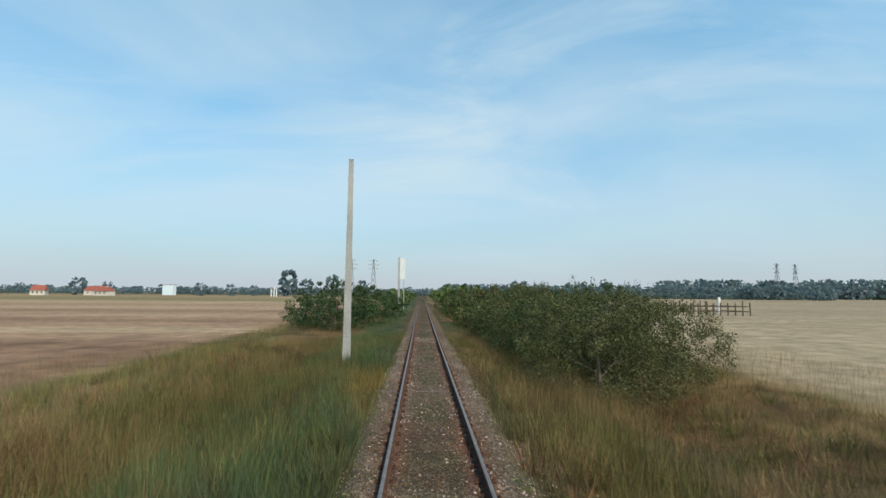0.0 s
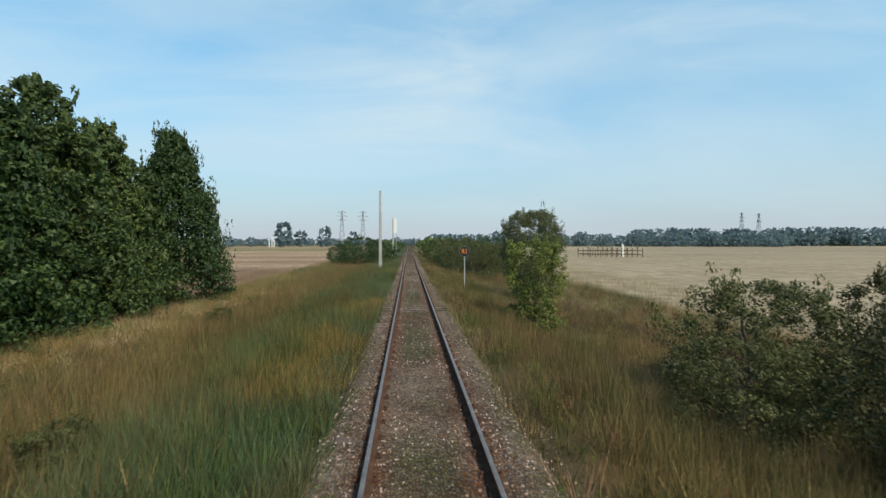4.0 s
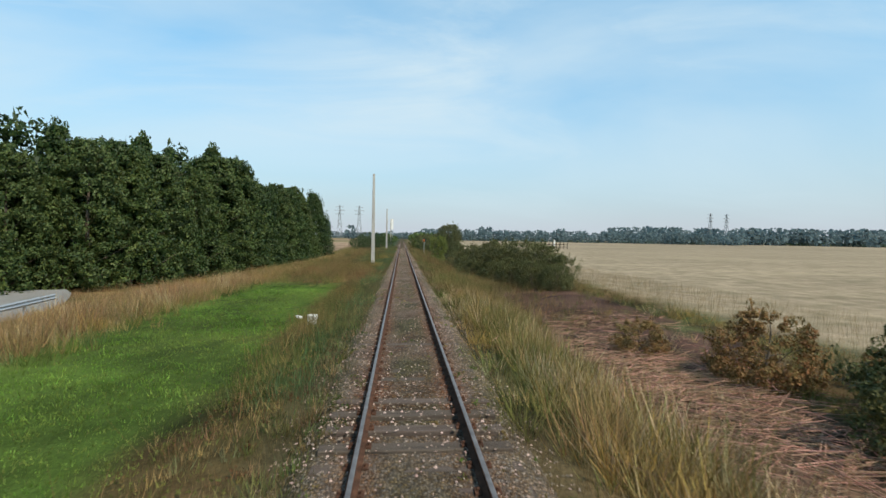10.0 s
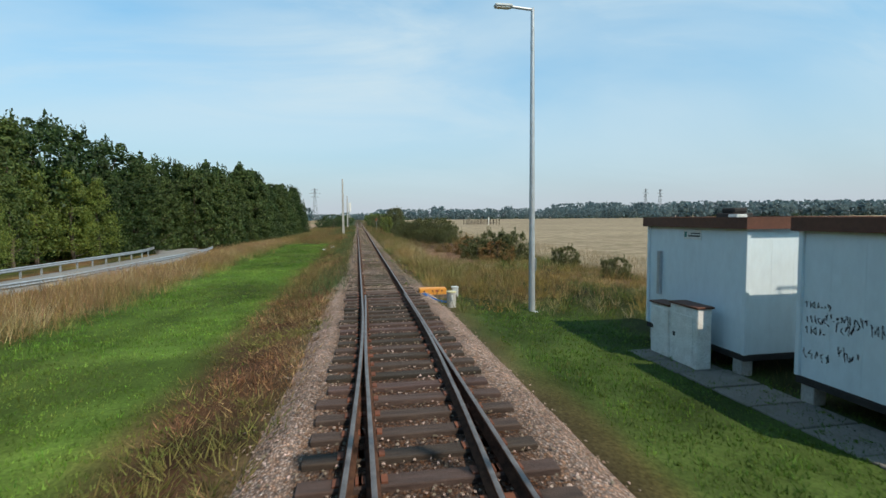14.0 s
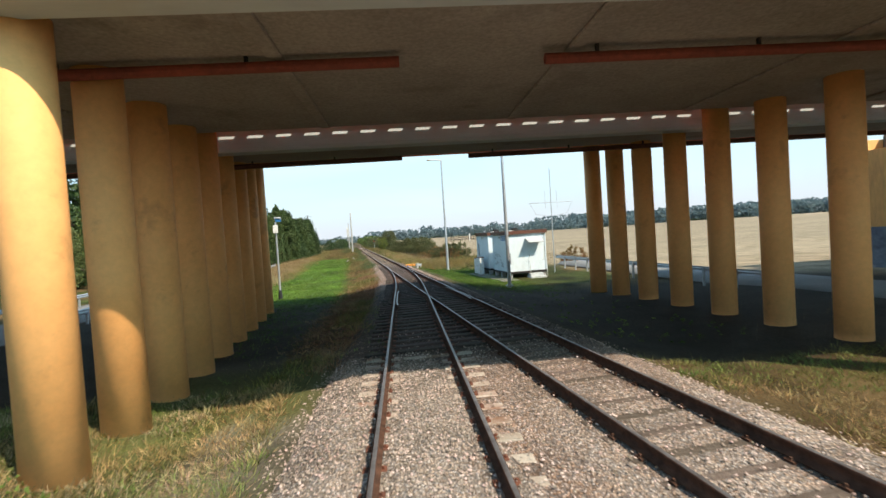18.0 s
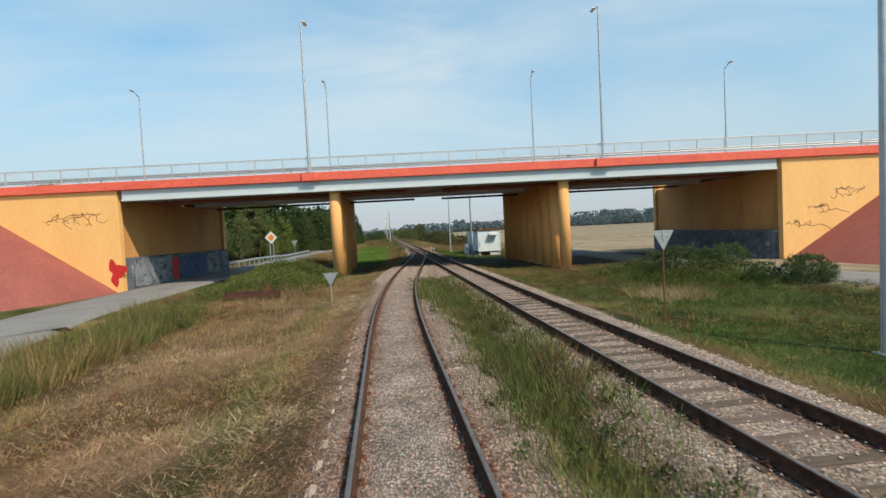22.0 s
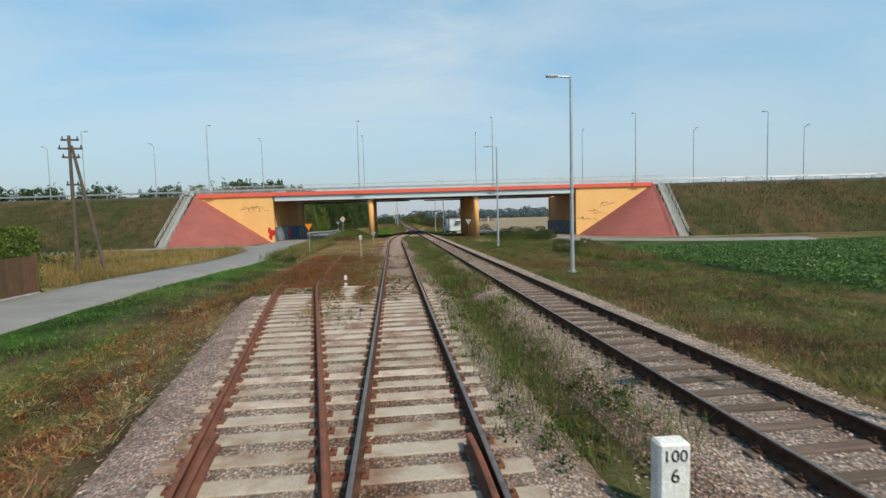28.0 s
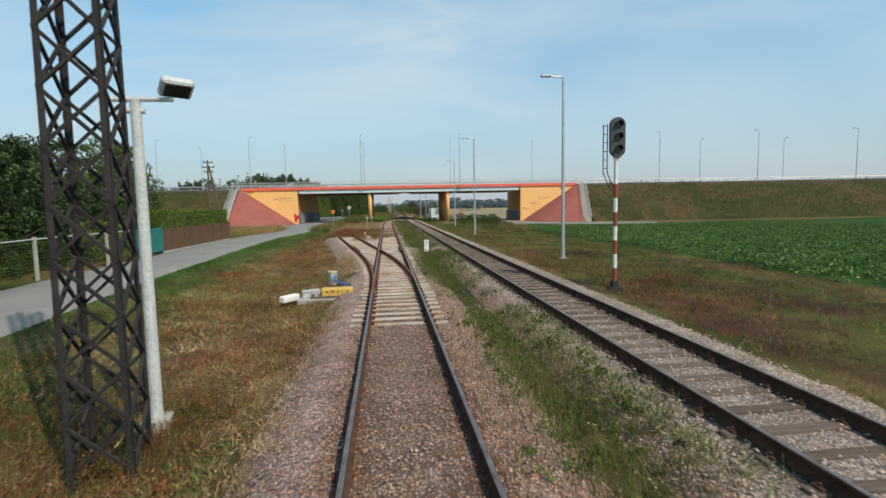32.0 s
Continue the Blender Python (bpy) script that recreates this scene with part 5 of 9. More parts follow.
    leafy_weeds("verge_weeds", "green and brown weed clumps on the verge", 2600, -9, -2.1, -46, 86, lambda x, y: verge(x, y) * step(fbm(x + 9, y, 5), 0.42, 0.62) * (1 - step(-x, 3.2, 4.4) * step(-y, -7, 0)), 0.3, (green, olive, dark, ochre, (0.14, 0.07, 0.035)), 20)
    leafy_weeds("verge_weeds", "green and brown weed clumps on the verge", 2600, 2.1, 9, -46, 86, lambda x, y: verge(x, y) * step(fbm(x - 9, y, 5), 0.40, 0.62), 0.3, (green, olive, dark, ochre, ochre), 20)
    leafy_weeds("verge_weeds", "low green weeds in the grass by the huts", 500, 2.6, 7.3, -84, -46, lambda x, y: step(near_track(x, y), 2.0, 2.6) * (0.3 + 0.7 * step(fbm(x, y, 3), 0.35, 0.55)), 0.09, ((0.10, 0.16, 0.035), (0.13, 0.18, 0.04)), 14, 0.022)
    leafy_weeds("bramble_cover", "dense low bramble leaves covering the bank", 3400, -16.2, -8.2, -99, -88.5, lambda x, y: np.exp(-((x + 11.8) / 3.4) ** 4 - ((y + 93.2) / 4.6) ** 4), 0.46, ((0.10, 0.14, 0.032), (0.12, 0.14, 0.038), (0.075, 0.11, 0.026), (0.16, 0.145, 0.055)), 34, 0.045)
    leafy_weeds("bramble_cover", "dense low green growth below the abutment", 1500, 8.0, 17.5, -105, -95, lambda x, y: np.exp(-((x - 12.6) / 4.2) ** 4 - ((y + 99) / 3.6) ** 4), 0.42, ((0.07, 0.095, 0.024), (0.05, 0.08, 0.02), (0.10, 0.105, 0.03)), 30, 0.045)
    leafy_weeds("bramble_cover", "tall tangled green weeds below the abutment", 240, 8.8, 17.5, -99.5, -94, lambda x, y: np.exp(-((x - 13.0) / 4.2) ** 4) * step(fbm(x, y, 3), 0.3, 0.5), 0.85, ((0.075, 0.11, 0.028), (0.055, 0.085, 0.022), (0.11, 0.12, 0.035), (0.13, 0.12, 0.05)), 90, 0.045, 1.0, 3.0)
    for gx_, gy_ in ((12.3, -93.6), (11.4, -96.6)):
        leafy_weeds("goldenrod", "yellow-flowering weeds in the tall growth", 26, gx_ - 0.7, gx_ + 0.7, gy_ - 0.5, gy_ + 0.5, lambda x, y: 1 + 0 * x, 0.75, ((0.10, 0.12, 0.03), (0.09, 0.11, 0.03), (0.55, 0.36, 0.03)), 60, 0.03)
    leafy_weeds("verge_weeds", "low mixed green and yellow growth before the side road", 1500, 4.5, 17, -128, -103, lambda x, y: step(fbm(x, y + 5, 3.5), 0.42, 0.58) * step(x + (y + 103) * 0.1, 4, 6), 0.36, ((0.085, 0.115, 0.03), (0.10, 0.145, 0.035), (0.14, 0.14, 0.045), (0.17, 0.14, 0.055), (0.10, 0.10, 0.035)), 24, 0.034, 0.7, 3.0)
    leafy_weeds("verge_weeds", "dark green weeds along the edge of the beet field", 420, 10.6, 14.4, -172, -132, lambda x, y: step(fbm(x, y, 3), 0.45, 0.6), 0.34, ((0.07, 0.10, 0.026), (0.10, 0.12, 0.035), (0.13, 0.12, 0.045)), 22, 0.036, 0.8, 3.0)
    leafy_weeds("track_weeds", "small weeds rooted in the old ballast", 1500, -1.9, 1.9, -46, 60, lambda x, y: clear_bed(x) * step(fbm(x * 2, y + 3, 3), 0.45, 0.65), 0.09, (green, olive, ochre), 12, 0.025)
    build_tufts()


def clear_bed(x):
    return (np.abs(np.abs(x) - 0.752) > 0.2) * 1.0


build_grass()

# ---- tracks ----
PROFILE = [(-0.036, -0.006), (-0.028, 0), (0.028, 0), (0.036, -0.006), (0.036, -0.036), (0.010, -0.052), (0.010, -0.138), (0.075, -0.155), (0.075, -0.168),
           (-0.075, -0.168), (-0.075, -0.155), (-0.010, -0.138), (-0.010, -0.052), (-0.036, -0.036)]


def rail(name, line, y0, y1, parent, label, rusty=False, drop=0.0, pace=2.0, profile=PROFILE):
    """One running rail along x = line(y)."""
    n = max(2, int(abs(y1 - y0) / pace) + 1)
    ys = np.linspace(y0, y1, n)
    xs = np.asarray(line(ys), float) + 0 * ys
    k = len(profile)
    pr = np.array(profile)
    v = np.stack([xs[:, None] + pr[None, :, 0], np.repeat(ys[:, None], k, 1), np.repeat(pr[None, :, 1], n, 0) - (drop(ys)[:, None] if callable(drop) else drop)], -1).reshape(-1, 3)
    a = (np.arange(n - 1)[:, None] * k)
    j = np.arange(k)[None, :]
    f = np.stack([a + j, a + (j + 1) % k, a + k + (j + 1) % k, a + k + j], -1).reshape(-1, 4)
    mats = np.tile((np.arange(k) == 1).astype(int), n - 1) if not rusty else None
    return big_mesh(name, v, f, ["rail_rust"] if rusty else ["rail_side", "rail_top"], parent, label, mats=mats)


def tie_mesh(half, wide, high, kind, clips=(), mat="wood_old"):
    """A sleeper lying across, its top at z = 0, with the seats of the rails."""
    bm = bmesh.new()
    if kind == "concrete":
        box(bm, -half, half, -wide / 2, wide / 2, -high, -0.03, bevel=0.02)
        for sx in (-1, 1):
            x0, x1 = sorted((sx * (GAUGE - 0.27), sx * (half - 0.05)))
            box(bm, x0, x1, -wide / 2 + 0.015, wide / 2 - 0.015, -0.034, 0.0, bevel=0.012)
    else:
        box(bm, -half, half, -wide / 2, wide / 2, -high, 0.0, bevel=0.012)
    for f in bm.faces:
        f.tag = True
    for cx in clips:
        for s in (-1, 1):
            box(bm, cx + s * 0.115 - 0.035, cx + s * 0.115 + 0.035, -0.07, 0.07, -0.002, 0.028)
            rod(bm, (cx + s * 0.115, 0, 0.02), (cx + s * 0.115, 0, 0.062), 0.02, n=6)
    me = bpy.data.meshes.new("sleeper")
    for f in bm.faces:
        f.material_index = 0 if f.tag else 1
    bm.to_mesh(me)
    bm.free()
    me.materials.append(M["concrete_tie" if kind == "concrete" else mat])
    me.materials.append(M["rail_rust" if kind == "concrete" else "rail_side"])
    return me


def lay_ties(me, parent, ys, line, z=-0.168, name="sleeper", wobble=0.02):
    for y in ys:
        ob = new(name, me)
        dx = float(line(y + 0.5) - line(y - 0.5))
        ob.parent = parent
        ob.matrix_basis = pose(float(line(y)), float(y), z + rng.normal(0, 0.004), rng.normal(0, 0.5), 0, math.degrees(math.atan(-dx)) + rng.normal(0, 0.6))


zero = lambda y: 0 * np.asarray(y, float)
open_line = thing("railway_track", "single-track line with wooden sleepers and weeds in the ballast", "railway track", kind="structure")
main_line = thing("railway_track", "through track with dark rails on pinkish ballast beside the loop", "railway track", kind="structure")
loop_line = thing("railway_track", "loop track with pale concrete sleepers on pink ballast", "railway track", kind="structure")
siding = thing("railway_track", "disused siding with red-rusted rails ending in weeds", "railway track", kind="structure")
junction = thing("railway_switch", "wooden-sleepered turnout with worn rails and guard rails", "railway switch", kind="structure")
yard_switch = thing("railway_switch", "concrete-sleepered turnout of the rusty siding", "railway switch", kind="structure")

rail("rail", lambda y: zero(y) + GAUGE, -46, 900, open_line, "worn steel rail", pace=8)
rail("rail", lambda y: zero(y) - GAUGE, -46, 900, open_line, "worn steel rail", pace=8)
rail("stock_rail", lambda y: zero(y) + GAUGE, -46, -84, junction, "worn steel rail")
rail("stock_rail", lambda y: loop_x(y) - GAUGE, -46, -84, junction, "worn steel rail", pace=1)
rail("switch_blade", lambda y: zero(y) - GAUGE + 0.115 * (1 - step(-y, 48, 57)) + 0.0, -48.4, -58, junction, drop=0.006, label="tapered switch blade", pace=1)
rail("closure_rail", lambda y: zero(y) - GAUGE, -58, -84, junction, "worn steel rail", drop=0.003)
rail("switch_blade", lambda y: loop_x(y) + GAUGE - 0.045 * (1 - step(-y, 48, 56)), -48.4, -58, junction, drop=0.006, label="tapered switch blade", pace=1)
rail("closure_rail", lambda y: loop_x(y) + GAUGE, -58, -84, junction, "worn steel rail", pace=1)
rail("guard_rail", lambda y: zero(y) + GAUGE - 0.11 - 0.05 * (np.abs(y + 74) / 2.6) ** 4, -71.4, -76.6, junction, "dark guard rail", drop=-0.004, pace=0.5)
rail("guard_rail", lambda y: loop_x(y) - GAUGE + 0.11 + 0.05 * (np.abs(y + 74) / 2.6) ** 4, -71.4, -76.6, junction, "dark guard rail", drop=-0.004, pace=0.5)
for s in (-1, 1):
    rail("rail", lambda y, s=s: zero(y) + s * GAUGE, -84, -230, main_line, "dark rail with a worn top", pace=8)
rail("rail", lambda y: loop_x(y) - GAUGE, -84, -147, loop_line, "worn steel rail", pace=1)
rail("rail", lambda y: loop_x(y) + GAUGE, -84, -230, loop_line, "worn steel rail", pace=1)
rail("rail", lambda y: loop_x(y) - GAUGE, -181, -230, loop_line, "worn steel rail", pace=4)
rail("switch_blade", lambda y: loop_x(y) - GAUGE, -147, -181, yard_switch, "worn steel rail", drop=0.003)
rail("stock_rail", lambda y: siding_x(y) - GAUGE, -147, -181, yard_switch, "red-rusted rail", rusty=True, pace=1)
rail("closure_rail", lambda y: siding_x(y) + GAUGE + 0.1 * (1 - step(y, -180, -172)) * 0.5, -147, -178.5, yard_switch, "red-rusted rail", rusty=True, drop=0.004, pace=1)
rail("guard_rail", lambda y: loop_x(y) + GAUGE - 0.115 - 0.05 * (np.abs(y + 164.5) / 2.2) ** 4, -162.4, -166.6, yard_switch, "rusted guard rail", rusty=True, drop=-0.01, pace=0.5)
rail("guard_rail", lambda y: siding_x(y) - GAUGE + 0.13 + 0.05 * (np.abs(y + 164.0) / 2.2) ** 4, -161.9, -166.1, yard_switch, "rusted guard rail", rusty=True, drop=-0.01, pace=0.5)
for s in (-1, 1):
    rail("rail", lambda y, s=s: siding_x(y) + s * GAUGE, -147, -126.6, siding, "red-rusted rail", rusty=True, pace=0.5, drop=lambda y, s=s: (0.19 if s > 0 else 0.29) * step(y, -147, -143) + 0.14 * np.exp(-((y + 142.5) / 1.6) ** 2) + 0.2 * step(y, -128.6, -126.8))

wood = tie_mesh(1.3, 0.25, 0.16, "wood", (-GAUGE, GAUGE))
grey = tie_mesh(1.0, 0.19, 0.16, "wood", (-GAUGE, GAUGE), "wood_grey")
conc = tie_mesh(1.28, 0.27, 0.18, "concrete", (-GAUGE, GAUGE))
lay_ties(wood, open_line, np.arange(86.1, -46.5, -0.625), zero, z=-0.172)
lay_ties(grey, main_line, np.arange(-84.3, -106, -0.62), zero, z=-0.190)
lay_ties(grey, main_line, np.arange(-106.62, -150, -0.62), zero, z=-0.172)
dark_tie = tie_mesh(1.0, 0.18, 0.16, "wood", (-GAUGE, GAUGE), "wood_grey")
lay_ties(dark_tie, main_line, np.arange(-150.02, -203, -0.62), zero, z=-0.166)
lay_ties(conc, loop_line, np.arange(-84.3, -126, -0.62), loop_x, z=-0.185)
lay_ties(conc, loop_line, np.arange(-126.46, -147, -0.62), loop_x, z=-0.196)
flat_tie = tie_mesh(1.2, 0.27, 0.18, "wood", (-GAUGE, GAUGE), "concrete_tie")
lay_ties(flat_tie, loop_line, np.arange(-182.1, -185.4, -0.6), loop_x, z=-0.169)
lay_ties(conc, loop_line, np.arange(-185.7, -206, -0.62), loop_x, z=-0.204)
# long bearers under the turnouts
for y in np.arange(-47, -84, -0.6):
    a, b = float(loop_x(y)) - 1.3, 1.3
    ob = part("bearer", boxes((a + rng.uniform(-0.1, 0.05), b + rng.uniform(-0.05, 0.1), -0.125, 0.125, -0.16, 0.0), bevel=0.012), "wood_tarred", junction)
    ob.location = (0, y, -0.168)
    bm = bmesh.new()
    for cx in {-GAUGE, GAUGE, round(float(loop_x(y)) - GAUGE, 3), round(float(loop_x(y)) + GAUGE, 3)}:
        for s in (-1, 1):
            box(bm, cx + s * 0.12 - 0.035, cx + s * 0.12 + 0.035, -0.08, 0.08, 0, 0.022)
    ob2 = part("rail_plate", bm, "rail_rust", ob)
for y in np.arange(-147.3, -182, -0.6):
    a, b = float(siding_x(y)) - 1.12, -4.75 + 1.22
    ob = part("bearer", boxes((a + rng.uniform(-0.06, 0.06), b + rng.uniform(-0.04, 0.04), -0.155, 0.155, -0.2, 0.0), bevel=0.015), "concrete_tie", yard_switch)
    ob.location = (0, y, -0.168 + rng.normal(0, 0.003))
    bm = bmesh.new()
    for cx in (-4.75 - GAUGE, -4.75 + GAUGE, float(siding_x(y)) - GAUGE, float(siding_x(y)) + GAUGE):
        for s in (-1, 1):
            box(bm, cx + s * 0.12 - 0.04, cx + s * 0.12 + 0.04, -0.08, 0.08, 0, 0.03)
            rod(bm, (cx + s * 0.12, 0, 0.02), (cx + s * 0.12, 0, 0.07), 0.022, n=6)
    part("rail_clip", bm, "rail_rust", ob, "rusty rail fastening")


def build_beds():
    """Ballast beds: one sheet, cut out where there is no track."""
    xs, ys = np.arange(-11.8, 2.95, 0.16), np.arange(-226, 180, 0.55)
    gx, gy = np.meshgrid(xs, ys, indexing="ij")
    gz = bed_z(gx, gy) + 0.035 * (fbm(gx, gy, 0.7) - 0.5) - 0.02
    # exposed sleepers in the turnouts and at the joints, buried ones elsewhere
    low = np.maximum(step(gy, -86, -82) * step(-gy, 45.0, 46.5), 0.25 * step(-gy, 146, 149) * (1 - step(-gy, 185.0, 185.6)))
    for c, w in ((40.2, 0.75), (16.1, 0.75), (-25.6, 0.75), (-32.4, 1.6), (-43.5, 1.0)):
        low = np.maximum(low, np.clip((w + 0.35 - np.abs(gy - c)) / 0.35, 0, 1))
    main = step(-gy, 84, 90) * (gx > -2.2)
    loop = step(-gy, 84, 90) * (gx <= -2.2)
    inside = near_track(gx, gy) < 1.5
    gz = gz - (0.034 * low - 0.042 * (1 - low) * (gy > -46) - 0.010 * main * step(gy, -152, -149) - 0.030 * loop * (1 - low)) * inside
    v = np.stack([gx, gy, gz], -1).reshape(-1, 3)
    nx, ny = gx.shape
    i = (np.arange(nx - 1)[:, None] * ny + np.arange(ny - 1)[None, :]).ravel()
    f = np.stack([i, i + ny, i + ny + 1, i + 1], -1)
    keep = (gz.ravel()[f] > ground_z(gx, gy).ravel()[f] - 0.25).all(1)
    # colour: pink stone in the station, rust beside the rails, brown moss along the open line
    C = lambda *c: np.array(c)[None, :]
    X = lambda w: w.ravel()[:, None]
    d = near_track(gx, gy)
    t = C(0.40, 0.285, 0.23) + 0 * X(gx)
    t = t + (C(0.31, 0.225, 0.18) - t) * X(step(gy, -90, -78))
    t = t + (C(0.50, 0.425, 0.37) - t) * X(step(gx, -1.9, -1.2) * step(-gy, 84, 92) * 0.9)
    t = t + (C(0.54, 0.42, 0.36) - t) * X(step(gy, -90, -78) * step(d, 1.35, 1.6))
    t = t * C(1.0, 0.92, 0.86)
    t = t + (C(0.33, 0.22, 0.175) - t) * X(step(gy, -86, -80) * step(-gy, 46, 52) * step(d, 1.3, 1.6) * 0.55)
    t = t + (C(0.115, 0.066, 0.046) - t) * X(step(gy, -88, -80) * step(-gy, 44, 48) * (1 - step(d, 1.05, 1.4)) * 0.85)
    opn = step(gy, -48, -42)
    n1, n2 = fbm(gx, gy, 3), fbm(gx + 20, gy, 1.2)
    t = t + (C(0.225, 0.165, 0.12) - t) * X(opn)
    moss = opn * np.clip((0.62 - d) / 0.25, 0, 1) * step(n1, 0.25, 0.5)
    t = t + (C(0.10, 0.092, 0.045) - t) * X(moss * 0.9)
    t = t + (C(0.13, 0.115, 0.055) - t) * X(opn * step(d, 1.0, 1.5) * step(n2, 0.36, 0.56) * 0.85)
    t = t + (C(0.15, 0.085, 0.06) - t) * X(opn * (1 - step(d, 1.0, 1.3)) * step(fbm(gx * 2, gy - 40, 1.6), 0.45, 0.65) * 0.6)
    lp = step(-gy, 92, 100) * (gx < -2.2)
    t = t + (C(0.40, 0.325, 0.275) - t) * X(lp * (1 - step(d, 0.5, 0.75)))
    t = t + (C(0.40, 0.28, 0.225) - t) * X(lp * step(d, 0.95, 1.3) * (0.35 + 0.6 * step(n1, 0.35, 0.6)))
    t = t + (C(0.27, 0.15, 0.10) - t) * X(step(gx, -5.6, -5.2) * (1 - step(gx, -4.2, -3.6)) * step(-gy, 147, 150) * 0.6)
    yard = step(-gy, 147, 149) * (1 - step(-gy, 183, 185)) * (gx < -2.9)
    t = t + (C(0.44, 0.345, 0.275) - t) * X(yard * 0.75)
    crib = step(-gy, 150, 153) * (np.abs(gx) < 1.15)
    t = t + (C(0.42, 0.335, 0.29) - t) * X(crib * 0.75)
    t = t + (C(0.50, 0.30, 0.245) - t) * X(step(-gy, 166, 187) * (gx < -1.6) * step(d, 0.9, 1.2) * 0.8)
    t = t + (C(0.52, 0.42, 0.355) - t) * X(step(-gy, 96, 102) * step(gy, -136, -130) * (gx < -2.2) * (0.25 + 0.5 * step(n2, 0.35, 0.6)))
    t = t + (C(0.50, 0.365, 0.315) - t) * X(step(-gy, 147, 149) * step(-gx, 5.75, 6.0) * step(d, 0.9, 1.2) * 0.8)
    t = t + (C(0.27, 0.14, 0.085) - t) * X(yard * np.exp(-((gx + 5.15) / 0.35) ** 2) * step(n2, 0.3, 0.5) * 0.8)
    left = step(-gy, 87, 91) * (1 - step(-gy, 128, 134)) * (gx < -5.2) * step(d, 1.0, 1.3)
    t = t + (C(0.36, 0.21, 0.14) - t) * X(left * 0.85)
    rust = np.exp(-((d - 0.70) / 0.24) ** 2) * (0.35 + 0.65 * step(n1, 0.35, 0.6))
    t = t + (C(0.20, 0.085, 0.05) - t) * X(rust * 0.8)
    white = step(-gy, 83, 86) * (1 - step(-gy, 94, 104)) * (0.35 + 0.65 * (gx < -2.2))
    t = t + (C(0.48, 0.41, 0.345) - t) * X(white * 0.75)
    # the overpass's shade on the bed, put into its tint as a darkening
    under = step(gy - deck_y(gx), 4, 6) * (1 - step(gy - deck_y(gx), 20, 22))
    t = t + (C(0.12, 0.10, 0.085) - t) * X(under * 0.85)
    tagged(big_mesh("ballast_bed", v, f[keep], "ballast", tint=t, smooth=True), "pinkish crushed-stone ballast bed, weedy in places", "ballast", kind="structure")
    return xs


build_beds()
OCTA_V = np.array([(1, 0, 0), (-1, 0, 0), (0, 1, 0), (0, -1, 0), (0, 0, 1)], float)
OCTA_F = np.array([(0, 2, 4), (2, 1, 4), (1, 3, 4), (3, 0, 4)])


def stones(name, label, count, x0, x1, y0, y1, keep, mat, size=(0.014, 0.028)):
    x, y = rng.uniform(x0, x1, count), rng.uniform(y0, y1, count)
    ok = rng.random(count) < keep(x, y)
    x, y = x[ok], y[ok]
    n = len(x)
    r = rng.uniform(*size, n)[:, None, None]
    v = OCTA_V[None] * rng.uniform(0.6, 1.25, (n, 5, 1)) + rng.normal(0, 0.18, (n, 5, 3))
    v[:, :, 2] *= 0.75
    a = rng.random(n) * 6.283
    ca, sa = np.cos(a)[:, None], np.sin(a)[:, None]
    vx, vy = v[:, :, 0] * ca - v[:, :, 1] * sa, v[:, :, 0] * sa + v[:, :, 1] * ca
    z = surface_z(x, y) + rng.uniform(-0.012, 0.016, n) + 0.022 * (near_track(x, y) < 1.5) * np.where((y > -84) & (y < -46) | (y > -182) & (y < -147), -0.6, 1.0)
    v = np.stack([vx, vy, v[:, :, 2]], -1) * r + np.stack([x, y, z], -1)[:, None]
    f = (OCTA_F[None] + (np.arange(n) * 5)[:, None, None]).reshape(-1, 3)
    return tagged(big_mesh(name, v.reshape(-1, 3), f, mat), label, "ballast", kind="stuff")


def clear_of_rails(x, y):
    ok = np.ones_like(x)
    for c, on in ((0 * y, y < 900), (loop_x(y), y < -50), (siding_x(y), (y > -182) & (y < -147))):
        for s in (-1, 1):
            ok = ok * np.where(on & (np.abs(x - c - s * GAUGE) < 0.085), 0.0, 1.0)
    return ok


def build_stones():
    bedk = lambda x, y: (near_track(x, y) < 2.35) * clear_of_rails(x, y)
    tie = lambda y, o, p: np.abs(((y - o + p / 2) % p) - p / 2)
    loopk = lambda x, y: bedk(x, y) * (1 - 0.8 * (x < -5.85) * (y > -131) * (y < -88)) * np.where((y < -147) & (y > -185.4), (tie(y, -147.3, 0.6) > 0.16) * 1.0, 1.0) * (1 - 0.45 * np.exp(-((x + 2.35) / 0.5) ** 2) * (y < -95))
    stones("ballast_stones", "loose pinkish crushed stone between the sleepers", 50000, -7.2, -2.4, -206, -97, loopk, "stones")
    stones("ballast_stones", "loose grey-white crushed stone by the overpass", 8500, -6.4, -2.4, -97, -84, loopk, "stones_pale")
    stones("ballast_stones", "loose grey-white crushed stone of the through track", 36000, -2.4, 2.5, -206, -84, lambda x, y: bedk(x, y) * np.where((tie(y, -84.3, 0.62) < 0.12) & (np.abs(x) < 1.3), np.where(y < -150, 0.4, np.where(y < -106, 0.5, 1.0)), 1.0), "stones_pale")
    stones("ballast_stones", "loose pinkish crushed stone between the sleepers", 11000, -10.6, -7.2, -183, -147, loopk, "stones")
    stones("ballast_stones", "loose crushed stone of the junction", 20000, -6.2, 2.2, -84, -46, lambda x, y: bedk(x, y) * (tie(y, -47, 0.6) > 0.14), "stones_old")
    stones("ballast_stones", "weathered crushed stone of the open line", 46000, -2.0, 2.0, -46, 86,
           lambda x, y: bedk(x, y) * np.where(np.abs(x) < 0.66, 0.35 + 0.5 * step(fbm(x, y, 4), 0.4, 0.6), 0.35 + 0.65 * step(fbm(x + 5, y, 4), 0.3, 0.55)), "stones_old")


build_stones()

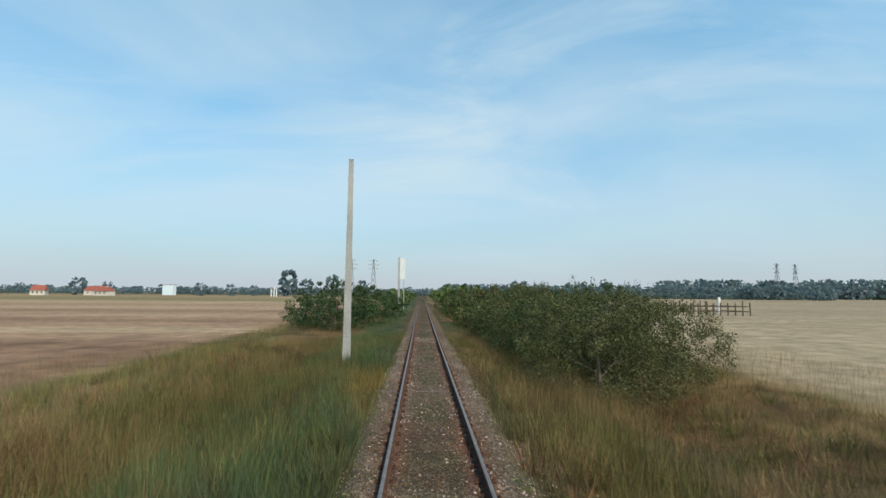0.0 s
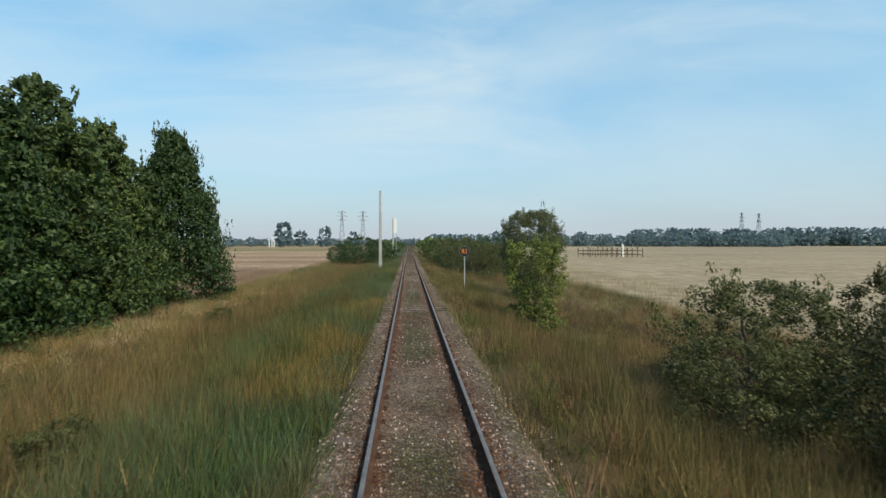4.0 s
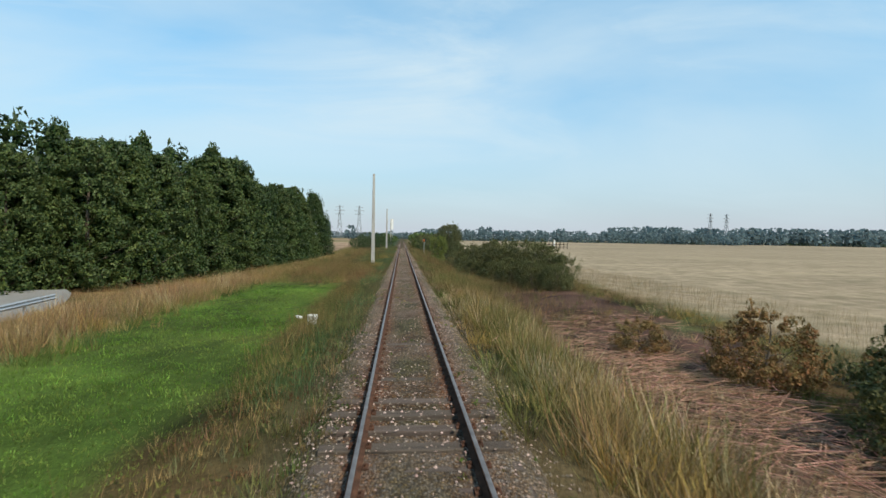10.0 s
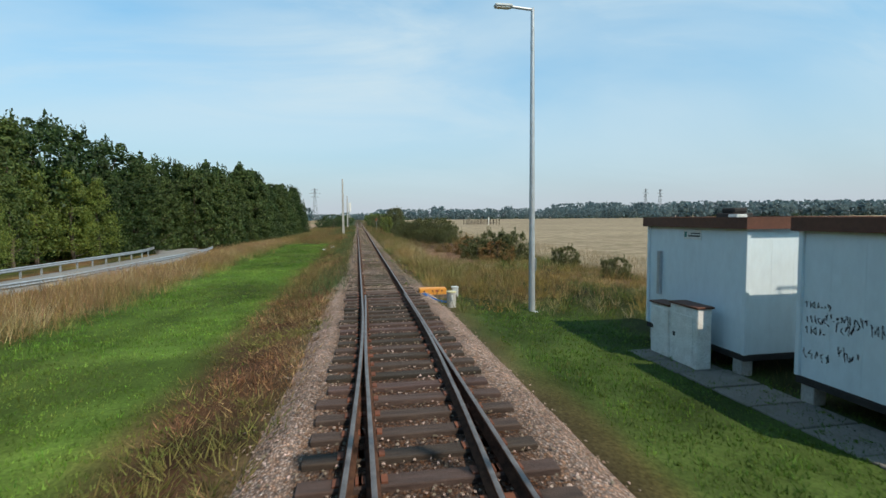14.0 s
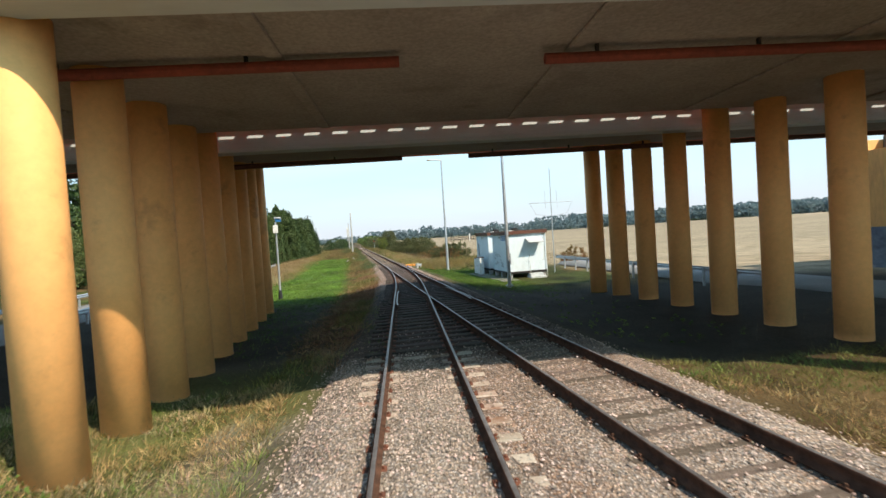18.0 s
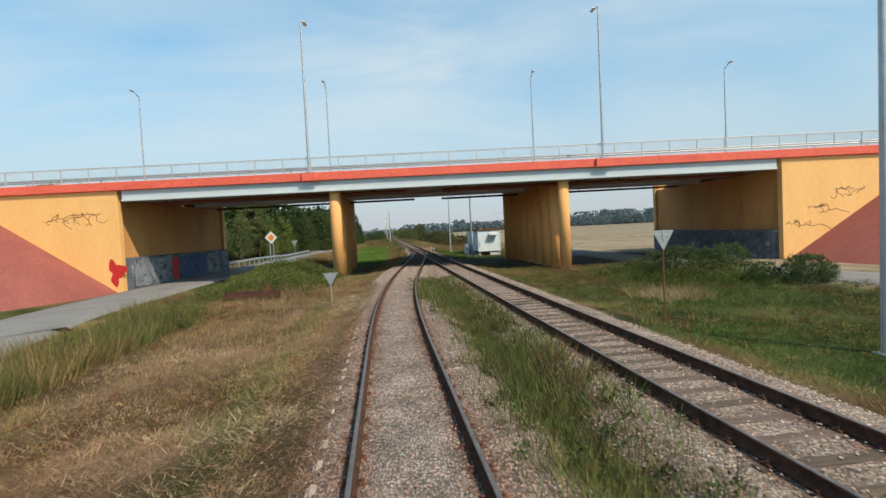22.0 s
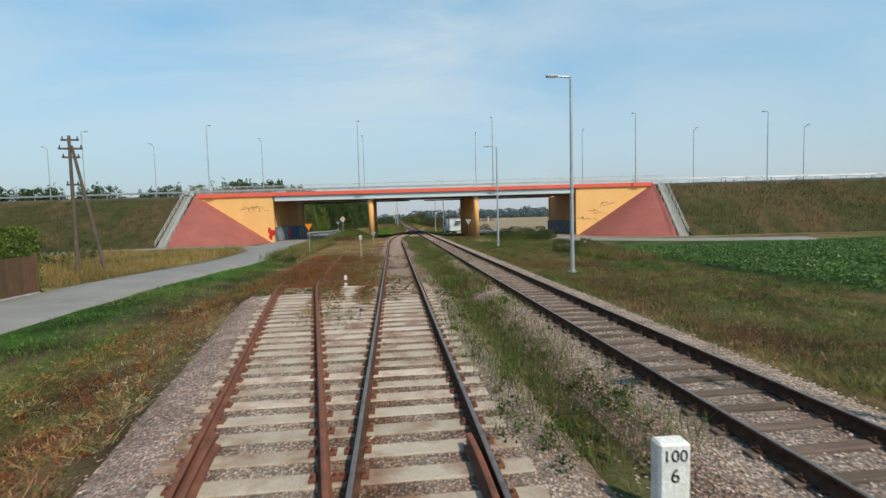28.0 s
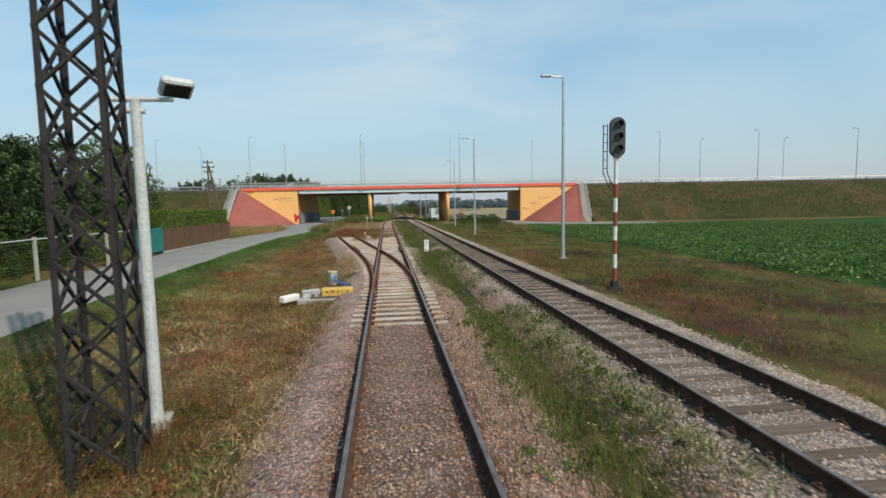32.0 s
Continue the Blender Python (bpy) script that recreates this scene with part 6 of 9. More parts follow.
# ---- the overpass ----
SKEW = math.degrees(math.atan(-0.115))
TOP = 7.25
over = thing("road_bridge", "road overpass with coral-red edge beams on ochre-orange columns", "bridge", at=(0, -89.8, 0), turn=SKEW, kind="structure")
LAMP_X = [-97, -75.5, -54, -34.0, -10.1, 11.1, 33.5, 54, 75.2, 96.4, 118]


def soft_box(name, dims, mat, parent, label="", bevel=0.02):
    return part(name, boxes(dims, bevel=bevel), mat, parent, label)


def far_edge(x):
    """Depth of the rear edge."""
    return 19.05 + 0.0 * x


def build_deck(name, profile, label):
    """A slab from its section: pairs of (depth, height), depth shifted along the bridge by far_edge where it is counted from the rear."""
    bm = bmesh.new()
    ends = []
    for x in (-24.2, 0.0, 24.2):
        ends.append([bm.verts.new((x, u if not rear else far_edge(x) + u, z)) for u, z, rear in profile])
    n = len(profile)
    for a, b in zip(ends, ends[1:]):
        for k in range(n):
            bm.faces.new((a[k], a[(k + 1) % n], b[(k + 1) % n], b[k]))
    bm.faces.new(ends[0][::-1])
    bm.faces.new(ends[-1])
    return part(name, bm, "soffit", over, label)


build_deck("deck", ((0.5, 6.02, 0), (8.3, 6.02, 0), (10.05, 6.55, 0), (10.05, 6.98, 0), (0.5, 6.98, 0)), "stained concrete deck")
build_deck("deck", ((11.15, 6.08, 0), (-4.6, 6.1, 1), (-1.7, 6.62, 1), (-0.15, 6.82, 1), (-0.15, 6.98, 1), (11.15, 6.98, 0)), "stained concrete deck")
for u in (0.12, 10.8):
    part("edge_girder", boxes((-23.8, 23.8, u, u + 0.36, 5.98, 6.66), (-23.8, 23.8, u - 0.1, u + 0.46, 5.86, 5.98), bevel=0.01), "girder", over, "pale grey girder")
for u in (-0.12, 10.64):
    part("edge_beam", boxes((-36.2, 36.2, u, u + 0.52, 6.66, TOP), bevel=0.02), "red_paint", over, "coral-red edge beam")
part("edge_beam", boxes((-36.2, 36.2, 10.07, 10.23, 6.8, TOP), bevel=0.02), "red_paint", over, "coral-red edge beam")
bm = bmesh.new()
q = [[bm.verts.new((x, far_edge(x) + u, z)) for u, z in ((-0.14, 6.8), (0.22, 6.8), (0.22, TOP), (-0.14, TOP))] for x in (-36.2, 36.2)]
for k in range(4):
    bm.faces.new((q[0][k], q[0][(k + 1) % 4], q[1][(k + 1) % 4], q[1][k]))
bm.faces.new(q[0][::-1])
bm.faces.new(q[1])
part("edge_beam", bm, "red_paint", over, "coral-red edge beam")
for x in LAMP_X:
    if abs(x) < 36:
        part("lamp_corbel", boxes((x - 0.55, x + 0.55, -0.30, 0.1, 6.63, TOP + 0.003), bevel=0.03), "red_paint", over, "coral-red block under a lamp")
for x in np.arange(-22, 23, 5.5):
    soft_box("cross_rib", (x - 0.14, x + 0.14, 0.6, 8.2, 5.96, 6.03), "soffit", over)
for x in np.arange(-23.5, 23.6, 0.95):
    soft_box("gap_beam", (x - 0.17, x + 0.17, 10.235, 10.635, 6.95, 7.12), "soffit", over, bevel=0.0)


def column_mesh():
    bm = bmesh.new()
    n, r = 28, 0.41
    for z0, z1 in ((-0.9, 6.93),):
        rod(bm, (0, 0, z0), (0, 0, z1), r, n=n)
    return bm


col_me = None
to_bridge = over.matrix_basis.inverted()
for x, y0, pitch in ((-8.4, -87.97, 2.25), (8.4, -89.95, 2.26)):
    for k in range(9):
        if col_me is None:
            ob = part("column", column_mesh(), "column_paint", over, "round ochre-orange column", smooth=False)
            col_me = ob.data
            for p in col_me.polygons:
                p.use_smooth = len(p.vertices) == 4
        else:
            ob = new("column", col_me)
            ob.parent, ob["label"] = over, "round ochre-orange column"
        ob.location = to_bridge @ Vector((x + (0.04 * k if x > 0 else 0.0), y0 + pitch * k, 0))
# drain pipes under the decks
for u, z, mat in ((2.6, 5.78, "pipe_red"), (13.6, 5.8, "roof_brown")):
    for a, b in ((-23, -3.3), (-0.6, 23)):
        p = part("drain_pipe", rods(((a, u, z), (b, u, z + 0.05), 0.10), n=12), mat, over, "dark hanging drain pipe")
        part("pipe_hanger", boxes(*[(x - 0.03, x + 0.03, u - 0.03, u + 0.03, z, 6.03) for x in np.arange(a + 1, b, 3.2)]), "dark_steel", p)

for s in (-1, 1):
    x = s * 24.4
    a, b = sorted((x, x + s * 1.2))
    far = 17.6 if s < 0 else 21.6
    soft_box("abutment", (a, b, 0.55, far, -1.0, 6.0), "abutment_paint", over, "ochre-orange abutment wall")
    a, b = sorted((x - s * 0.25, x + s * 13.2))
    soft_box("wing_wall", (a, b, 0.10, 0.6, -1.0, 6.66), "orange_paint", over, "ochre-orange wing wall")
    soft_box("wing_wall", (a, b, far - 0.3, far + 0.2, -1.0, 6.66), "orange_paint", over, "ochre-orange wing wall")
soft_box("plinth_wall", (-24.38, -23.75, 0.7, 17.2, -1.0, 1.75), "graffiti_wall", over, "low wall covered in graffiti", bevel=0.03)
soft_box("plinth_wall", (23.75, 24.38, 0.7, 21.0, -1.0, 1.45), "graffiti_wall", over, "low wall covered in graffiti", bevel=0.03)


for s, far in ((-1, 17.2), (1, 21.2)):
    a, b = sorted((s * 25.65, s * 37.5))
    part("approach_fill", boxes((a, b, 0.62, far, -0.5, 6.9)), "dirt", over)
road_deck = thing("bridge_road", "two asphalt carriageways crossing the overpass", "road", kind="structure")
road_deck.matrix_basis = over.matrix_basis
for name, dims in (("carriageway", (-110, 110, 1.2, 9.6, 6.99, 7.06)), ("carriageway", (-110, 110, 11.9, 17.0, 6.99, 7.06)), ("kerb", (-36, 36, 0.45, 1.18, 6.985, 7.2)), ("kerb", (-36, 36, 9.62, 10.04, 6.985, 7.2))):
    part(name, boxes(dims), "asphalt" if name == "carriageway" else "concrete", road_deck)


def spray_field(name, mat, u0, u1, z0, z1, seed, label):
    """A ragged sprayed field on the left plinth wall."""
    r = random.Random(seed)
    bm = bmesh.new()
    n = 14
    lo = [bm.verts.new((-23.744, u0 + (u1 - u0) * i / n + r.uniform(-0.05, 0.05), z0 + r.uniform(0, 0.12))) for i in range(n + 1)]
    hi = [bm.verts.new((-23.744, u0 + (u1 - u0) * i / n + r.uniform(-0.08, 0.08), z1 - abs(r.gauss(0, 0.10)))) for i in range(n + 1)]
    for i in range(n):
        bm.faces.new((lo[i], lo[i + 1], hi[i + 1], hi[i]))
    return part(name, bm, mat, over, label)


spray_field("graffiti", "spray_grey", 1.0, 6.0, -0.5, 1.68, 1, "grey sprayed lettering shapes")
spray_field("graffiti", "graffiti_red", 6.05, 7.2, -0.45, 1.55, 2, "red sprayed field")
spray_field("graffiti", "spray_blue", 7.25, 12.2, -0.4, 1.66, 3, "blue sprayed lettering shapes")
spray_field("graffiti", "spray_grey", 12.3, 16.9, -0.4, 1.6, 4, "grey sprayed lettering shapes")


def blot(name, mat, centre, radius, seed, label, squash=1.0):
    """A lobed blot of paint on the face of the wing wall."""
    r = random.Random(seed)
    bm = bmesh.new()
    ring = []
    for i in range(36):
        a = 2 * math.pi * i / 36
        q = radius * (0.72 + 0.26 * math.sin(3 * a + 1) + 0.1 * math.sin(7 * a) + r.uniform(-0.03, 0.03))
        ring.append(bm.verts.new((centre[0] + q * math.cos(a), 0.092, centre[1] + q * squash * math.sin(a))))
    bm.faces.new(ring)
    return part(name, bm, mat, over, label)


blot("graffiti", "graffiti_red", (-24.55, 0.75), 0.75, 5, "bright red sprayed figure", 1.5)


def wall_scrawl(x0, z0, count, run, fall, low, high, seed):
    r = random.Random(seed)
    bm = bmesh.new()
    for k in range(count):
        x, z = x0 + k * run, z0 + k * fall
        a = r.uniform(1.0, 2.0)
        for _ in range(14):
            a += r.uniform(-1.2, 1.2)
            d = r.uniform(0.12, 0.26)
            q = (x + d * math.cos(a), z + d * math.sin(a))
            nx, nz = -math.sin(a) * 0.022, math.cos(a) * 0.022
            bm.faces.new([bm.verts.new((p, 0.093, w)) for p, w in ((x - nx, z - nz), (q[0] - nx, q[1] - nz), (q[0] + nx, q[1] + nz), (x + nx, z + nz))])
            x, z = q
            z = min(max(z, low), high)
    part("spray_scrawl", bm, "spray_brown", over, "brown sprayed scrawl on the wing wall")


wall_scrawl(-28.6, 4.55, 7, 0.42, -0.06, 3.9, 5.0, 12)
wall_scrawl(26.8, 2.55, 3, 0.32, 0.05, 2.15, 3.0, 31)
wall_scrawl(25.2, 1.5, 3, 0.4, 0.1, 1.2, 1.9, 32)
wall_scrawl(28.6, 3.5, 3, 0.5, 0.16, 3.2, 4.2, 34)


def build_cone(s, rear=None):
    """Red-coated quarter cone between wing wall and embankment."""
    n, m = 22, 14
    v, f = [], []
    for j in range(m + 1):
        r = j / m
        for i in range(n + 1):
            t = math.pi / 2 * i / n
            px = -36.4 + r * (12.1 * math.cos(t) + 1.5 * math.sin(t))
            u = 0.12 - r * 12.6 * math.sin(t) - 0.25 * (1 - r) * math.sin(t)
            v.append((-s * px if s > 0 else px, u if rear is None else rear - u, 7.0 - 7.9 * r))
    for j in range(m):
        for i in range(n):
            a = j * (n + 1) + i
            f.append((a, a + 1, a + n + 2, a + n + 1))
    f = np.array(f)
    ob = big_mesh("paved_slope", v, f if (s < 0) == (rear is None) else f[:, ::-1], "slope_paint", smooth=True)
    ob.matrix_basis = over.matrix_basis
    return tagged(ob, "brick-red coated slope beside the bridge abutment", "slope", kind="structure")


build_cone(-1)
build_cone(1)


def build_embankment(s):
    xs = np.concatenate([np.linspace(36.4, 60, 26), np.linspace(62, 420, 60)])
    us = np.concatenate([np.linspace(-14.5, 0.0, 16), [0.6, 11, 22], np.linspace(22.6, 37, 14)])
    gx, gu = np.meshgrid(xs, us, indexing="ij")
    crest = 7.0 - 5.5 * step(gx, 110, 400)
    z = np.where(gu < 0, crest - (-gu / 12.75) * (crest + 0.9), np.where(gu > 22.6, crest - ((gu - 22.6) / 13) * (crest + 0.9), crest))
    z = z + 0.25 * (fbm(gx * s, gu, 6) - 0.5) * ((gu < -0.4) & (gu > -12) | (gu > 23)) * step(gx, 36, 38)
    v = np.stack([gx * s, gu, z], -1).reshape(-1, 3)
    nx, nu = gx.shape
    i = (np.arange(nx - 1)[:, None] * nu + np.arange(nu - 1)[None, :]).ravel()
    f = np.stack([i, i + nu, i + nu + 1, i + 1], -1)
    n1, n2 = fbm(gx * s, gu, 9).ravel(), fbm(gx * s + 40, gu, 3).ravel()
    t = np.array([[0.095, 0.075, 0.038]]) + (np.array([[0.062, 0.066, 0.026]]) - np.array([[0.095, 0.075, 0.038]])) * step(n1, 0.4, 0.6)[:, None]
    t = t + (np.array([[0.14, 0.085, 0.045]]) - t) * (step(n2, 0.55, 0.7) * 0.6)[:, None]
    top = ((gu >= 0) & (gu <= 22.6)).ravel()[:, None]
    t = np.where(top, np.array([[0.12, 0.115, 0.1]]), t)
    ob = big_mesh("embankment", v, f if s > 0 else f[:, ::-1], "ground", tint=t, smooth=True)
    ob.matrix_basis = over.matrix_basis
    tagged(ob, "grassy road embankment running up to the bridge", "embankment", kind="structure")
    # uneven growth on the slope facing the line
    c = 26000
    x, u = rng.uniform(37, 110, c), rng.uniform(-13, 0.2, c)
    h = rng.uniform(0.2, 0.7, c) * (0.4 + fbm(x * s, u, 4))
    zz = 7.0 - (-np.minimum(u, 0) / 12.75) * 7.9 - 0.1
    tt = np.array([[0.10, 0.085, 0.04]]) * rng.uniform(0.5, 1.5, (c, 1))
    v, f, tc = blades(x * s, u, zz, h, np.full(c, 0.06), rng.uniform(0.1, 0.5, c), tt)
    g = big_mesh("embankment_grass", v, f, "grass", tint=tc)
    g.matrix_basis = over.matrix_basis
    tagged(g, "rough dull grass on the embankment slope", "grass", kind="stuff")


build_embankment(-1)
build_embankment(1)


def bridge_railing(u, label):
    rg = thing("bridge_railing", label, "railing", kind="structure")
    rg.matrix_basis = over.matrix_basis @ Matrix.Translation((0, u, TOP))
    panel = bmesh.new()
    for x in np.arange(0.12, 1.95, 0.14):
        box(panel, x - 0.008, x + 0.008, -0.008, 0.008, 0.12, 1.0)
    box(panel, 0, 2, -0.015, 0.015, 0.08, 0.12)
    box(panel, 0, 2, -0.015, 0.015, 0.98, 1.02)
    first = part("railing_panel", panel, "pale_steel", rg)
    first.location = (-38, 0, 0)
    post = part("railing_post", boxes((-0.03, 0.03, -0.03, 0.03, 0, 1.06)), "pale_steel", rg)
    post.location = (-38, 0, 0)
    for i in range(1, 38):
        for src, nm in ((first, "railing_panel"), (post, "railing_post")):
            ob = new(nm, src.data)
            ob.parent, ob.location = rg, (-38 + 2 * i, 0, 0)
    part("handrail", rods(((-38, 0, 1.08), (38, 0, 1.08), 0.032)), "pale_steel", rg)


bridge_railing(0.05, "pale grey steel railing along the near edge of the bridge")
bridge_railing(19.1, "pale grey steel railing along the far edge of the bridge")


def guard_rail_line(name, label, pts, parent_m, height=0.62, pitch=2.0, mat="galv"):
    """Steel crash barrier: a folded beam on posts, along straight pieces."""
    g = thing(name, label, "guardrail", kind="structure")
    g.matrix_basis = parent_m
    pr = [(0, 0.16), (0.05, 0.1), (0.0, 0.03), (0.05, -0.04), (0.0, -0.11), (-0.01, -0.1), (0.03, -0.04), (-0.02, 0.03), (0.03, 0.1), (-0.01, 0.15)]
    for (a, b) in zip(pts[:-1], pts[1:]):
        a, b = Vector(a), Vector(b)
        d = (b - a)
        side = Vector((d.y, -d.x, 0)).normalized()
        bm = bmesh.new()
        ra = [bm.verts.new(a + side * p + Vector((0, 0, height + q))) for p, q in pr]
        rb = [bm.verts.new(b + side * p + Vector((0, 0, height + q))) for p, q in pr]
        k = len(pr)
        for i in range(k):
            bm.faces.new((ra[i], ra[(i + 1) % k], rb[(i + 1) % k], rb[i]))
        part("beam", bm, mat, g)
        n = max(1, int(d.length / pitch))
        for i in range(n):
            p = a + d * (i / n) - side * 0.06
            part("post", boxes((p.x - 0.05, p.x + 0.05, p.y - 0.05, p.y + 0.05, p.z - 0.3, p.z + height + 0.1)), mat, g)
    return g


for u in (1.9, 17.4):
    guard_rail_line("guardrail", "galvanised crash barrier beside the carriageway on the overpass", [(-150, u, 7.0), (-80, u, 7.0), (-36, u, TOP - 0.1), (36, u, TOP - 0.1), (80, u, 7.0), (150, u, 6.8)], over.matrix_basis, pitch=4.0)


def slope_stairs(s):
    st = thing("slope_stairs", "narrow service stairs with pale railings on the embankment slope", "stairs", kind="structure")
    st.matrix_basis = over.matrix_basis @ Matrix.Translation((s * 37.4, 0, 0))
    n = 36
    for i in range(n):
        r = i / n
        u, z = -0.2 - 12.4 * r, 7.0 - 7.7 * r
        soft_box("stair_step", (-0.55 + s * 0.18 * u, 0.55 + s * 0.18 * u, u - 0.36, u, z - 0.3, z - 0.02), "concrete", st, bevel=0.0)
    for x in (-0.7, 0.7):
        part("handrail", rods(((x, 0, 8.0), (x - s * 2.3, -12.6, 0.25), 0.035), ((x, 0, 7.55), (x - s * 2.3, -12.6, -0.2), 0.025)), "pale_steel", st, "pale railing")
        for i in range(8):
            r = i / 7
            part("railing_post", rods(((x - s * 2.3 * r, -12.6 * r, 6.8 - 7.75 * r), (x - s * 2.3 * r, -12.6 * r, 8.0 - 7.75 * r), 0.03)), "pale_steel", st)


slope_stairs(-1)
slope_stairs(1)


def street_lamp(name, label, at, height, arm, head_turn, mat="galv", r0=0.10, group="", tilt=0.0):
    lamp = thing(name, label, "street lamp", at=at, group=group, turn=head_turn)
    pole = part("pole", rods(((0, 0, -0.3), (0, 0, height), r0, r0 * 0.55), n=12), mat, lamp, smooth=False)
    part("base_flange", boxes((-0.2, 0.2, -0.2, 0.2, -0.05, 0.04), bevel=0.01), mat, lamp)
    part("arm", rods(((0, 0, height - 0.06), (0, arm, height + tilt), r0 * 0.4), n=8), mat, lamp)
    bm = boxes((-0.13, 0.13, arm - 0.1, arm + 0.55, height + tilt - 0.05, height + tilt + 0.07), bevel=0.04)
    head = part("lamp_head", bm, "pale_steel", lamp, "flat lamp head")
    part("lens", boxes((-0.10, 0.10, arm + 0.0, arm + 0.5, height + tilt - 0.065, height + tilt - 0.045)), "white_paint", head)
    return lamp


near_lamp = street_lamp("street_lamp", "tall galvanised road lamp on the overpass", (0, 0, 0), 10.75, 0.9, 0, group="overpass lamps", tilt=0.25)
far_lamp = street_lamp("street_lamp", "tall galvanised road lamp on the rear side of the overpass", (0, 0, 0), 10.8, 0.9, 180, group="overpass lamps", tilt=0.25)
for i, x in enumerate(LAMP_X):
    m = over.matrix_basis @ pose(x, -0.12, TOP if abs(x) < 36 else 6.9, 0, 0, 0)
    if i == 0:
        near_lamp.matrix_basis = m
    else:
        copy_thing(near_lamp, m)
for i, x in enumerate((-91.0, -70.5, -50.0, -29.4, -10.1, 11.1, 31.2, 52.0, 72.5, 93.0)):
    m = pose(x, -73.6 - 0.115 * x, TOP if abs(x) < 36 else 6.9, 0, 0, 180 + SKEW)
    if i == 0:
        far_lamp.matrix_basis = m
    else:
        copy_thing(far_lamp, m)

# ---- roads ----


def road_strip(name, label, line, y0, y1, half, lift=0.0):
    ys = np.linspace(y0, y1, int(abs(y1 - y0) / 2) + 2)
    xs = line(ys)
    dx = np.gradient(xs, ys)
    nrm = np.sqrt(1 + dx * dx)
    offs = np.array([-half - 0.25, -half, -half * 0.5, 0, half * 0.5, half, half + 0.25])
    zo = np.array([-0.25, 0, 0.03, 0.045, 0.03, 0, -0.25])
    v = np.stack([xs[:, None] + offs / nrm[:, None], ys[:, None] - offs * dx[:, None] / nrm[:, None], -0.57 + zo[None] + lift + road_rise(ys)[:, None] * (xs[:, None] < 0) + 0 * xs[:, None]], -1).reshape(-1, 3)
    k, n = len(offs), len(ys)
    i = (np.arange(n - 1)[:, None] * k + np.arange(k - 1)[None]).ravel()
    f = np.stack([i, i + 1, i + k + 1, i + k], -1)
    return tagged(big_mesh(name, v, f, "asphalt", smooth=True), label, "road", kind="structure")


road_strip("road", "narrow pale asphalt road beside the railway", road_x, -228, -2.5, 2.1)
east_x = lambda y: np.interp(np.asarray(y, float), [-119, -116, -113, -110, -107, -104, -100, -95, -70, -50, -30, 0], [40, 31, 25, 21.4, 19.2, 17.9, 17.1, 16.8, 16.8, 17.6, 25, 48])
road_strip("road", "narrow asphalt side road under the overpass", east_x, -119, -52, 1.9, lift=-0.03)
branch_y = lambda x: np.interp(np.asarray(x, float), [-60, -44, -36, -30, -26, -23, -20], [-104.5, -101.6, -99.4, -98.6, -99.6, -102.0, -105.6])


def side_branch():
    """The narrow road that leaves the local road and passes the foot of the slope."""
    xs = np.linspace(-60, -19.6, 40)
    ys = branch_y(xs)
    dy = np.gradient(ys, xs)
    k = np.sqrt(1 + dy * dy)
    wide = 1.5 + 1.1 * step(xs, -24.5, -20)
    rows = []
    for o, z in ((-1.12, -0.25), (-1, 0.0), (-0.5, 0.02), (0, 0.03), (0.5, 0.02), (1, 0.0), (1.12, -0.25)):
        rows.append(np.stack([xs - o * wide * dy / k, ys + o * wide / k, -0.55 + z + 0 * xs], -1))
    v = np.stack(rows, 1).reshape(-1, 3)
    i = (np.arange(39)[:, None] * 7 + np.arange(6)[None]).ravel()
    tagged(big_mesh("road", v, np.stack([i, i + 7, i + 8, i + 1], -1), "asphalt", smooth=True), "narrow asphalt branch road below the red slope", "road", kind="structure")


side_branch()
ID = Matrix.Identity(4)
guard_rail_line("guardrail", "galvanised crash barrier beside the road", [(float(road_x(y)) + 3.0, y, -0.66 + 1.3 * float(road_rise(y))) for y in (-70, -55, -44, -36, -28, -20, -13, -8.5)], ID)
guard_rail_line("guardrail", "galvanised crash barrier beside the road", [(float(road_x(y)) - 2.9, y, -0.66 + 1.3 * float(road_rise(y))) for y in (-70, -55, -44, -36, -28, -20, -13, -7.5)], ID)
guard_rail_line("guardrail", "galvanised crash barrier beside the road", [(float(east_x(y)) - 3.2, y, -0.62) for y in (-78, -65, -54)], ID)

# ---- poles and lamps ----


def concrete_pole(at, height, label, lean=0.0):
    p = thing("utility_pole", label, "utility pole", at=at, group="concrete poles beside the line", turn=rng.uniform(0, 20))
    bm = bmesh.new()
    n = 14
    for i in range(n):
        z0, z1 = -0.5 + (height + 0.5) * i / n, -0.5 + (height + 0.5) * (i + 1) / n
        a, b = 0.225 - 0.09 * i / n, 0.225 - 0.09 * (i + 1) / n
        r0 = [bm.verts.new((sx * a * 0.8, sy * a, z0)) for sx, sy in ((-1, -1), (1, -1), (1, 1), (-1, 1))] if i == 0 else r1
        r1 = [bm.verts.new((sx * b * 0.8, sy * b, z1)) for sx, sy in ((-1, -1), (1, -1), (1, 1), (-1, 1))]
        for k in range(4):
            bm.faces.new((r0[k], r0[(k + 1) % 4], r1[(k + 1) % 4], r1[k]))
    bm.faces.new(r1)
    shaft = part("shaft", bm, "concrete", p)
    part("pole_cap", boxes((-0.115, 0.115, -0.14, 0.14, height, height + 0.05), bevel=0.01), "concrete", p)
    for z in (height - 2.1, height - 0.9):
        part("bolt", rods(((-0.12, 0, z), (0.12, 0, z), 0.015), n=6), "dark_steel", p)
    return p


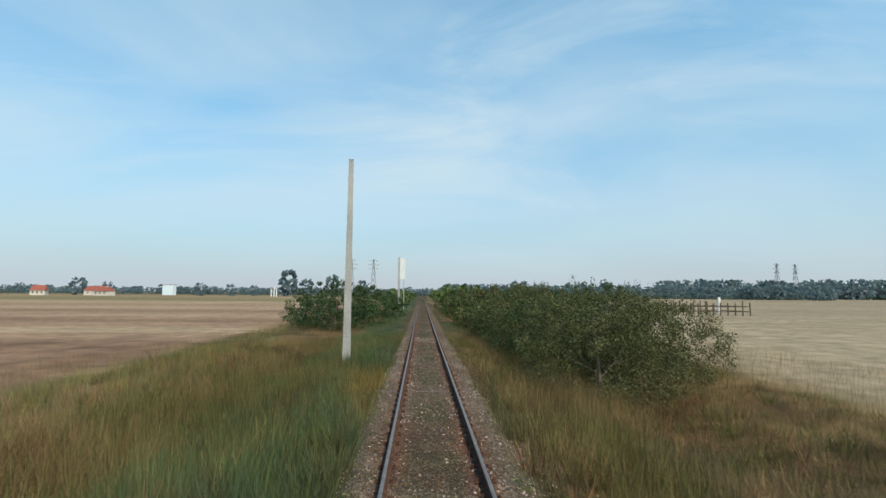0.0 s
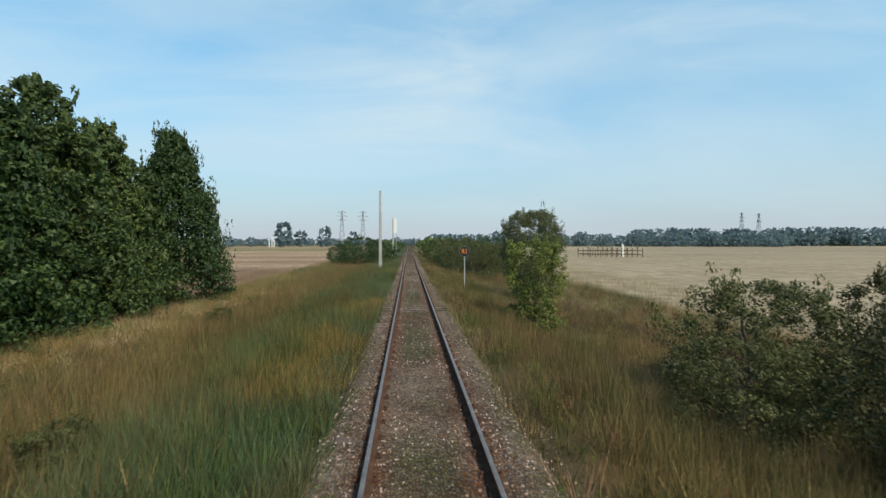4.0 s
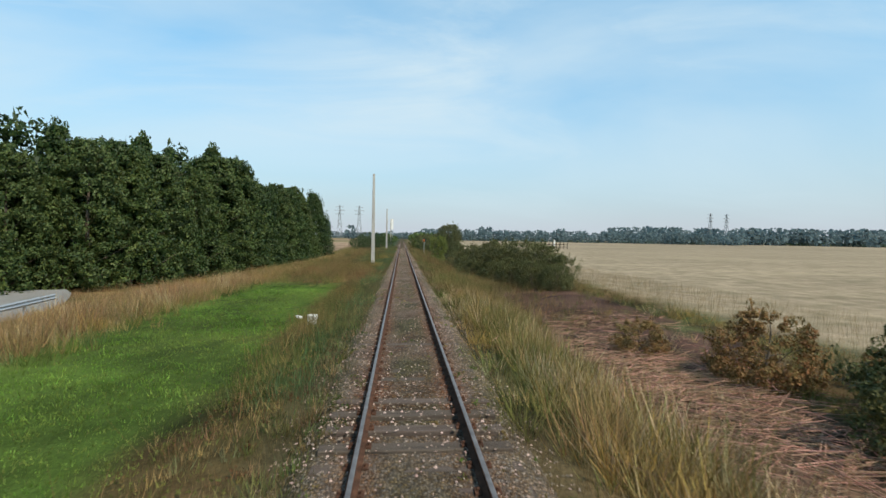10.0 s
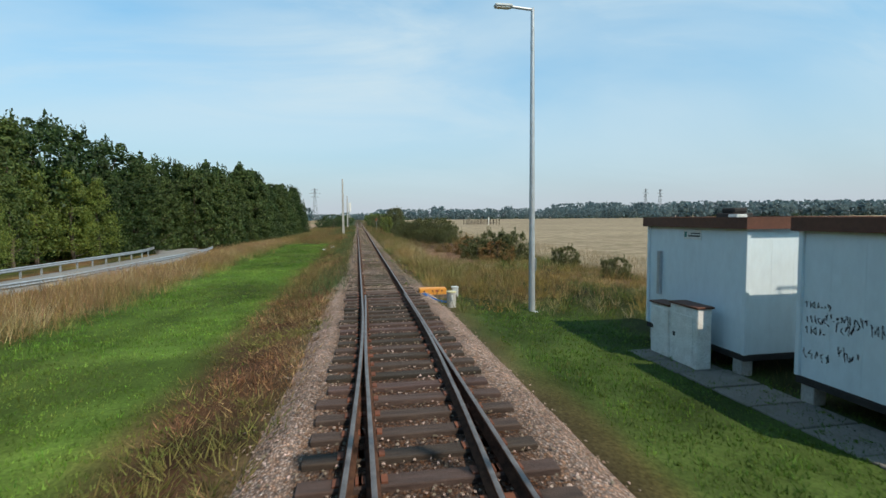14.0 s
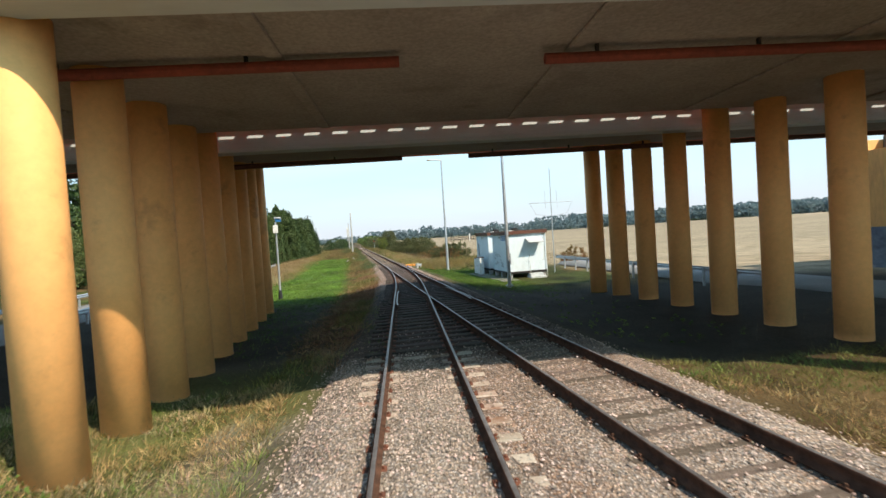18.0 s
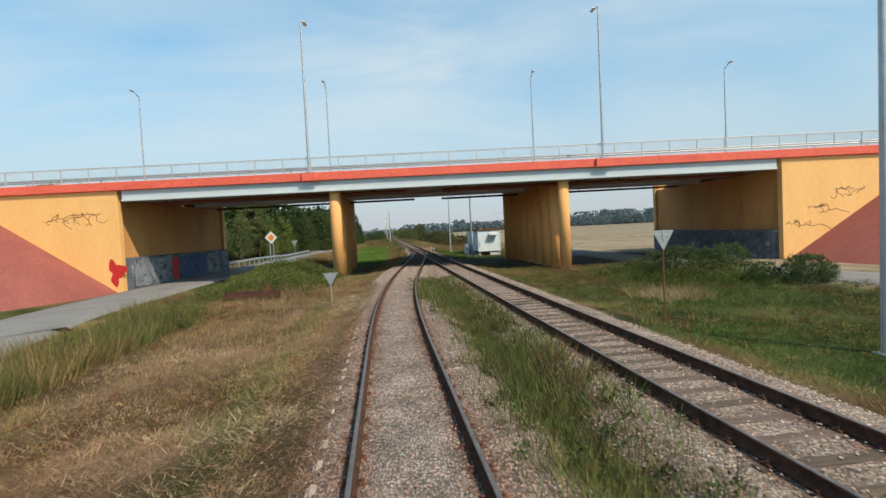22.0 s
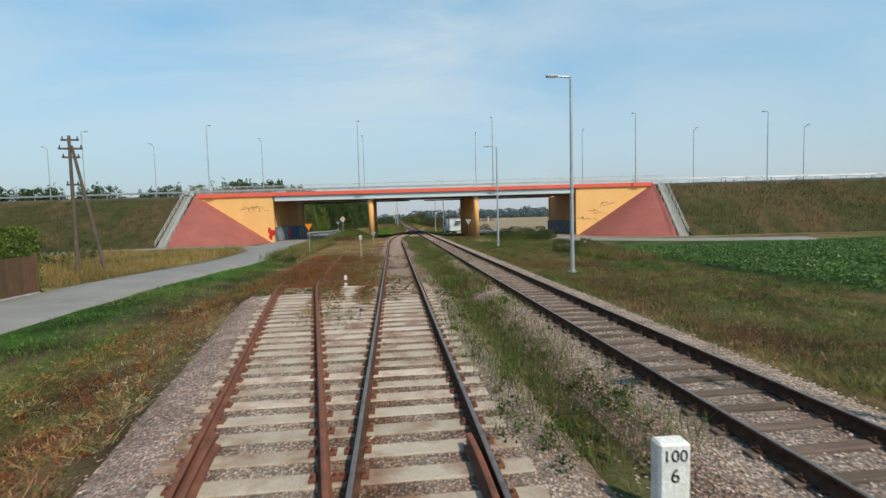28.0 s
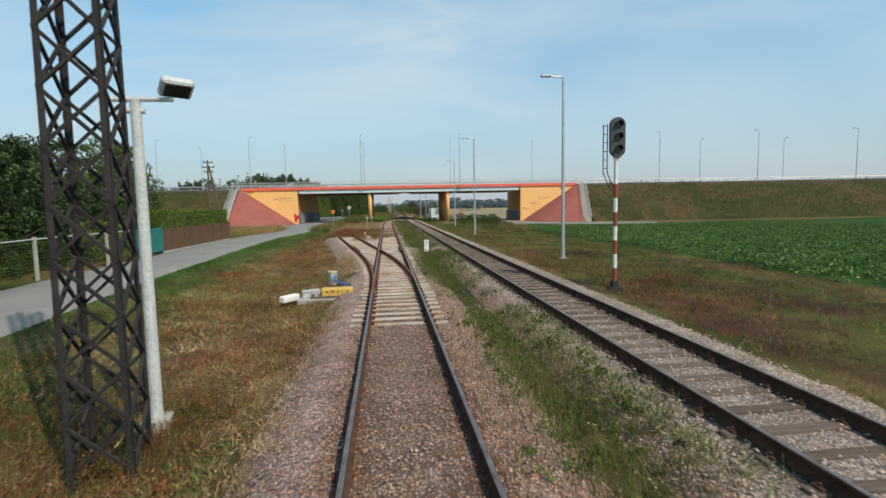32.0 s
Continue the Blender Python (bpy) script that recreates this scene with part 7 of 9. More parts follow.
concrete_pole((-3.5, 76.3, -0.4), 9.05, "bare tapered concrete pole standing in verge grass")
concrete_pole((-3.10, 17.25, -0.4), 9.25, "bare tapered concrete pole standing in verge grass")
concrete_pole((-3.9, 135.5, -0.5), 9.0, "bare tapered concrete pole standing in verge grass")


def mast_board():
    b = thing("mast_board", "tall white board on two steel posts beside the line", "sign", at=(-3.7, 142, -0.5))
    for x in (-0.4, 0.4):
        part("post", rods(((x, 0, -0.3), (x, 0, 9.1), 0.06)), "galv", b)
    part("board", boxes((-0.55, 0.55, -0.12, -0.07, 5.6, 9.3), bevel=0.02), "white_paint", b, "white board")


mast_board()
yard = street_lamp("street_lamp", "galvanised yard lamp with a flat head beside the tracks", (5.42, -48.2, -0.9), 10.9, 0.85, 90, r0=0.12, group="yard lamps")
for at in ((5.5, -66.8, -0.75), (6.45, -115.2, -0.75), (5.1, -141.2, -0.65), (5.75, -167.8, -0.65)):
    copy_thing(yard, pose(*at, 0, 0, 90))
part("number_plate", boxes((-0.1, 0.1, -0.125, -0.119, 1.55, 2.0)), "white_paint", yard, "white plate")


def flood_mast(at, height, label, turn):
    m = thing("floodlight_mast", label, "lamp", at=at, turn=turn)
    part("pole", rods(((0, 0, -0.2), (0, 0, height), 0.09, 0.07), n=12), "pale_steel", m)
    part("foot", boxes((-0.2, 0.2, -0.17, 0.17, -0.25, 0.04), bevel=0.03), "concrete", m)
    part("bracket", rods(((-0.45, 0, height), (0.5, 0, height + 0.03), 0.035), ((-0.12, 0, height - 0.15), (0.12, 0, height - 0.15), 0.04)), "pale_steel", m)
    h = part("lamp_head", boxes((-0.22, 0.22, -0.07, 0.07, -0.16, 0.16), bevel=0.03), "pale_steel", m, "grey floodlight head")
    h.matrix_basis = pose(0.55, 0, height + 0.2, 55, 0, 30)
    g = part("lens", boxes((-0.17, 0.17, -0.078, -0.07, -0.11, 0.11)), "glass_dark", h)
    return m


flood_mast((-8.55, -189.2, -0.5), 4.75, "pale floodlight post on a concrete foot beside the lattice mast", 8)


def camera_mast():
    m = thing("equipment_mast", "slim grey mast with a small white box and a tilted lamp", "mast", at=(-8.5, -63.4, -0.62))
    part("pole", rods(((0, 0, -0.2), (0, 0, 4.75), 0.055), n=10), "galv", m)
    part("foot", rods(((0, 0, -0.1), (0, 0, 0.45), 0.14, 0.1), n=10), "black_paint", m)
    part("box", boxes((-0.14, 0.14, -0.2, -0.05, 4.05, 4.55), bevel=0.01), "white_paint", m)
    part("blue_plate", boxes((0.02, 0.36, -0.06, -0.03, 4.75, 4.95)), "blue_paint", m)
    h = part("lamp_head", boxes((-0.2, 0.2, -0.05, 0.05, -0.12, 0.12), bevel=0.02), "pale_steel", m)
    h.matrix_basis = pose(0.15, 0, 4.95, 50, 0, -20)


camera_mast()


def lattice_mast(at, height, half0, half1, label):
    """Riveted steel mast of four angles with crossed flats."""
    t = thing("lattice_mast", label, "mast", at=at, turn=9)
    legs = [(-1, -1), (1, -1), (1, 1), (-1, 1)]
    w = lambda z: half0 + (half1 - half0) * z / height
    for sx, sy in legs:
        bm = bmesh.new()
        for (dx, dy) in ((0.07, 0.012), (0.012, 0.07)):
            a, b = half0, half1
            p = [(sx * a, sy * a), (sx * (a - dx), sy * a), (sx * (a - dx), sy * (a - dy)), (sx * a, sy * (a - dy))]
            q = [(sx * b, sy * b), (sx * (b - dx), sy * b), (sx * (b - dx), sy * (b - dy)), (sx * b, sy * (b - dy))]
            va = [bm.verts.new((*c, -0.3)) for c in p]
            vb = [bm.verts.new((*c, height)) for c in q]
            for k in range(4):
                bm.faces.new((va[k], va[(k + 1) % 4], vb[(k + 1) % 4], vb[k]))
        part("leg_angle", bm, "dark_steel", t)
    n = int(height / 0.62)
    for k in range(4):
        (ax, ay), (bx, by) = legs[k], legs[(k + 1) % 4]
        for i in range(n):
            z0, z1 = i * height / n, (i + 1) * height / n
            a0, a1 = w(z0) - 0.01, w(z1) - 0.01
            for p, q in (((ax * a0, ay * a0, z0), (bx * a1, by * a1, z1)), ((bx * a0, by * a0, z0), (ax * a1, ay * a1, z1))):
                part("cross_flat", rods((p, q, 0.027), n=4), "dark_steel", t)
    part("footing", boxes((-half0 - 0.15, half0 + 0.15, -half0 - 0.15, half0 + 0.15, -0.6, -0.24), bevel=0.04), "concrete", t)
    return t


lattice_mast((-8.52, -190.5, -0.5), 13.0, 0.36, 0.29, "dark riveted steel lattice mast beside the loop track")


def wood_a_pole():
    p = thing("utility_pole", "old A-shaped wooden utility pole with crossarms", "utility pole", at=(-27.2, -131, -0.6), turn=5)
    part("leg", rods(((-0.1, 0, -0.3), (-0.05, 0, 9.6), 0.15, 0.1)), "bark", p)
    part("leg", rods(((1.7, 0, -0.3), (0.08, 0, 8.9), 0.14, 0.1)), "bark", p)
    for z, w in ((9.3, 0.55), (8.7, 0.75), (8.1, 0.55), (6.2, 0.4)):
        part("crossarm", boxes((-w, w, -0.06, 0.06, z - 0.06, z + 0.06)), "wood_old", p)
        for x in (-w + 0.08, w - 0.08):
            part("insulator", rods(((x, 0, z + 0.06), (x, 0, z + 0.25), 0.05, 0.035)), "black_paint", p)


wood_a_pole()

# ---- signal and signs ----


def light_signal():
    s = thing("railway_signal", "three-lamp railway signal on a red and white banded mast", "railway signal", at=(3.2, -180.0, -0.45))
    z, bands = 0.25, 9
    part("foot", boxes((-0.22, 0.22, -0.2, 0.2, -0.15, 0.06), (-0.12, 0.12, -0.12, 0.12, 0.0, 0.3), bevel=0.02), "dark_steel", s)
    h = 4.55 / bands
    for i in range(bands):
        part("mast_band", rods(((0, 0, z + i * h), (0, 0, z + (i + 1) * h), 0.07), n=14), "red_band" if i % 2 == 0 and i < 8 else "white_paint", s, "red band" if i % 2 == 0 and i < 8 else "white band")
    bm = bmesh.new()
    n = 20
    ring_f, ring_b = [], []
    for i in range(n * 2):
        a = math.pi * i / n
        x, zz = 0.27 * math.cos(a), 0.27 * math.sin(a)
        zz += 0.42 if i <= n else -0.42
        ring_f.append(bm.verts.new((x, -0.16, 5.42 + zz)))
        ring_b.append(bm.verts.new((x, 0.0, 5.42 + zz)))
    m = len(ring_f)
    for i in range(m):
        bm.faces.new((ring_f[i], ring_f[(i + 1) % m], ring_b[(i + 1) % m], ring_b[i]))
    bm.faces.new(ring_f)
    bm.faces.new(list(reversed(ring_b)))
    head = part("signal_head", bm, "signal_grey", s, "rounded dark signal plate")
    for zz in (5.0, 5.42, 5.84):
        hood = bmesh.new()
        vs = []
        for i in range(13):
            a = math.radians(-15 + 210 * i / 12)
            vs.append((hood.verts.new((0.13 * math.cos(a), -0.16, zz + 0.13 * math.sin(a))), hood.verts.new((0.125 * math.cos(a), -0.42 + 0.12 * abs(math.cos(a)), zz + 0.125 * math.sin(a)))))
        for a, b in zip(vs[:-1], vs[1:]):
            hood.faces.new((a[0], b[0], b[1], a[1]))
        part("lamp_hood", hood, "black_paint", head)
        part("lens", rods(((0, -0.165, zz), (0, -0.175, zz), 0.115), n=18), "glass_dark", head)
    part("number_plate", boxes((-0.15, 0.15, -0.09, -0.08, 4.62, 4.86)), "white_paint", s, "white plate")
    for x in (-0.16, -0.31):
        part("ladder_rail", rods(((x - 0.1, 0.15, 4.2), (x - 0.1, 0.15, 5.9), 0.018), ((x - 0.1, 0.15, 4.2), (x + 0.12, 0.15, 3.7), 0.018), ((x + 0.12, 0.15, 3.7), (x + 0.24, 0.1, 3.5), 0.018), n=6), "dark_steel", s)
    for zz in np.arange(4.35, 5.9, 0.3):
        part("ladder_rung", rods(((-0.41, 0.15, zz), (-0.26, 0.15, zz), 0.012), n=6), "dark_steel", s)


M["red_band"] = material("faded red mast paint", (0.30, 0.05, 0.035), (0.22, 0.045, 0.035), scale=4, rough=0.6, fine=25)
M["signal_grey"] = material("dark grey signal plate", (0.05, 0.055, 0.06), (0.04, 0.042, 0.046), scale=3, rough=0.5, fine=20)
M["sign_back"] = material("bare aluminium sign back", (0.42, 0.43, 0.44), (0.34, 0.35, 0.36), scale=3, rough=0.5, metal=0.5, fine=20)
light_signal()


def lettering(text, size, at, rot, mat, parent, name="lettering", extrude=0.002):
    cu = bpy.data.curves.new(name, "FONT")
    cu.body, cu.size, cu.extrude, cu.align_x, cu.align_y = text, size, extrude, "CENTER", "CENTER"
    tmp = bpy.data.objects.new(name, cu)
    scene.collection.objects.link(tmp)
    dg = bpy.context.evaluated_depsgraph_get()
    me = bpy.data.meshes.new_from_object(tmp.evaluated_get(dg))
    bpy.data.objects.remove(tmp)
    me.materials.clear()
    ob = link(name, me, mat, parent)
    ob.matrix_basis = pose(*at, *rot)
    return ob


def round_sign():
    s = thing("railway_sign", "round black sign with orange letters on a pale post", "railway sign", at=(3.75, 53.95, -0.5), turn=-4)
    part("post", rods(((0, 0.03, -0.3), (0, 0.03, 2.85), 0.03), n=10), "pale_steel", s)
    d = part("disc", rods(((0, 0.02, 2.55), (0, 0.0, 2.55), 0.36), n=36), "black_paint", s, "black disc")
    part("rim", rods(((0, 0.025, 2.55), (0, 0.012, 2.55), 0.375), n=36), "sign_back", s)
    t = lettering("R1", 0.42, (0, -0.004, 2.55), (90, 0, 0), "orange_reflect", d)
    t.scale = (0.95, 1.15, 1)


round_sign()


def triangle_sign(at, label, wide, z_top, front, post, back=True, turn=0.0, rim=None):
    """A downward-pointing triangular sign; back: seen from behind."""
    s = thing("road_sign", label, "road sign", at=at, turn=turn)
    part("post", rods(((0, 0.05, -0.3), (0, 0.05, z_top + 0.02), 0.028), n=10), post, s)
    bm = bmesh.new()
    h = wide * 0.866

    def plate(bm, w, y0, y1):
        hh = w * 0.866
        c = z_top - h * 0.36
        pts = []
        for cx, cz in ((-w / 2, c + hh * 0.36), (w / 2, c + hh * 0.36), (0, c - hh * 0.64)):
            for k in range(4):
                a = math.atan2(cz - c, cx) + (k - 1.5) * 0.42
                pts.append((cx * 0.9 + 0.05 * w * math.cos(a), c + (cz - c) * 0.9 + 0.05 * w * math.sin(a)))
        pts.sort(key=lambda p: math.atan2(p[1] - c, p[0]))
        a = [bm.verts.new((x, y0, z)) for x, z in pts]
        b = [bm.verts.new((x, y1, z)) for x, z in pts]
        bm.faces.new(a)
        bm.faces.new(list(reversed(b)))
        for i in range(len(a)):
            bm.faces.new((a[i], a[(i + 1) % len(a)], b[(i + 1) % len(b)], b[i]))

    plate(bm, wide, 0.0, 0.012)
    pl = part("plate", bm, rim or front, s)
    if rim:
        bm = bmesh.new()
        plate(bm, wide * 0.88, -0.004, 0.002)
        part("face", bm, front, s)
    if back:
        part("brace", boxes((-wide * 0.36, wide * 0.36, -0.02, 0.0, z_top - 0.16, z_top - 0.13), (-0.03, 0.03, -0.025, 0.05, z_top - 0.3, z_top)), "galv", s)
    return s


triangle_sign((-7.62, -101.3, -0.5), "bare metal back of a low triangular sign", 0.68, 1.36, "sign_back", "galv")
triangle_sign((3.95, -110.3, -0.6), "bare metal back of a triangular sign on a rusty post", 0.72, 2.88, "sign_back", "rail_rust")
triangle_sign((-13.08, -119.6, -0.5), "orange give-way sign with a red edge on a grey post", 0.81, 2.84, "orange_reflect", "galv", back=False, rim="red_band", turn=-12)
triangle_sign((19.4, -53.0, -0.7), "bare metal back of a triangular sign by the side road", 0.8, 1.9, "sign_back", "galv")
triangle_sign((-17.3, -55, -0.6), "bare metal back of a triangular sign by the crash barrier", 0.8, 2.8, "sign_back", "galv")


def diamond_sign():
    s = thing("road_sign", "yellow and white diamond priority sign on two posts", "road sign", at=(-12.8, -89.6, -0.4), turn=-10)
    for x in (-0.12, 0.12):
        part("post", rods(((x, 0.05, -0.3), (x, 0.05, 3.2), 0.025), n=8), "galv", s)
    for nm, r, y, m in (("plate", 0.44, 0.0, "white_paint"), ("face", 0.25, -0.006, "orange_reflect")):
        bm = bmesh.new()
        c = 3.12
        a = [bm.verts.new((x, y, c + z)) for x, z in ((0, -r), (r, 0), (0, r), (-r, 0))]
        b = [bm.verts.new((v.co.x, y + 0.012, v.co.z)) for v in a]
        bm.faces.new(a)
        bm.faces.new(list(reversed(b)))
        for i in range(4):
            bm.faces.new((a[i], a[(i + 1) % 4], b[(i + 1) % 4], b[i]))
        part(nm, bm, m, s)


diamond_sign()


def shunting_board():
    s = thing("railway_sign", "black square board with a barred white disc on a thin post", "railway sign", at=(-7.66, -127.35, -0.435))
    part("post", rods(((0, 0.03, -0.3), (0, 0.03, 1.42), 0.026), n=8), "pale_steel", s)
    b = part("board", boxes((-0.175, 0.175, 0.0, 0.02, 1.42, 1.77), bevel=0.006), "black_paint", s)
    part("disc", rods(((0, 0.0, 1.595), (0, -0.006, 1.595), 0.157), n=28), "white_paint", b)
    part("bar", boxes((-0.157, 0.157, -0.012, -0.006, 1.565, 1.625)), "black_paint", b)


shunting_board()


def marker_stone(at, top, bottom, label, h):
    s = thing("distance_marker", label, "distance marker", at=at, turn=-3)
    b = part("stone", boxes((-0.16, 0.16, -0.1, 0.1, -0.3, h), bevel=0.025), "white_paint", s, "white-painted concrete stone")
    lettering(top, 0.17, (0, -0.103, h - 0.13), (90, 0, 0), "black_paint", b)
    if bottom:
        lettering(bottom, 0.2, (0, -0.103, h - 0.33), (90, 0, 0), "black_paint", b)
    else:
        part("writing_bar", boxes((-0.06, 0.06, -0.106, -0.1, h - 0.36, h - 0.3)), "black_paint", b)


marker_stone((-3.35, -15.2, -0.62), "100", "", "white kilometre stone with black figures in verge grass", 0.44)
marker_stone((-2.33, -163.7, -0.42), "100", "6", "white kilometre stone with black figures between the tracks", 0.81)

for at in ((-7.2, -145.7, -0.5),):
    st = thing("marker_post", "short whitewashed marker post in the weeds", "marker post", at=at)
    part("post", boxes((-0.06, 0.06, -0.05, 0.05, -0.2, 0.62), bevel=0.01), "white_paint", st)
    part("band", boxes((-0.063, 0.063, -0.053, 0.053, 0.30, 0.42)), "red_band", st)

# ---- the huts ----


def scribble(bm, cx, cz, w, h, strokes, x, thick=0.016):
    """A row of angular sprayed strokes on a wall in the y-z plane at that x."""
    r = random.Random(int(cx * 100 + cz * 7))
    pitch = 2 * w / strokes
    for k in range(strokes):
        pts = [(cx + w - (k + r.uniform(0.0, 0.9)) * pitch, cz + h * r.uniform(-1, 1)) for _ in range(r.randint(4, 5))]
        for (px, pz), (qx, qz) in zip(pts, pts[1:]):
            d = math.hypot(qx - px, qz - pz) + 1e-6
            nx, nz = -(qz - pz) / d * thick / 2, (qx - px) / d * thick / 2
            bm.faces.new([bm.verts.new((x, p, q)) for p, q in ((px - nx, pz - nz), (qx - nx, qz - nz), (qx + nx, qz + nz), (px + nx, pz + nz))])


def hut(y0, y1, label, door, sign, marks):
    x0, x1, z0, z1 = 7.45, 10.4, -0.45, 2.36
    h = thing("equipment_hut", label, "hut", at=(x0, y1, -0.95))
    o = Vector((x0, y1, -0.95))
    L, W, B, T = y1 - y0, x1 - x0, z0 + 0.95, z1 + 0.95
    n = 6
    for i in range(n):
        a, b = -L * i / n, -L * (i + 1) / n
        part("wall_panel", boxes((0, 0.06, b + 0.0015, a - 0.0015, B, T)), "white_panel", h)
        part("wall_panel", boxes((W - 0.06, W, b + 0.0015, a - 0.0015, B, T)), "white_panel", h)
    for i in range(5):
        a, b = 0.062 + (W - 0.124) * i / 5, 0.062 + (W - 0.124) * (i + 1) / 5
        for y in ((-L, -L + 0.06), (-0.06, 0)):
            part("wall_panel", boxes((a + 0.0015, b - 0.0015, *y, B, T)), "white_panel", h)
    part("roof", boxes((-0.12, W + 0.12, -L - 0.12, 0.12, T, T + 0.05)), "concrete", h)
    part("roof_trim", boxes((-0.14, -0.09, -L - 0.14, 0.14, T - 0.04, T + 0.22), (W + 0.09, W + 0.14, -L - 0.14, 0.14, T - 0.04, T + 0.22), (-0.085, W + 0.085, -L - 0.14, -L - 0.09, T - 0.04, T + 0.22), (-0.085, W + 0.085, 0.09, 0.14, T - 0.04, T + 0.22)), "roof_brown", h, "red-brown roof trim")
    part("floor_frame", boxes((-0.03, W + 0.03, -L - 0.03, 0.03, B - 0.14, B - 0.005), bevel=0.01), "dark_steel", h)
    for fx in (0.15, W - 0.15):
        for fy in (-0.2, -L / 2, -L + 0.2):
            part("support_block", boxes((fx - 0.14, fx + 0.14, fy - 0.14, fy + 0.14, -0.15, B - 0.145), bevel=0.015), "concrete", h)
    for sx, sy in ((0, -L), (0, 0), (W, -L), (W, 0)):
        part("corner_post", boxes((sx - 0.05, sx + 0.05, sy - 0.05, sy + 0.05, B, T), bevel=0.01), "white_panel", h)
    if door:
        d = part("door", boxes((1.55, 2.45, -L - 0.03, -L - 0.002, B + 0.03, B + 2.05), bevel=0.01), "white_panel", h, "white steel door")
        part("handle", rods(((1.66, -L - 0.06, B + 1.02), (1.66, -L - 0.06, B + 1.16), 0.014), n=6), "dark_steel", d)
        bm = bmesh.new()
        vs = [bm.verts.new(p) for p in ((1.4, -L, B + 2.45), (2.6, -L, B + 2.45), (2.6, -L - 0.75, B + 2.15), (1.4, -L - 0.75, B + 2.15), (1.4, -L, B + 2.40), (2.6, -L, B + 2.40), (2.6, -L - 0.75, B + 2.10), (1.4, -L - 0.75, B + 2.10))]
        for q in ((0, 1, 2, 3), (7, 6, 5, 4), (0, 3, 7, 4), (1, 5, 6, 2), (3, 2, 6, 7)):
            bm.faces.new([vs[i] for i in q])
        part("door_canopy", bm, "pale_steel", h)
        steps = part("entrance_step", boxes((1.4, 2.6, -L - 0.9, -L - 0.05, -0.05, 0.12), (1.5, 2.5, -L - 0.5, -L - 0.05, 0.12, 0.32), bevel=0.01), "pale_steel", h)
    if door:
        part("handrail", rods(((1.35, -L - 0.9, 0.0), (1.35, -L - 0.9, 1.25), 0.02), ((1.35, -L - 0.9, 1.25), (1.35, -L - 0.05, 1.25), 0.02), ((2.65, -L - 0.9, 0.0), (2.65, -L - 0.9, 1.25), 0.02), ((2.65, -L - 0.9, 1.25), (2.65, -L - 0.05, 1.25), 0.02), n=6), "pale_steel", h, "pale steel handrail")
    if marks:
        for k in range(5):
            part("writing_bar", boxes((0.12, 0.2, -L - 0.012, -L - 0.002, 1.1 + k * 0.16, 1.21 + k * 0.16)), "graffiti", h)
    if sign:
        b = part("name_board", boxes((-0.03, -0.004, -L + 0.12, -L + 1.5, T - 0.47, T - 0.1)), "blue_paint", h, "blue name board")
        lettering("P.ODG.Chr", 0.27, (-0.033, -L + 0.81, T - 0.29), (90, 0, -90), "white_paint", b)
    b = part("small_plate", boxes((-0.02, -0.004, -L * 0.60, -L * 0.42, T - 0.34, T - 0.10)), "white_paint", h, "small white plate")
    part("emblem", boxes((-0.026, -0.0205, -L * 0.455, -L * 0.43, T - 0.29, T - 0.15)), "gate_green", b, "green emblem")
    part("writing_bar", boxes((-0.024, -0.02, -L * 0.59, -L * 0.47, T - 0.27, T - 0.23), (-0.024, -0.02, -L * 0.59, -L * 0.5, T - 0.20, T - 0.17)), "signal_grey", b)
    if marks:
        for cy, cz, w, hh, k in ((-L * 0.10, 1.95, 0.27, 0.07, 7), (-L * 0.10, 1.68, 0.26, 0.08, 6), (-L * 0.09, 1.47, 0.22, 0.08, 5), (-L * 0.10, 1.02, 0.28, 0.13, 5), (-L * 0.26, 1.62, 0.22, 0.12, 5), (-L * 0.27, 1.2, 0.2, 0.14, 4), (-L * 0.5, 1.4, 0.22, 0.12, 5), (-L * 0.3, 1.8, 0.2, 0.1, 6), (-L * 0.42, 1.72, 0.24, 0.12, 5), (-L * 0.58, 1.16, 0.3, 0.2, 9), (-L * 0.6, 0.95, 0.26, 0.12, 7), (-L * 0.2, 1.78, 0.2, 0.07, 6)):
            bm = bmesh.new()
            scribble(bm, cy, B + cz - 0.55, w, hh, k, -0.006)
            part("spray_mark", bm, "graffiti", h, "dark spray-paint scribble")
    part("roof_fan", boxes((0.9, 1.5, -L * 0.5 - 0.3, -L * 0.5 + 0.3, T + 0.05, T + 0.32), (1.0, 1.4, -L * 0.5 - 0.22, -L * 0.5 + 0.22, T + 0.32, T + 0.45), bevel=0.03), "dark_steel", h, "dark roof ventilator")
    part("roof_vent", boxes((0.5, 0.8, -L * 0.75, -L * 0.75 + 0.3, T + 0.05, T + 0.28), bevel=0.02), "pale_steel", h)
    if not door:
        part("meter_box", boxes((-0.1, 0, -0.62, -0.5, B + 0.9, B + 2.1), bevel=0.01), "galv", h)


hut(-56.0, -52.4, "white panel equipment hut with brown roof trim on blocks", False, False, False)
hut(-60.95, -57.35, "white panel hut with blue name board and spray-paint scribbles", True, True, True)


path = thing("slab_path", "path of grey concrete slabs before the huts", "path", at=(6.45, -52.0, -0.98), kind="structure")
for i in range(2, 11):
    ob = part("slab", boxes((-0.62, 0.62, -0.48, 0.48, -0.1, 0.035), bevel=0.015), "path_slab", path)
    ob.location = (0.25 + 0.035 * i, -i * 1.0, 0.025 + rng.normal(0, 0.008))


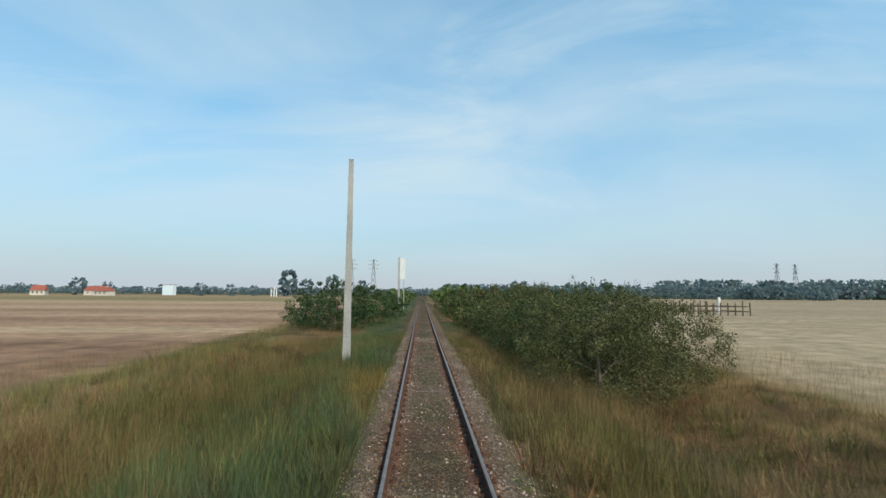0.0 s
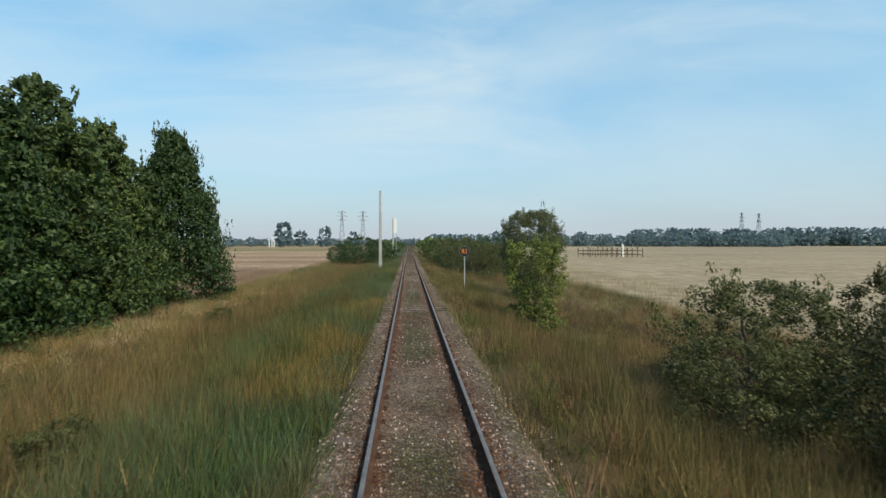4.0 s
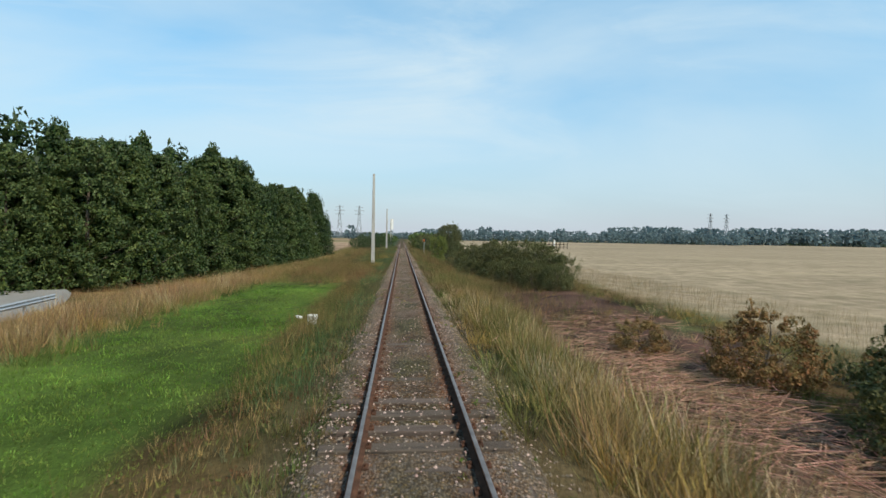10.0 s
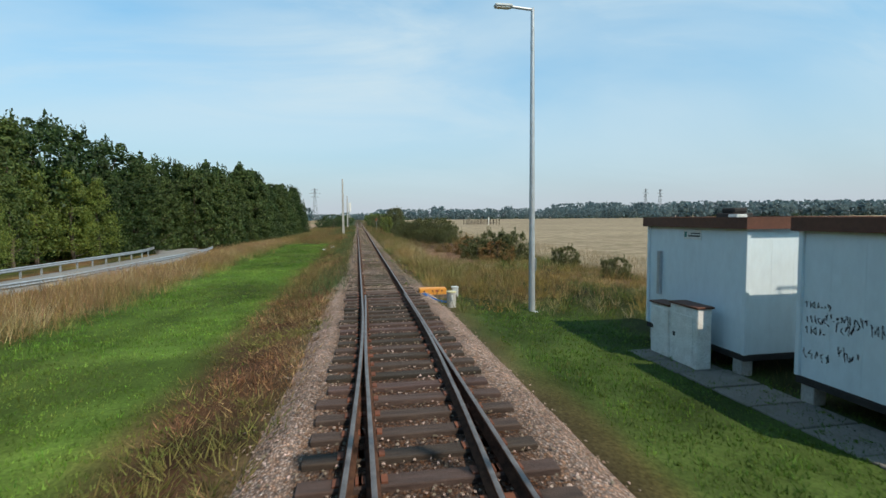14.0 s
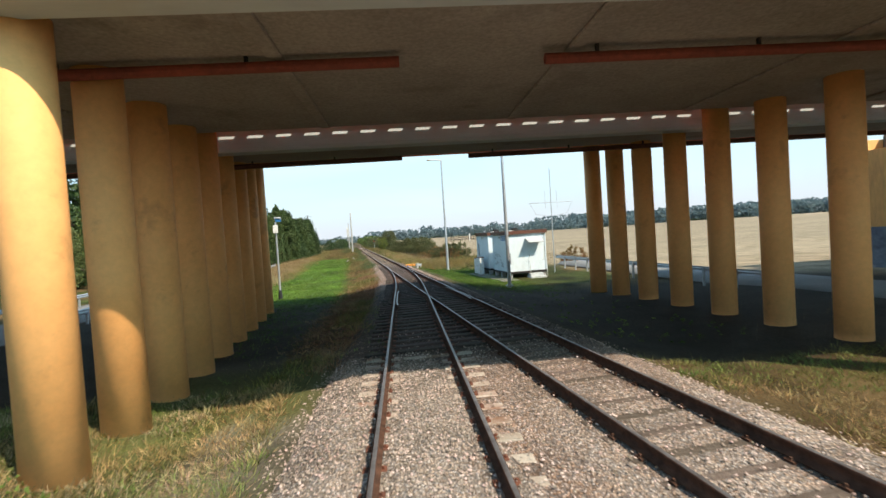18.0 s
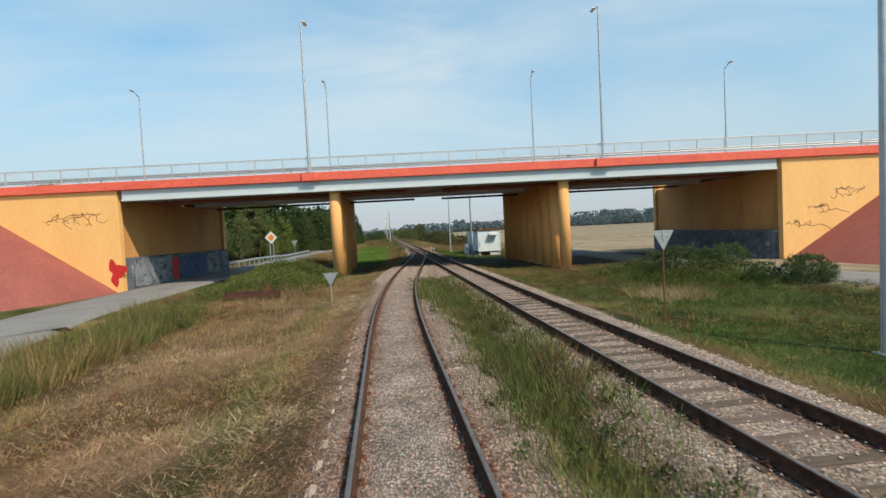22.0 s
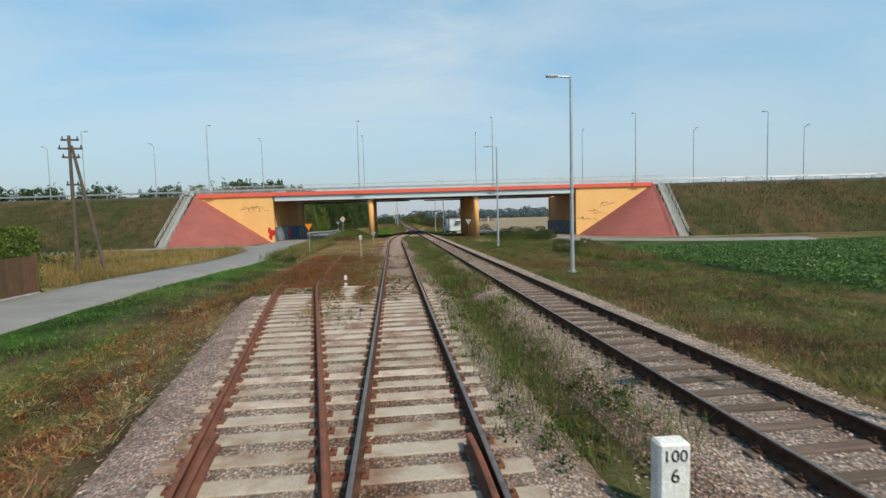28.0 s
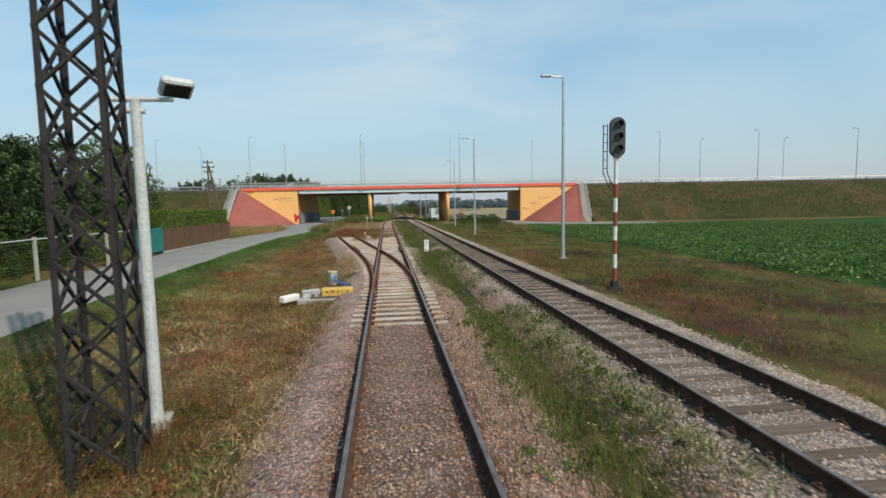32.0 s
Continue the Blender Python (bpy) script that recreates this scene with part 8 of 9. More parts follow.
def cabinet():
    c = thing("cable_cabinet", "pale concrete cable cabinet standing before the hut", "cabinet", at=(6.75, -54.4, -0.95))
    part("body", boxes((0, 0.38, -1.0, -0.005, -0.1, 1.42), bevel=0.02), "white_paint", c)
    part("body", boxes((0, 0.38, 0.005, 0.8, -0.1, 1.3), bevel=0.02), "white_paint", c)
    part("lid", boxes((-0.04, 0.42, -1.03, -0.005, 1.43, 1.48), bevel=0.01), "roof_brown", c, "brown lid")
    part("lid", boxes((-0.04, 0.42, 0.005, 0.83, 1.31, 1.36), bevel=0.01), "roof_brown", c, "brown lid")
    for a in (-0.5, 0.4):
        d = part("door", boxes((-0.02, -0.003, a - 0.36, a + 0.36, 0.1, 1.22), bevel=0.006), "white_paint", c)
        part("lock", boxes((-0.04, -0.02, a + 0.26, a + 0.32, 0.65, 0.75)), "dark_steel", d)


cabinet()


def antenna():
    a = thing("antenna_mast", "thin mast with a cross-shaped radio antenna behind the hut", "antenna", at=(12.1, -58.6, -0.95))
    part("pole", rods(((0, 0, -0.2), (0, 0, 8.4), 0.05, 0.03)), "galv", a)
    for s in (-1, 1):
        part("boom", rods(((0, 0, 5.62), (s * 1.85, 0, 5.62), 0.02), n=6), "galv", a)
        part("element", rods(((s * 0.5, 0, 5.2), (s * 0.5, 0, 6.6), 0.012), ((s * 1.8, 0, 5.6), (s * 1.3, 0, 4.7), 0.012), ((s * 1.3, 0, 4.7), (s * 0.5, 0, 4.6), 0.012), n=6), "galv", a)


antenna()

# ---- trackside machines ----


def point_machine(at, side, mat, label):
    """A switch motor in its box beside the blades; side: towards the field."""
    m = thing("switch_machine", label, "switch machine", at=at)
    b = part("cover", boxes((0.0, side * 1.05, -0.22, 0.22, 0.02, 0.30) if side > 0 else (-1.05, 0.0, -0.22, 0.22, 0.02, 0.30), bevel=0.03), mat, m)
    for x in (0.18, 0.5, 0.86):
        part("cap", rods(((side * x, -0.222, 0.2), (side * x, -0.235, 0.2), 0.03), n=10), "dark_steel", b)
    part("plate", boxes((min(side * 0.62, side * 0.72), max(side * 0.62, side * 0.72), -0.229, -0.221, 0.17, 0.24)), "red_band", b)
    fr = [(side * -0.25, side * 1.4, -0.42, -0.34, -0.2, 0.08), (side * -0.25, side * 1.4, 0.34, 0.42, -0.2, 0.08), (side * 1.32, side * 1.4, -0.34, 0.34, -0.2, 0.08)]
    part("frame", boxes(*[(min(a, b_), max(a, b_), *r) for a, b_, *r in fr], bevel=0.01), "wood_old", m)
    part("throw_rod", rods(((0, 0.05, 0.08), (-side * 0.75, 0.05, 0.02), 0.025), ((0, -0.1, 0.08), (-side * 0.75, -0.1, 0.02), 0.02)), "dark_steel", m)
    part("linkage", boxes((min(0, -side * 0.3), max(0, -side * 0.3), -0.2, 0.2, -0.02, 0.12), bevel=0.02), "dark_steel", m)
    return m


point_machine((1.42, -46.7, -0.38), 1, "orange_box", "orange switch machine in a timber frame beside the rails")
point_machine((-6.2, -179.85, -0.38), -1, "yellow_box", "faded yellow switch machine beside the concrete sleepers")


plinth = part("concrete_slab", boxes((-8.0, -6.25, -180.45, -179.25, -0.55, -0.355), bevel=0.03), "concrete")
tagged(plinth, "cracked grey concrete slab under the yellow switch machine", "concrete slab")


def drum(at, label, r=0.19, h=0.62):
    d = thing("cable_drum_post", label, "cable post", at=at)
    part("body", rods(((0, 0, -0.2), (0, 0, h), r), n=24), "concrete", d)
    part("lid", rods(((0, 0, h), (0, 0, h + 0.04), r + 0.015), n=24), "lid_cream", d, "cream lid")
    part("lug", boxes((-0.03, 0.03, -r - 0.04, -r, h - 0.22, h - 0.08)), "pale_steel", d)


M["lid_cream"] = material("cream painted lid", (0.55, 0.50, 0.30), (0.48, 0.43, 0.26), scale=3, rough=0.7, fine=20)
drum((2.25, -49.0, -0.45), "round concrete cable post with a cream lid", 0.155, 0.52)
drum((-7.2, -176.9, -0.42), "round concrete cable post with a cream lid", 0.17, 0.5)


def conduit(pts, label):
    c = thing("conduit", label, "conduit", at=pts[0])
    cu = bpy.data.curves.new("conduit", "CURVE")
    cu.dimensions, cu.bevel_depth, cu.bevel_resolution = "3D", 0.022, 2
    for off in (0.0, 0.07):
        sp = cu.splines.new("BEZIER")
        sp.bezier_points.add(len(pts) - 1)
        for bp, p in zip(sp.bezier_points, pts):
            bp.co = Vector(p) - Vector(pts[0]) + Vector((off, off * 0.6, 0))
            bp.handle_left_type = bp.handle_right_type = "AUTO"
    tmp = bpy.data.objects.new("conduit", cu)
    scene.collection.objects.link(tmp)
    me = bpy.data.meshes.new_from_object(tmp.evaluated_get(bpy.context.evaluated_depsgraph_get()))
    bpy.data.objects.remove(tmp)
    me.materials.clear()
    link("pipe", me, "blue_pipe", c)


conduit([(1.5, -47.3, -0.2), (1.62, -47.8, -0.24), (1.8, -48.4, -0.27), (2.1, -48.85, -0.3)], "blue plastic conduit lying on the ballast")
conduit([(-7.05, -177.1, -0.02), (-7.1, -177.7, -0.08), (-6.9, -178.2, -0.14), (-6.45, -178.6, -0.18)], "blue plastic conduit lying on the ballast")


def small_box(at, size, mat, label, name="junction_box", turn=0.0):
    b = thing(name, label, "box", at=at, turn=turn)
    w, d, h = size
    part("body", boxes((-w / 2, w / 2, -d / 2, d / 2, -0.1, h), bevel=0.015), mat, b)
    part("lid", boxes((-w / 2 - 0.02, w / 2 + 0.02, -d / 2 - 0.02, d / 2 + 0.02, h, h + 0.05), bevel=0.012), mat, b)


small_box((2.95, -46.1, -0.5), (0.24, 0.22, 0.3), "pale_steel", "small pale blue-grey junction box in the grass")
small_box((-7.75, -180.0, -0.42), (0.22, 0.22, 0.26), "pale_steel", "small pale blue-grey junction box in the grass")


def block(at, size, turn, tilt, mat, label, name):
    b = part(name, boxes((-size[0] / 2, size[0] / 2, -size[1] / 2, size[1] / 2, 0, size[2]), bevel=0.04), mat)
    b.matrix_basis = pose(*at, tilt, 0, turn)
    tagged(b, label, "concrete block" if mat != "rail_rust" else "scrap iron")


block((-8.35, -179.8, -0.52), (0.26, 0.75, 0.24), -35, 0, "white_paint", "whitewashed concrete block lying in the weeds", "concrete_block")
block((-7.55, -179.55, -0.45), (0.4, 0.3, 0.3), 20, 0, "concrete", "broken piece of concrete beside the machine", "concrete_block")
block((-4.3, -12.8, -0.72), (0.5, 0.18, 0.1), -60, 0, "white_paint", "pale slab lying in the mown grass", "concrete_block")
pipe = thing("scrap_beam", "rusty iron beam lying in the grass", "scrap iron", at=(-11.4, -99.9, float(ground_z(-11.4, -99.9)) + 0.02), turn=-5)
part("beam", boxes((-1.5, 1.15, -0.16, -0.13, 0.04, 0.36), (-1.5, 1.15, 0.04, 0.08, 0.04, 0.36), (-1.5, 1.15, -0.13, 0.04, 0.17, 0.23)), "scrap_rust", pipe)
part("stub", boxes((0.55, 0.66, -0.16, 0.08, 0.36, 0.58)), "rail_rust", pipe)
part("packing", boxes((-0.8, -0.6, -0.2, 0.1, -0.2, 0.1), (0.6, 0.8, -0.2, 0.1, -0.2, 0.1)), "wood_old", pipe)

# ---- the yard behind the road ----


def fence():
    f = thing("plank_fence", "brown plank panel fence on brown posts beside the road", "fence", at=(-20.9, -144.6, -0.32))
    n = 6
    for i in range(n):
        y = -i * 2.52
        part("post", boxes((-0.07, 0.07, y - 0.07, y + 0.07, -0.2, 1.85), bevel=0.01), "fence_brown", f)
        for k in range(13):
            a = y - 0.09 - k * 0.182
            ob = part("plank", boxes((-0.02, 0.015, a - 0.175, a - 0.006, 0.12, 1.72)), "fence_brown", f)
    part("base", boxes((-0.1, 0.1, -n * 2.52, 0, -0.2, 0.11)), "concrete", f)
    g = thing("metal_gate", "turquoise metal gate of the garden fence", "gate", at=(-20.9, -159.85, -0.32))
    for y in (0, -2.0, -3.9):
        part("gate_post", boxes((-0.05, 0.05, y - 0.05, y + 0.05, -0.2, 1.95)), "gate_green", g)
    for a, b in ((-0.06, -1.95), (-2.05, -3.85)):
        part("bottom_rail", boxes((-0.02, 0.02, b, a, 0.15, 0.22)), "gate_green", g)
        part("top_rail", boxes((-0.02, 0.02, b, a, 1.72, 1.8)), "gate_green", g)
        for y in np.arange(b + 0.1, a, 0.22):
            part("gate_bar", boxes((-0.014, 0.014, y - 0.08, y + 0.08, 0.22, 1.72)), "gate_green", g)
    w = thing("wire_fence", "pale green wire mesh fence on concrete posts", "fence", at=(-20.9, -163.95, -0.32))
    for i in range(14):
        y = -i * 2.9
        xo = max(0, (i - 3)) * 0.36
        part("post", boxes((xo - 0.07, xo + 0.07, y - 0.07, y + 0.07, -0.2, 1.9), bevel=0.01), "concrete", w)
        if i < 13:
            x2 = max(0, (i - 2)) * 0.36
            segs = [((xo, y, z), (x2, y - 2.9, z), 0.006) for z in np.arange(0.15, 1.8, 0.15)]
            k = 16
            segs += [((xo + (x2 - xo) * j / k, y - 2.9 * j / k, 0.1), (xo + (x2 - xo) * j / k, y - 2.9 * j / k, 1.78), 0.006) for j in range(k)]
            part("mesh_panel", rods(*segs, n=3), "leaf_mid", w)
            part("top_rail", rods(((xo, y, 1.8), (x2, y - 2.9, 1.8), 0.03)), "pale_steel", w)


fence()


def field_fence():
    f = thing("field_fence", "distant square wooden enclosure around a white post in the field", "fence", at=(53.5, 143, -1.05))
    for i in range(11):
        for y in (0, 9):
            part("post", boxes((-7 + i * 1.4 - 0.08, -7 + i * 1.4 + 0.08, y - 0.08, y + 0.08, -0.2, 2.2 + 0.5 * rng.random())), "wood_old", f)
    for y in (0, 9):
        part("bar", boxes((-7, 7, y - 0.05, y + 0.05, 0.7, 0.85), (-7, 7, y - 0.05, y + 0.05, 1.6, 1.75)), "wood_old", f)
    for x in (-7, 7):
        part("bar", boxes((x - 0.05, x + 0.05, 0, 9, 0.7, 0.85), (x - 0.05, x + 0.05, 0, 9, 1.6, 1.75)), "wood_old", f)
    w = thing("white_post", "white concrete post inside the field enclosure", "post", at=(56.5, 146, -1.05))
    part("post", boxes((-0.22, 0.22, -0.22, 0.22, -0.2, 3.4), bevel=0.03), "white_paint", w)


field_fence()


def pylon(at, height, turn=20):
    p = thing("transmission_tower", "distant grey steel lattice power pylon", "power pylon", at=at, turn=turn, group="far pylons")
    w = lambda z: 3.6 * (1 - z / height) ** 1.2 + 0.5
    for sx, sy in ((-1, -1), (1, -1), (1, 1), (-1, 1)):
        segs = []
        for i in range(6):
            z0, z1 = height * i / 6, height * (i + 1) / 6
            segs.append(((sx * w(z0), sy * w(z0), z0), (sx * w(z1), sy * w(z1), z1), 0.22))
            segs.append(((sx * w(z0), sy * w(z0), z0), (-sx * w(z1), sy * w(z1), z1), 0.14))
        part("leg", rods(*segs, n=4), "pylon", p)
    for z, l in ((0.95, 6), (0.84, 8), (0.73, 6.5)):
        part("crossarm", rods(((-l, 0, z * height), (l, 0, z * height), 0.25), ((-l, 0, z * height), (0, 0, z * height + 2.2), 0.18), ((l, 0, z * height), (0, 0, z * height + 2.2), 0.18), n=4), "pylon", p)
    return p


M["pylon"] = material("dull pylon steel", (0.20, 0.22, 0.24), (0.17, 0.185, 0.2), scale=0.3, rough=0.8, fine=3)
tower = pylon((-91, 700, -1), 48)
for at in ((-63, 705, -1), (481, 700, -1), (516, 712, -1)):
    copy_thing(tower, pose(*at, 0, 0, 20))


def house(at, w, d, h, roof, turn, label):
    o = thing("house", label, "house", at=at, turn=turn, group="far houses")
    part("wall", boxes((-w / 2, w / 2, -d / 2, d / 2, -0.5, h)), "render_pale", o)
    bm = bmesh.new()
    vs = [bm.verts.new(p) for p in ((-w / 2 - 0.5, -d / 2 - 0.5, h), (w / 2 + 0.5, -d / 2 - 0.5, h), (w / 2 + 0.5, d / 2 + 0.5, h), (-w / 2 - 0.5, d / 2 + 0.5, h), (-w / 2 + 1, 0, h + roof), (w / 2 - 1, 0, h + roof))]
    for q in ((0, 1, 5, 4), (1, 2, 5), (2, 3, 4, 5), (3, 0, 4), (3, 2, 1, 0)):
        bm.faces.new([vs[i] for i in q])
    r = part("roof", bm, "roof_red", o, "red tiled roof")
    part("chimney", boxes((w * 0.2, w * 0.2 + 0.8, -0.4, 0.4, h + roof * 0.4, h + roof + 0.8)), "render_pale", r)
    for x in (-w * 0.3, 0, w * 0.3):
        wd = part("window", boxes((x - 0.6, x + 0.6, -d / 2 - 0.05, -d / 2 + 0.02, h * 0.35, h * 0.75)), "glass_dark", o)


for at, w, d, h, roof, tn in (((-318, 480, -1), 10, 9, 3.6, 4.4, 20), ((-284, 500, -1), 16, 10, 3.8, 4.0, 5), ((-268, 484, -1), 13, 9, 3.4, 3.4, -8)):
    house(at, w, d, h, roof, tn, "distant pale house with a red tiled roof")
pp = thing("pipe_posts", "pair of tall white posts far off in the field", "post", at=(-126, 483, -1.2))
for x in (-2.4, 0, 2.0):
    part("post", rods(((x, 0, 0), (x, 0, 9 - abs(x)), 0.5)), "white_paint", pp)
silo = thing("shed", "distant white shed among trees", "shed", at=(-252, 560, -1))
part("body", boxes((-5, 5, -4, 4, -0.5, 10), bevel=0.3), "white_panel", silo)
part("roof", boxes((-5.3, 5.3, -4.3, 4.3, 10, 10.6)), "pale_steel", silo)

# ---- trees and shrubs ----


def crown_points(clumps, leaves, centre, radius, leaf, rs):
    """Leaves set over the surface of many clumps: corners of three-sided leaves."""
    n = clumps * leaves
    ci = np.repeat(np.arange(clumps), leaves)
    d = rs.normal(size=(n, 3))
    d /= np.linalg.norm(d, axis=1)[:, None]
    r = radius[ci][:, None] * (0.55 + 0.5 * rs.random((n, 1)) ** 0.6)
    p = centre[ci] + d * r * np.array([[1, 1, 0.8]])
    nrm = d + rs.normal(0, 0.55, (n, 3)) + np.array([[0, 0, 0.35]])
    nrm /= np.linalg.norm(nrm, axis=1)[:, None]
    a = np.cross(nrm, rs.normal(size=(n, 3)))
    a /= np.linalg.norm(a, axis=1)[:, None]
    b = np.cross(nrm, a)
    s = leaf * rs.uniform(0.6, 1.35, (n, 1))
    v = np.stack([p - a * s, p + a * s * 0.5 + b * s * 0.6, p + a * s * 0.5 - b * s * 0.6], 1)
    return v.reshape(-1, 3), np.arange(n * 3).reshape(-1, 3)


def trunk_mesh(height, r, lean, limbs, rs, spread, start=0.25):
    bm = bmesh.new()
    pts = [Vector((0, 0, -0.3))]
    for i in range(1, 7):
        t = i / 6
        pts.append(Vector((lean[0] * t + rs.normal(0, 0.02) * height * t, lean[1] * t + rs.normal(0, 0.02) * height * t, height * 0.86 * t)))
    for i in range(6):
        rod(bm, pts[i], pts[i + 1], r * (1 - i / 6.6), r * (1 - (i + 1) / 6.6), n=8, caps=False)
    for k in range(limbs):
        t = start + (0.92 - start) * k / max(1, limbs - 1)
        i = min(5, int(t * 6))
        p = pts[i].lerp(pts[i + 1], t * 6 - i)
        a = k * 2.4 + rs.random()
        l = spread * (1.0 - 0.55 * t) * rs.uniform(0.6, 0.95)
        q = p + Vector((math.cos(a) * l, math.sin(a) * l, l * rs.uniform(0.25, 0.7)))
        m = p.lerp(q, 0.5) + Vector((0, 0, -0.06 * l))
        rod(bm, p, m, r * 0.34 * (1.1 - t), r * 0.22 * (1.1 - t), n=5, caps=False)
        rod(bm, m, q, r * 0.22 * (1.1 - t), r * 0.06, n=5, caps=False)
    return bm


def tree(name, label, category, height, spread, mat, seed, clumps=70, leaves=80, leaf=0.26, low=0.06, shape="round", limbs=16, droop=0.0, group="", fill=0.16):
    rs = np.random.default_rng(seed)
    t = rs.random(clumps) ** (0.85 if height > 4 else 1.25)
    if shape == "round":
        prof = np.sqrt(np.clip(1 - ((t - 0.42) / 0.62) ** 2, 0.03, 1))
    elif shape == "spire":
        prof = 1.02 * np.clip(1.03 - t, 0.03, 1) ** 0.44
    elif shape == "cone":
        prof = np.clip(1.05 - t, 0.08, 1) ** 0.75
    else:
        prof = np.clip(0.55 + 0.6 * t, 0, 1) * np.sqrt(np.clip(1 - ((t - 0.5) / 0.58) ** 2, 0.05, 1))
    a = rs.random(clumps) * 2 * math.pi
    rr = spread * prof * (0.35 + 0.65 * np.sqrt(rs.random(clumps)))
    z = height * (low + (0.96 - low) * t) - droop * (rr / spread) ** 2
    c = np.stack([np.cos(a) * rr, np.sin(a) * rr, z], -1)
    rad = height * fill * rs.uniform(0.55, 1.15, clumps) * (1.1 - 0.55 * t)
    v, f = crown_points(clumps, leaves, c, rad, leaf, rs)
    # thin shoots that break the outline
    k = max(6, clumps // 5)
    j = rs.integers(0, clumps, k)
    a2 = np.arctan2(c[j, 1], c[j, 0])
    sc = c[j] + np.stack([np.cos(a2) * rad[j] * 0.8, np.sin(a2) * rad[j] * 0.8, rad[j] * rs.uniform(0.6, 1.5, k)], -1)
    sv, sf = crown_points(k, max(14, leaves // 4), sc, rad[j] * 0.55, leaf * 0.8, rs)
    sv[:, 2] += (sv[:, 2] - np.repeat(sc[:, 2], len(sv) // k)) * 1.6
    v, f = np.concatenate([v, sv]), np.concatenate([f, sf + len(v)])
    v[:, 2] = np.maximum(v[:, 2], 0.02)
    ob = thing(name, label, category, group=group)
    part("trunk", trunk_mesh(height, 0.017 * height + 0.03, (rs.normal(0, 0.3), rs.normal(0, 0.3)), limbs, rs, spread, 0.08 if low < 0.15 else 0.25), "bark", ob)
    big_mesh("crown", v, f, mat, ob)
    return ob


def plant(proto, at, scale, turn, first):
    x, y = at
    z = float(ground_z(x, y)) - 0.05
    if first:
        ob = proto
        ob.matrix_basis = pose(x, y, z, 0, 0, turn)
    else:
        ob = copy_thing(proto, pose(x, y, z, 0, 0, turn))
    ob.scale = (scale, scale, scale * rng.uniform(0.92, 1.08))
    return ob


def plant_all(protos, places):
    """places: (x, y, height); each tree is a scaled copy of one of the kinds."""
    used = set()
    for x, y, h in places:
        k = int(rng.integers(len(protos)))
        base, proto = protos[k]
        plant(proto, (x, y), h / base, rng.uniform(0, 360), k not in used)
        used.add(k)
    for k, (base, proto) in enumerate(protos):
        if k not in used:
            for o in [*proto.children_recursive, proto]:
                bpy.data.objects.remove(o)


rng = np.random.default_rng(19)


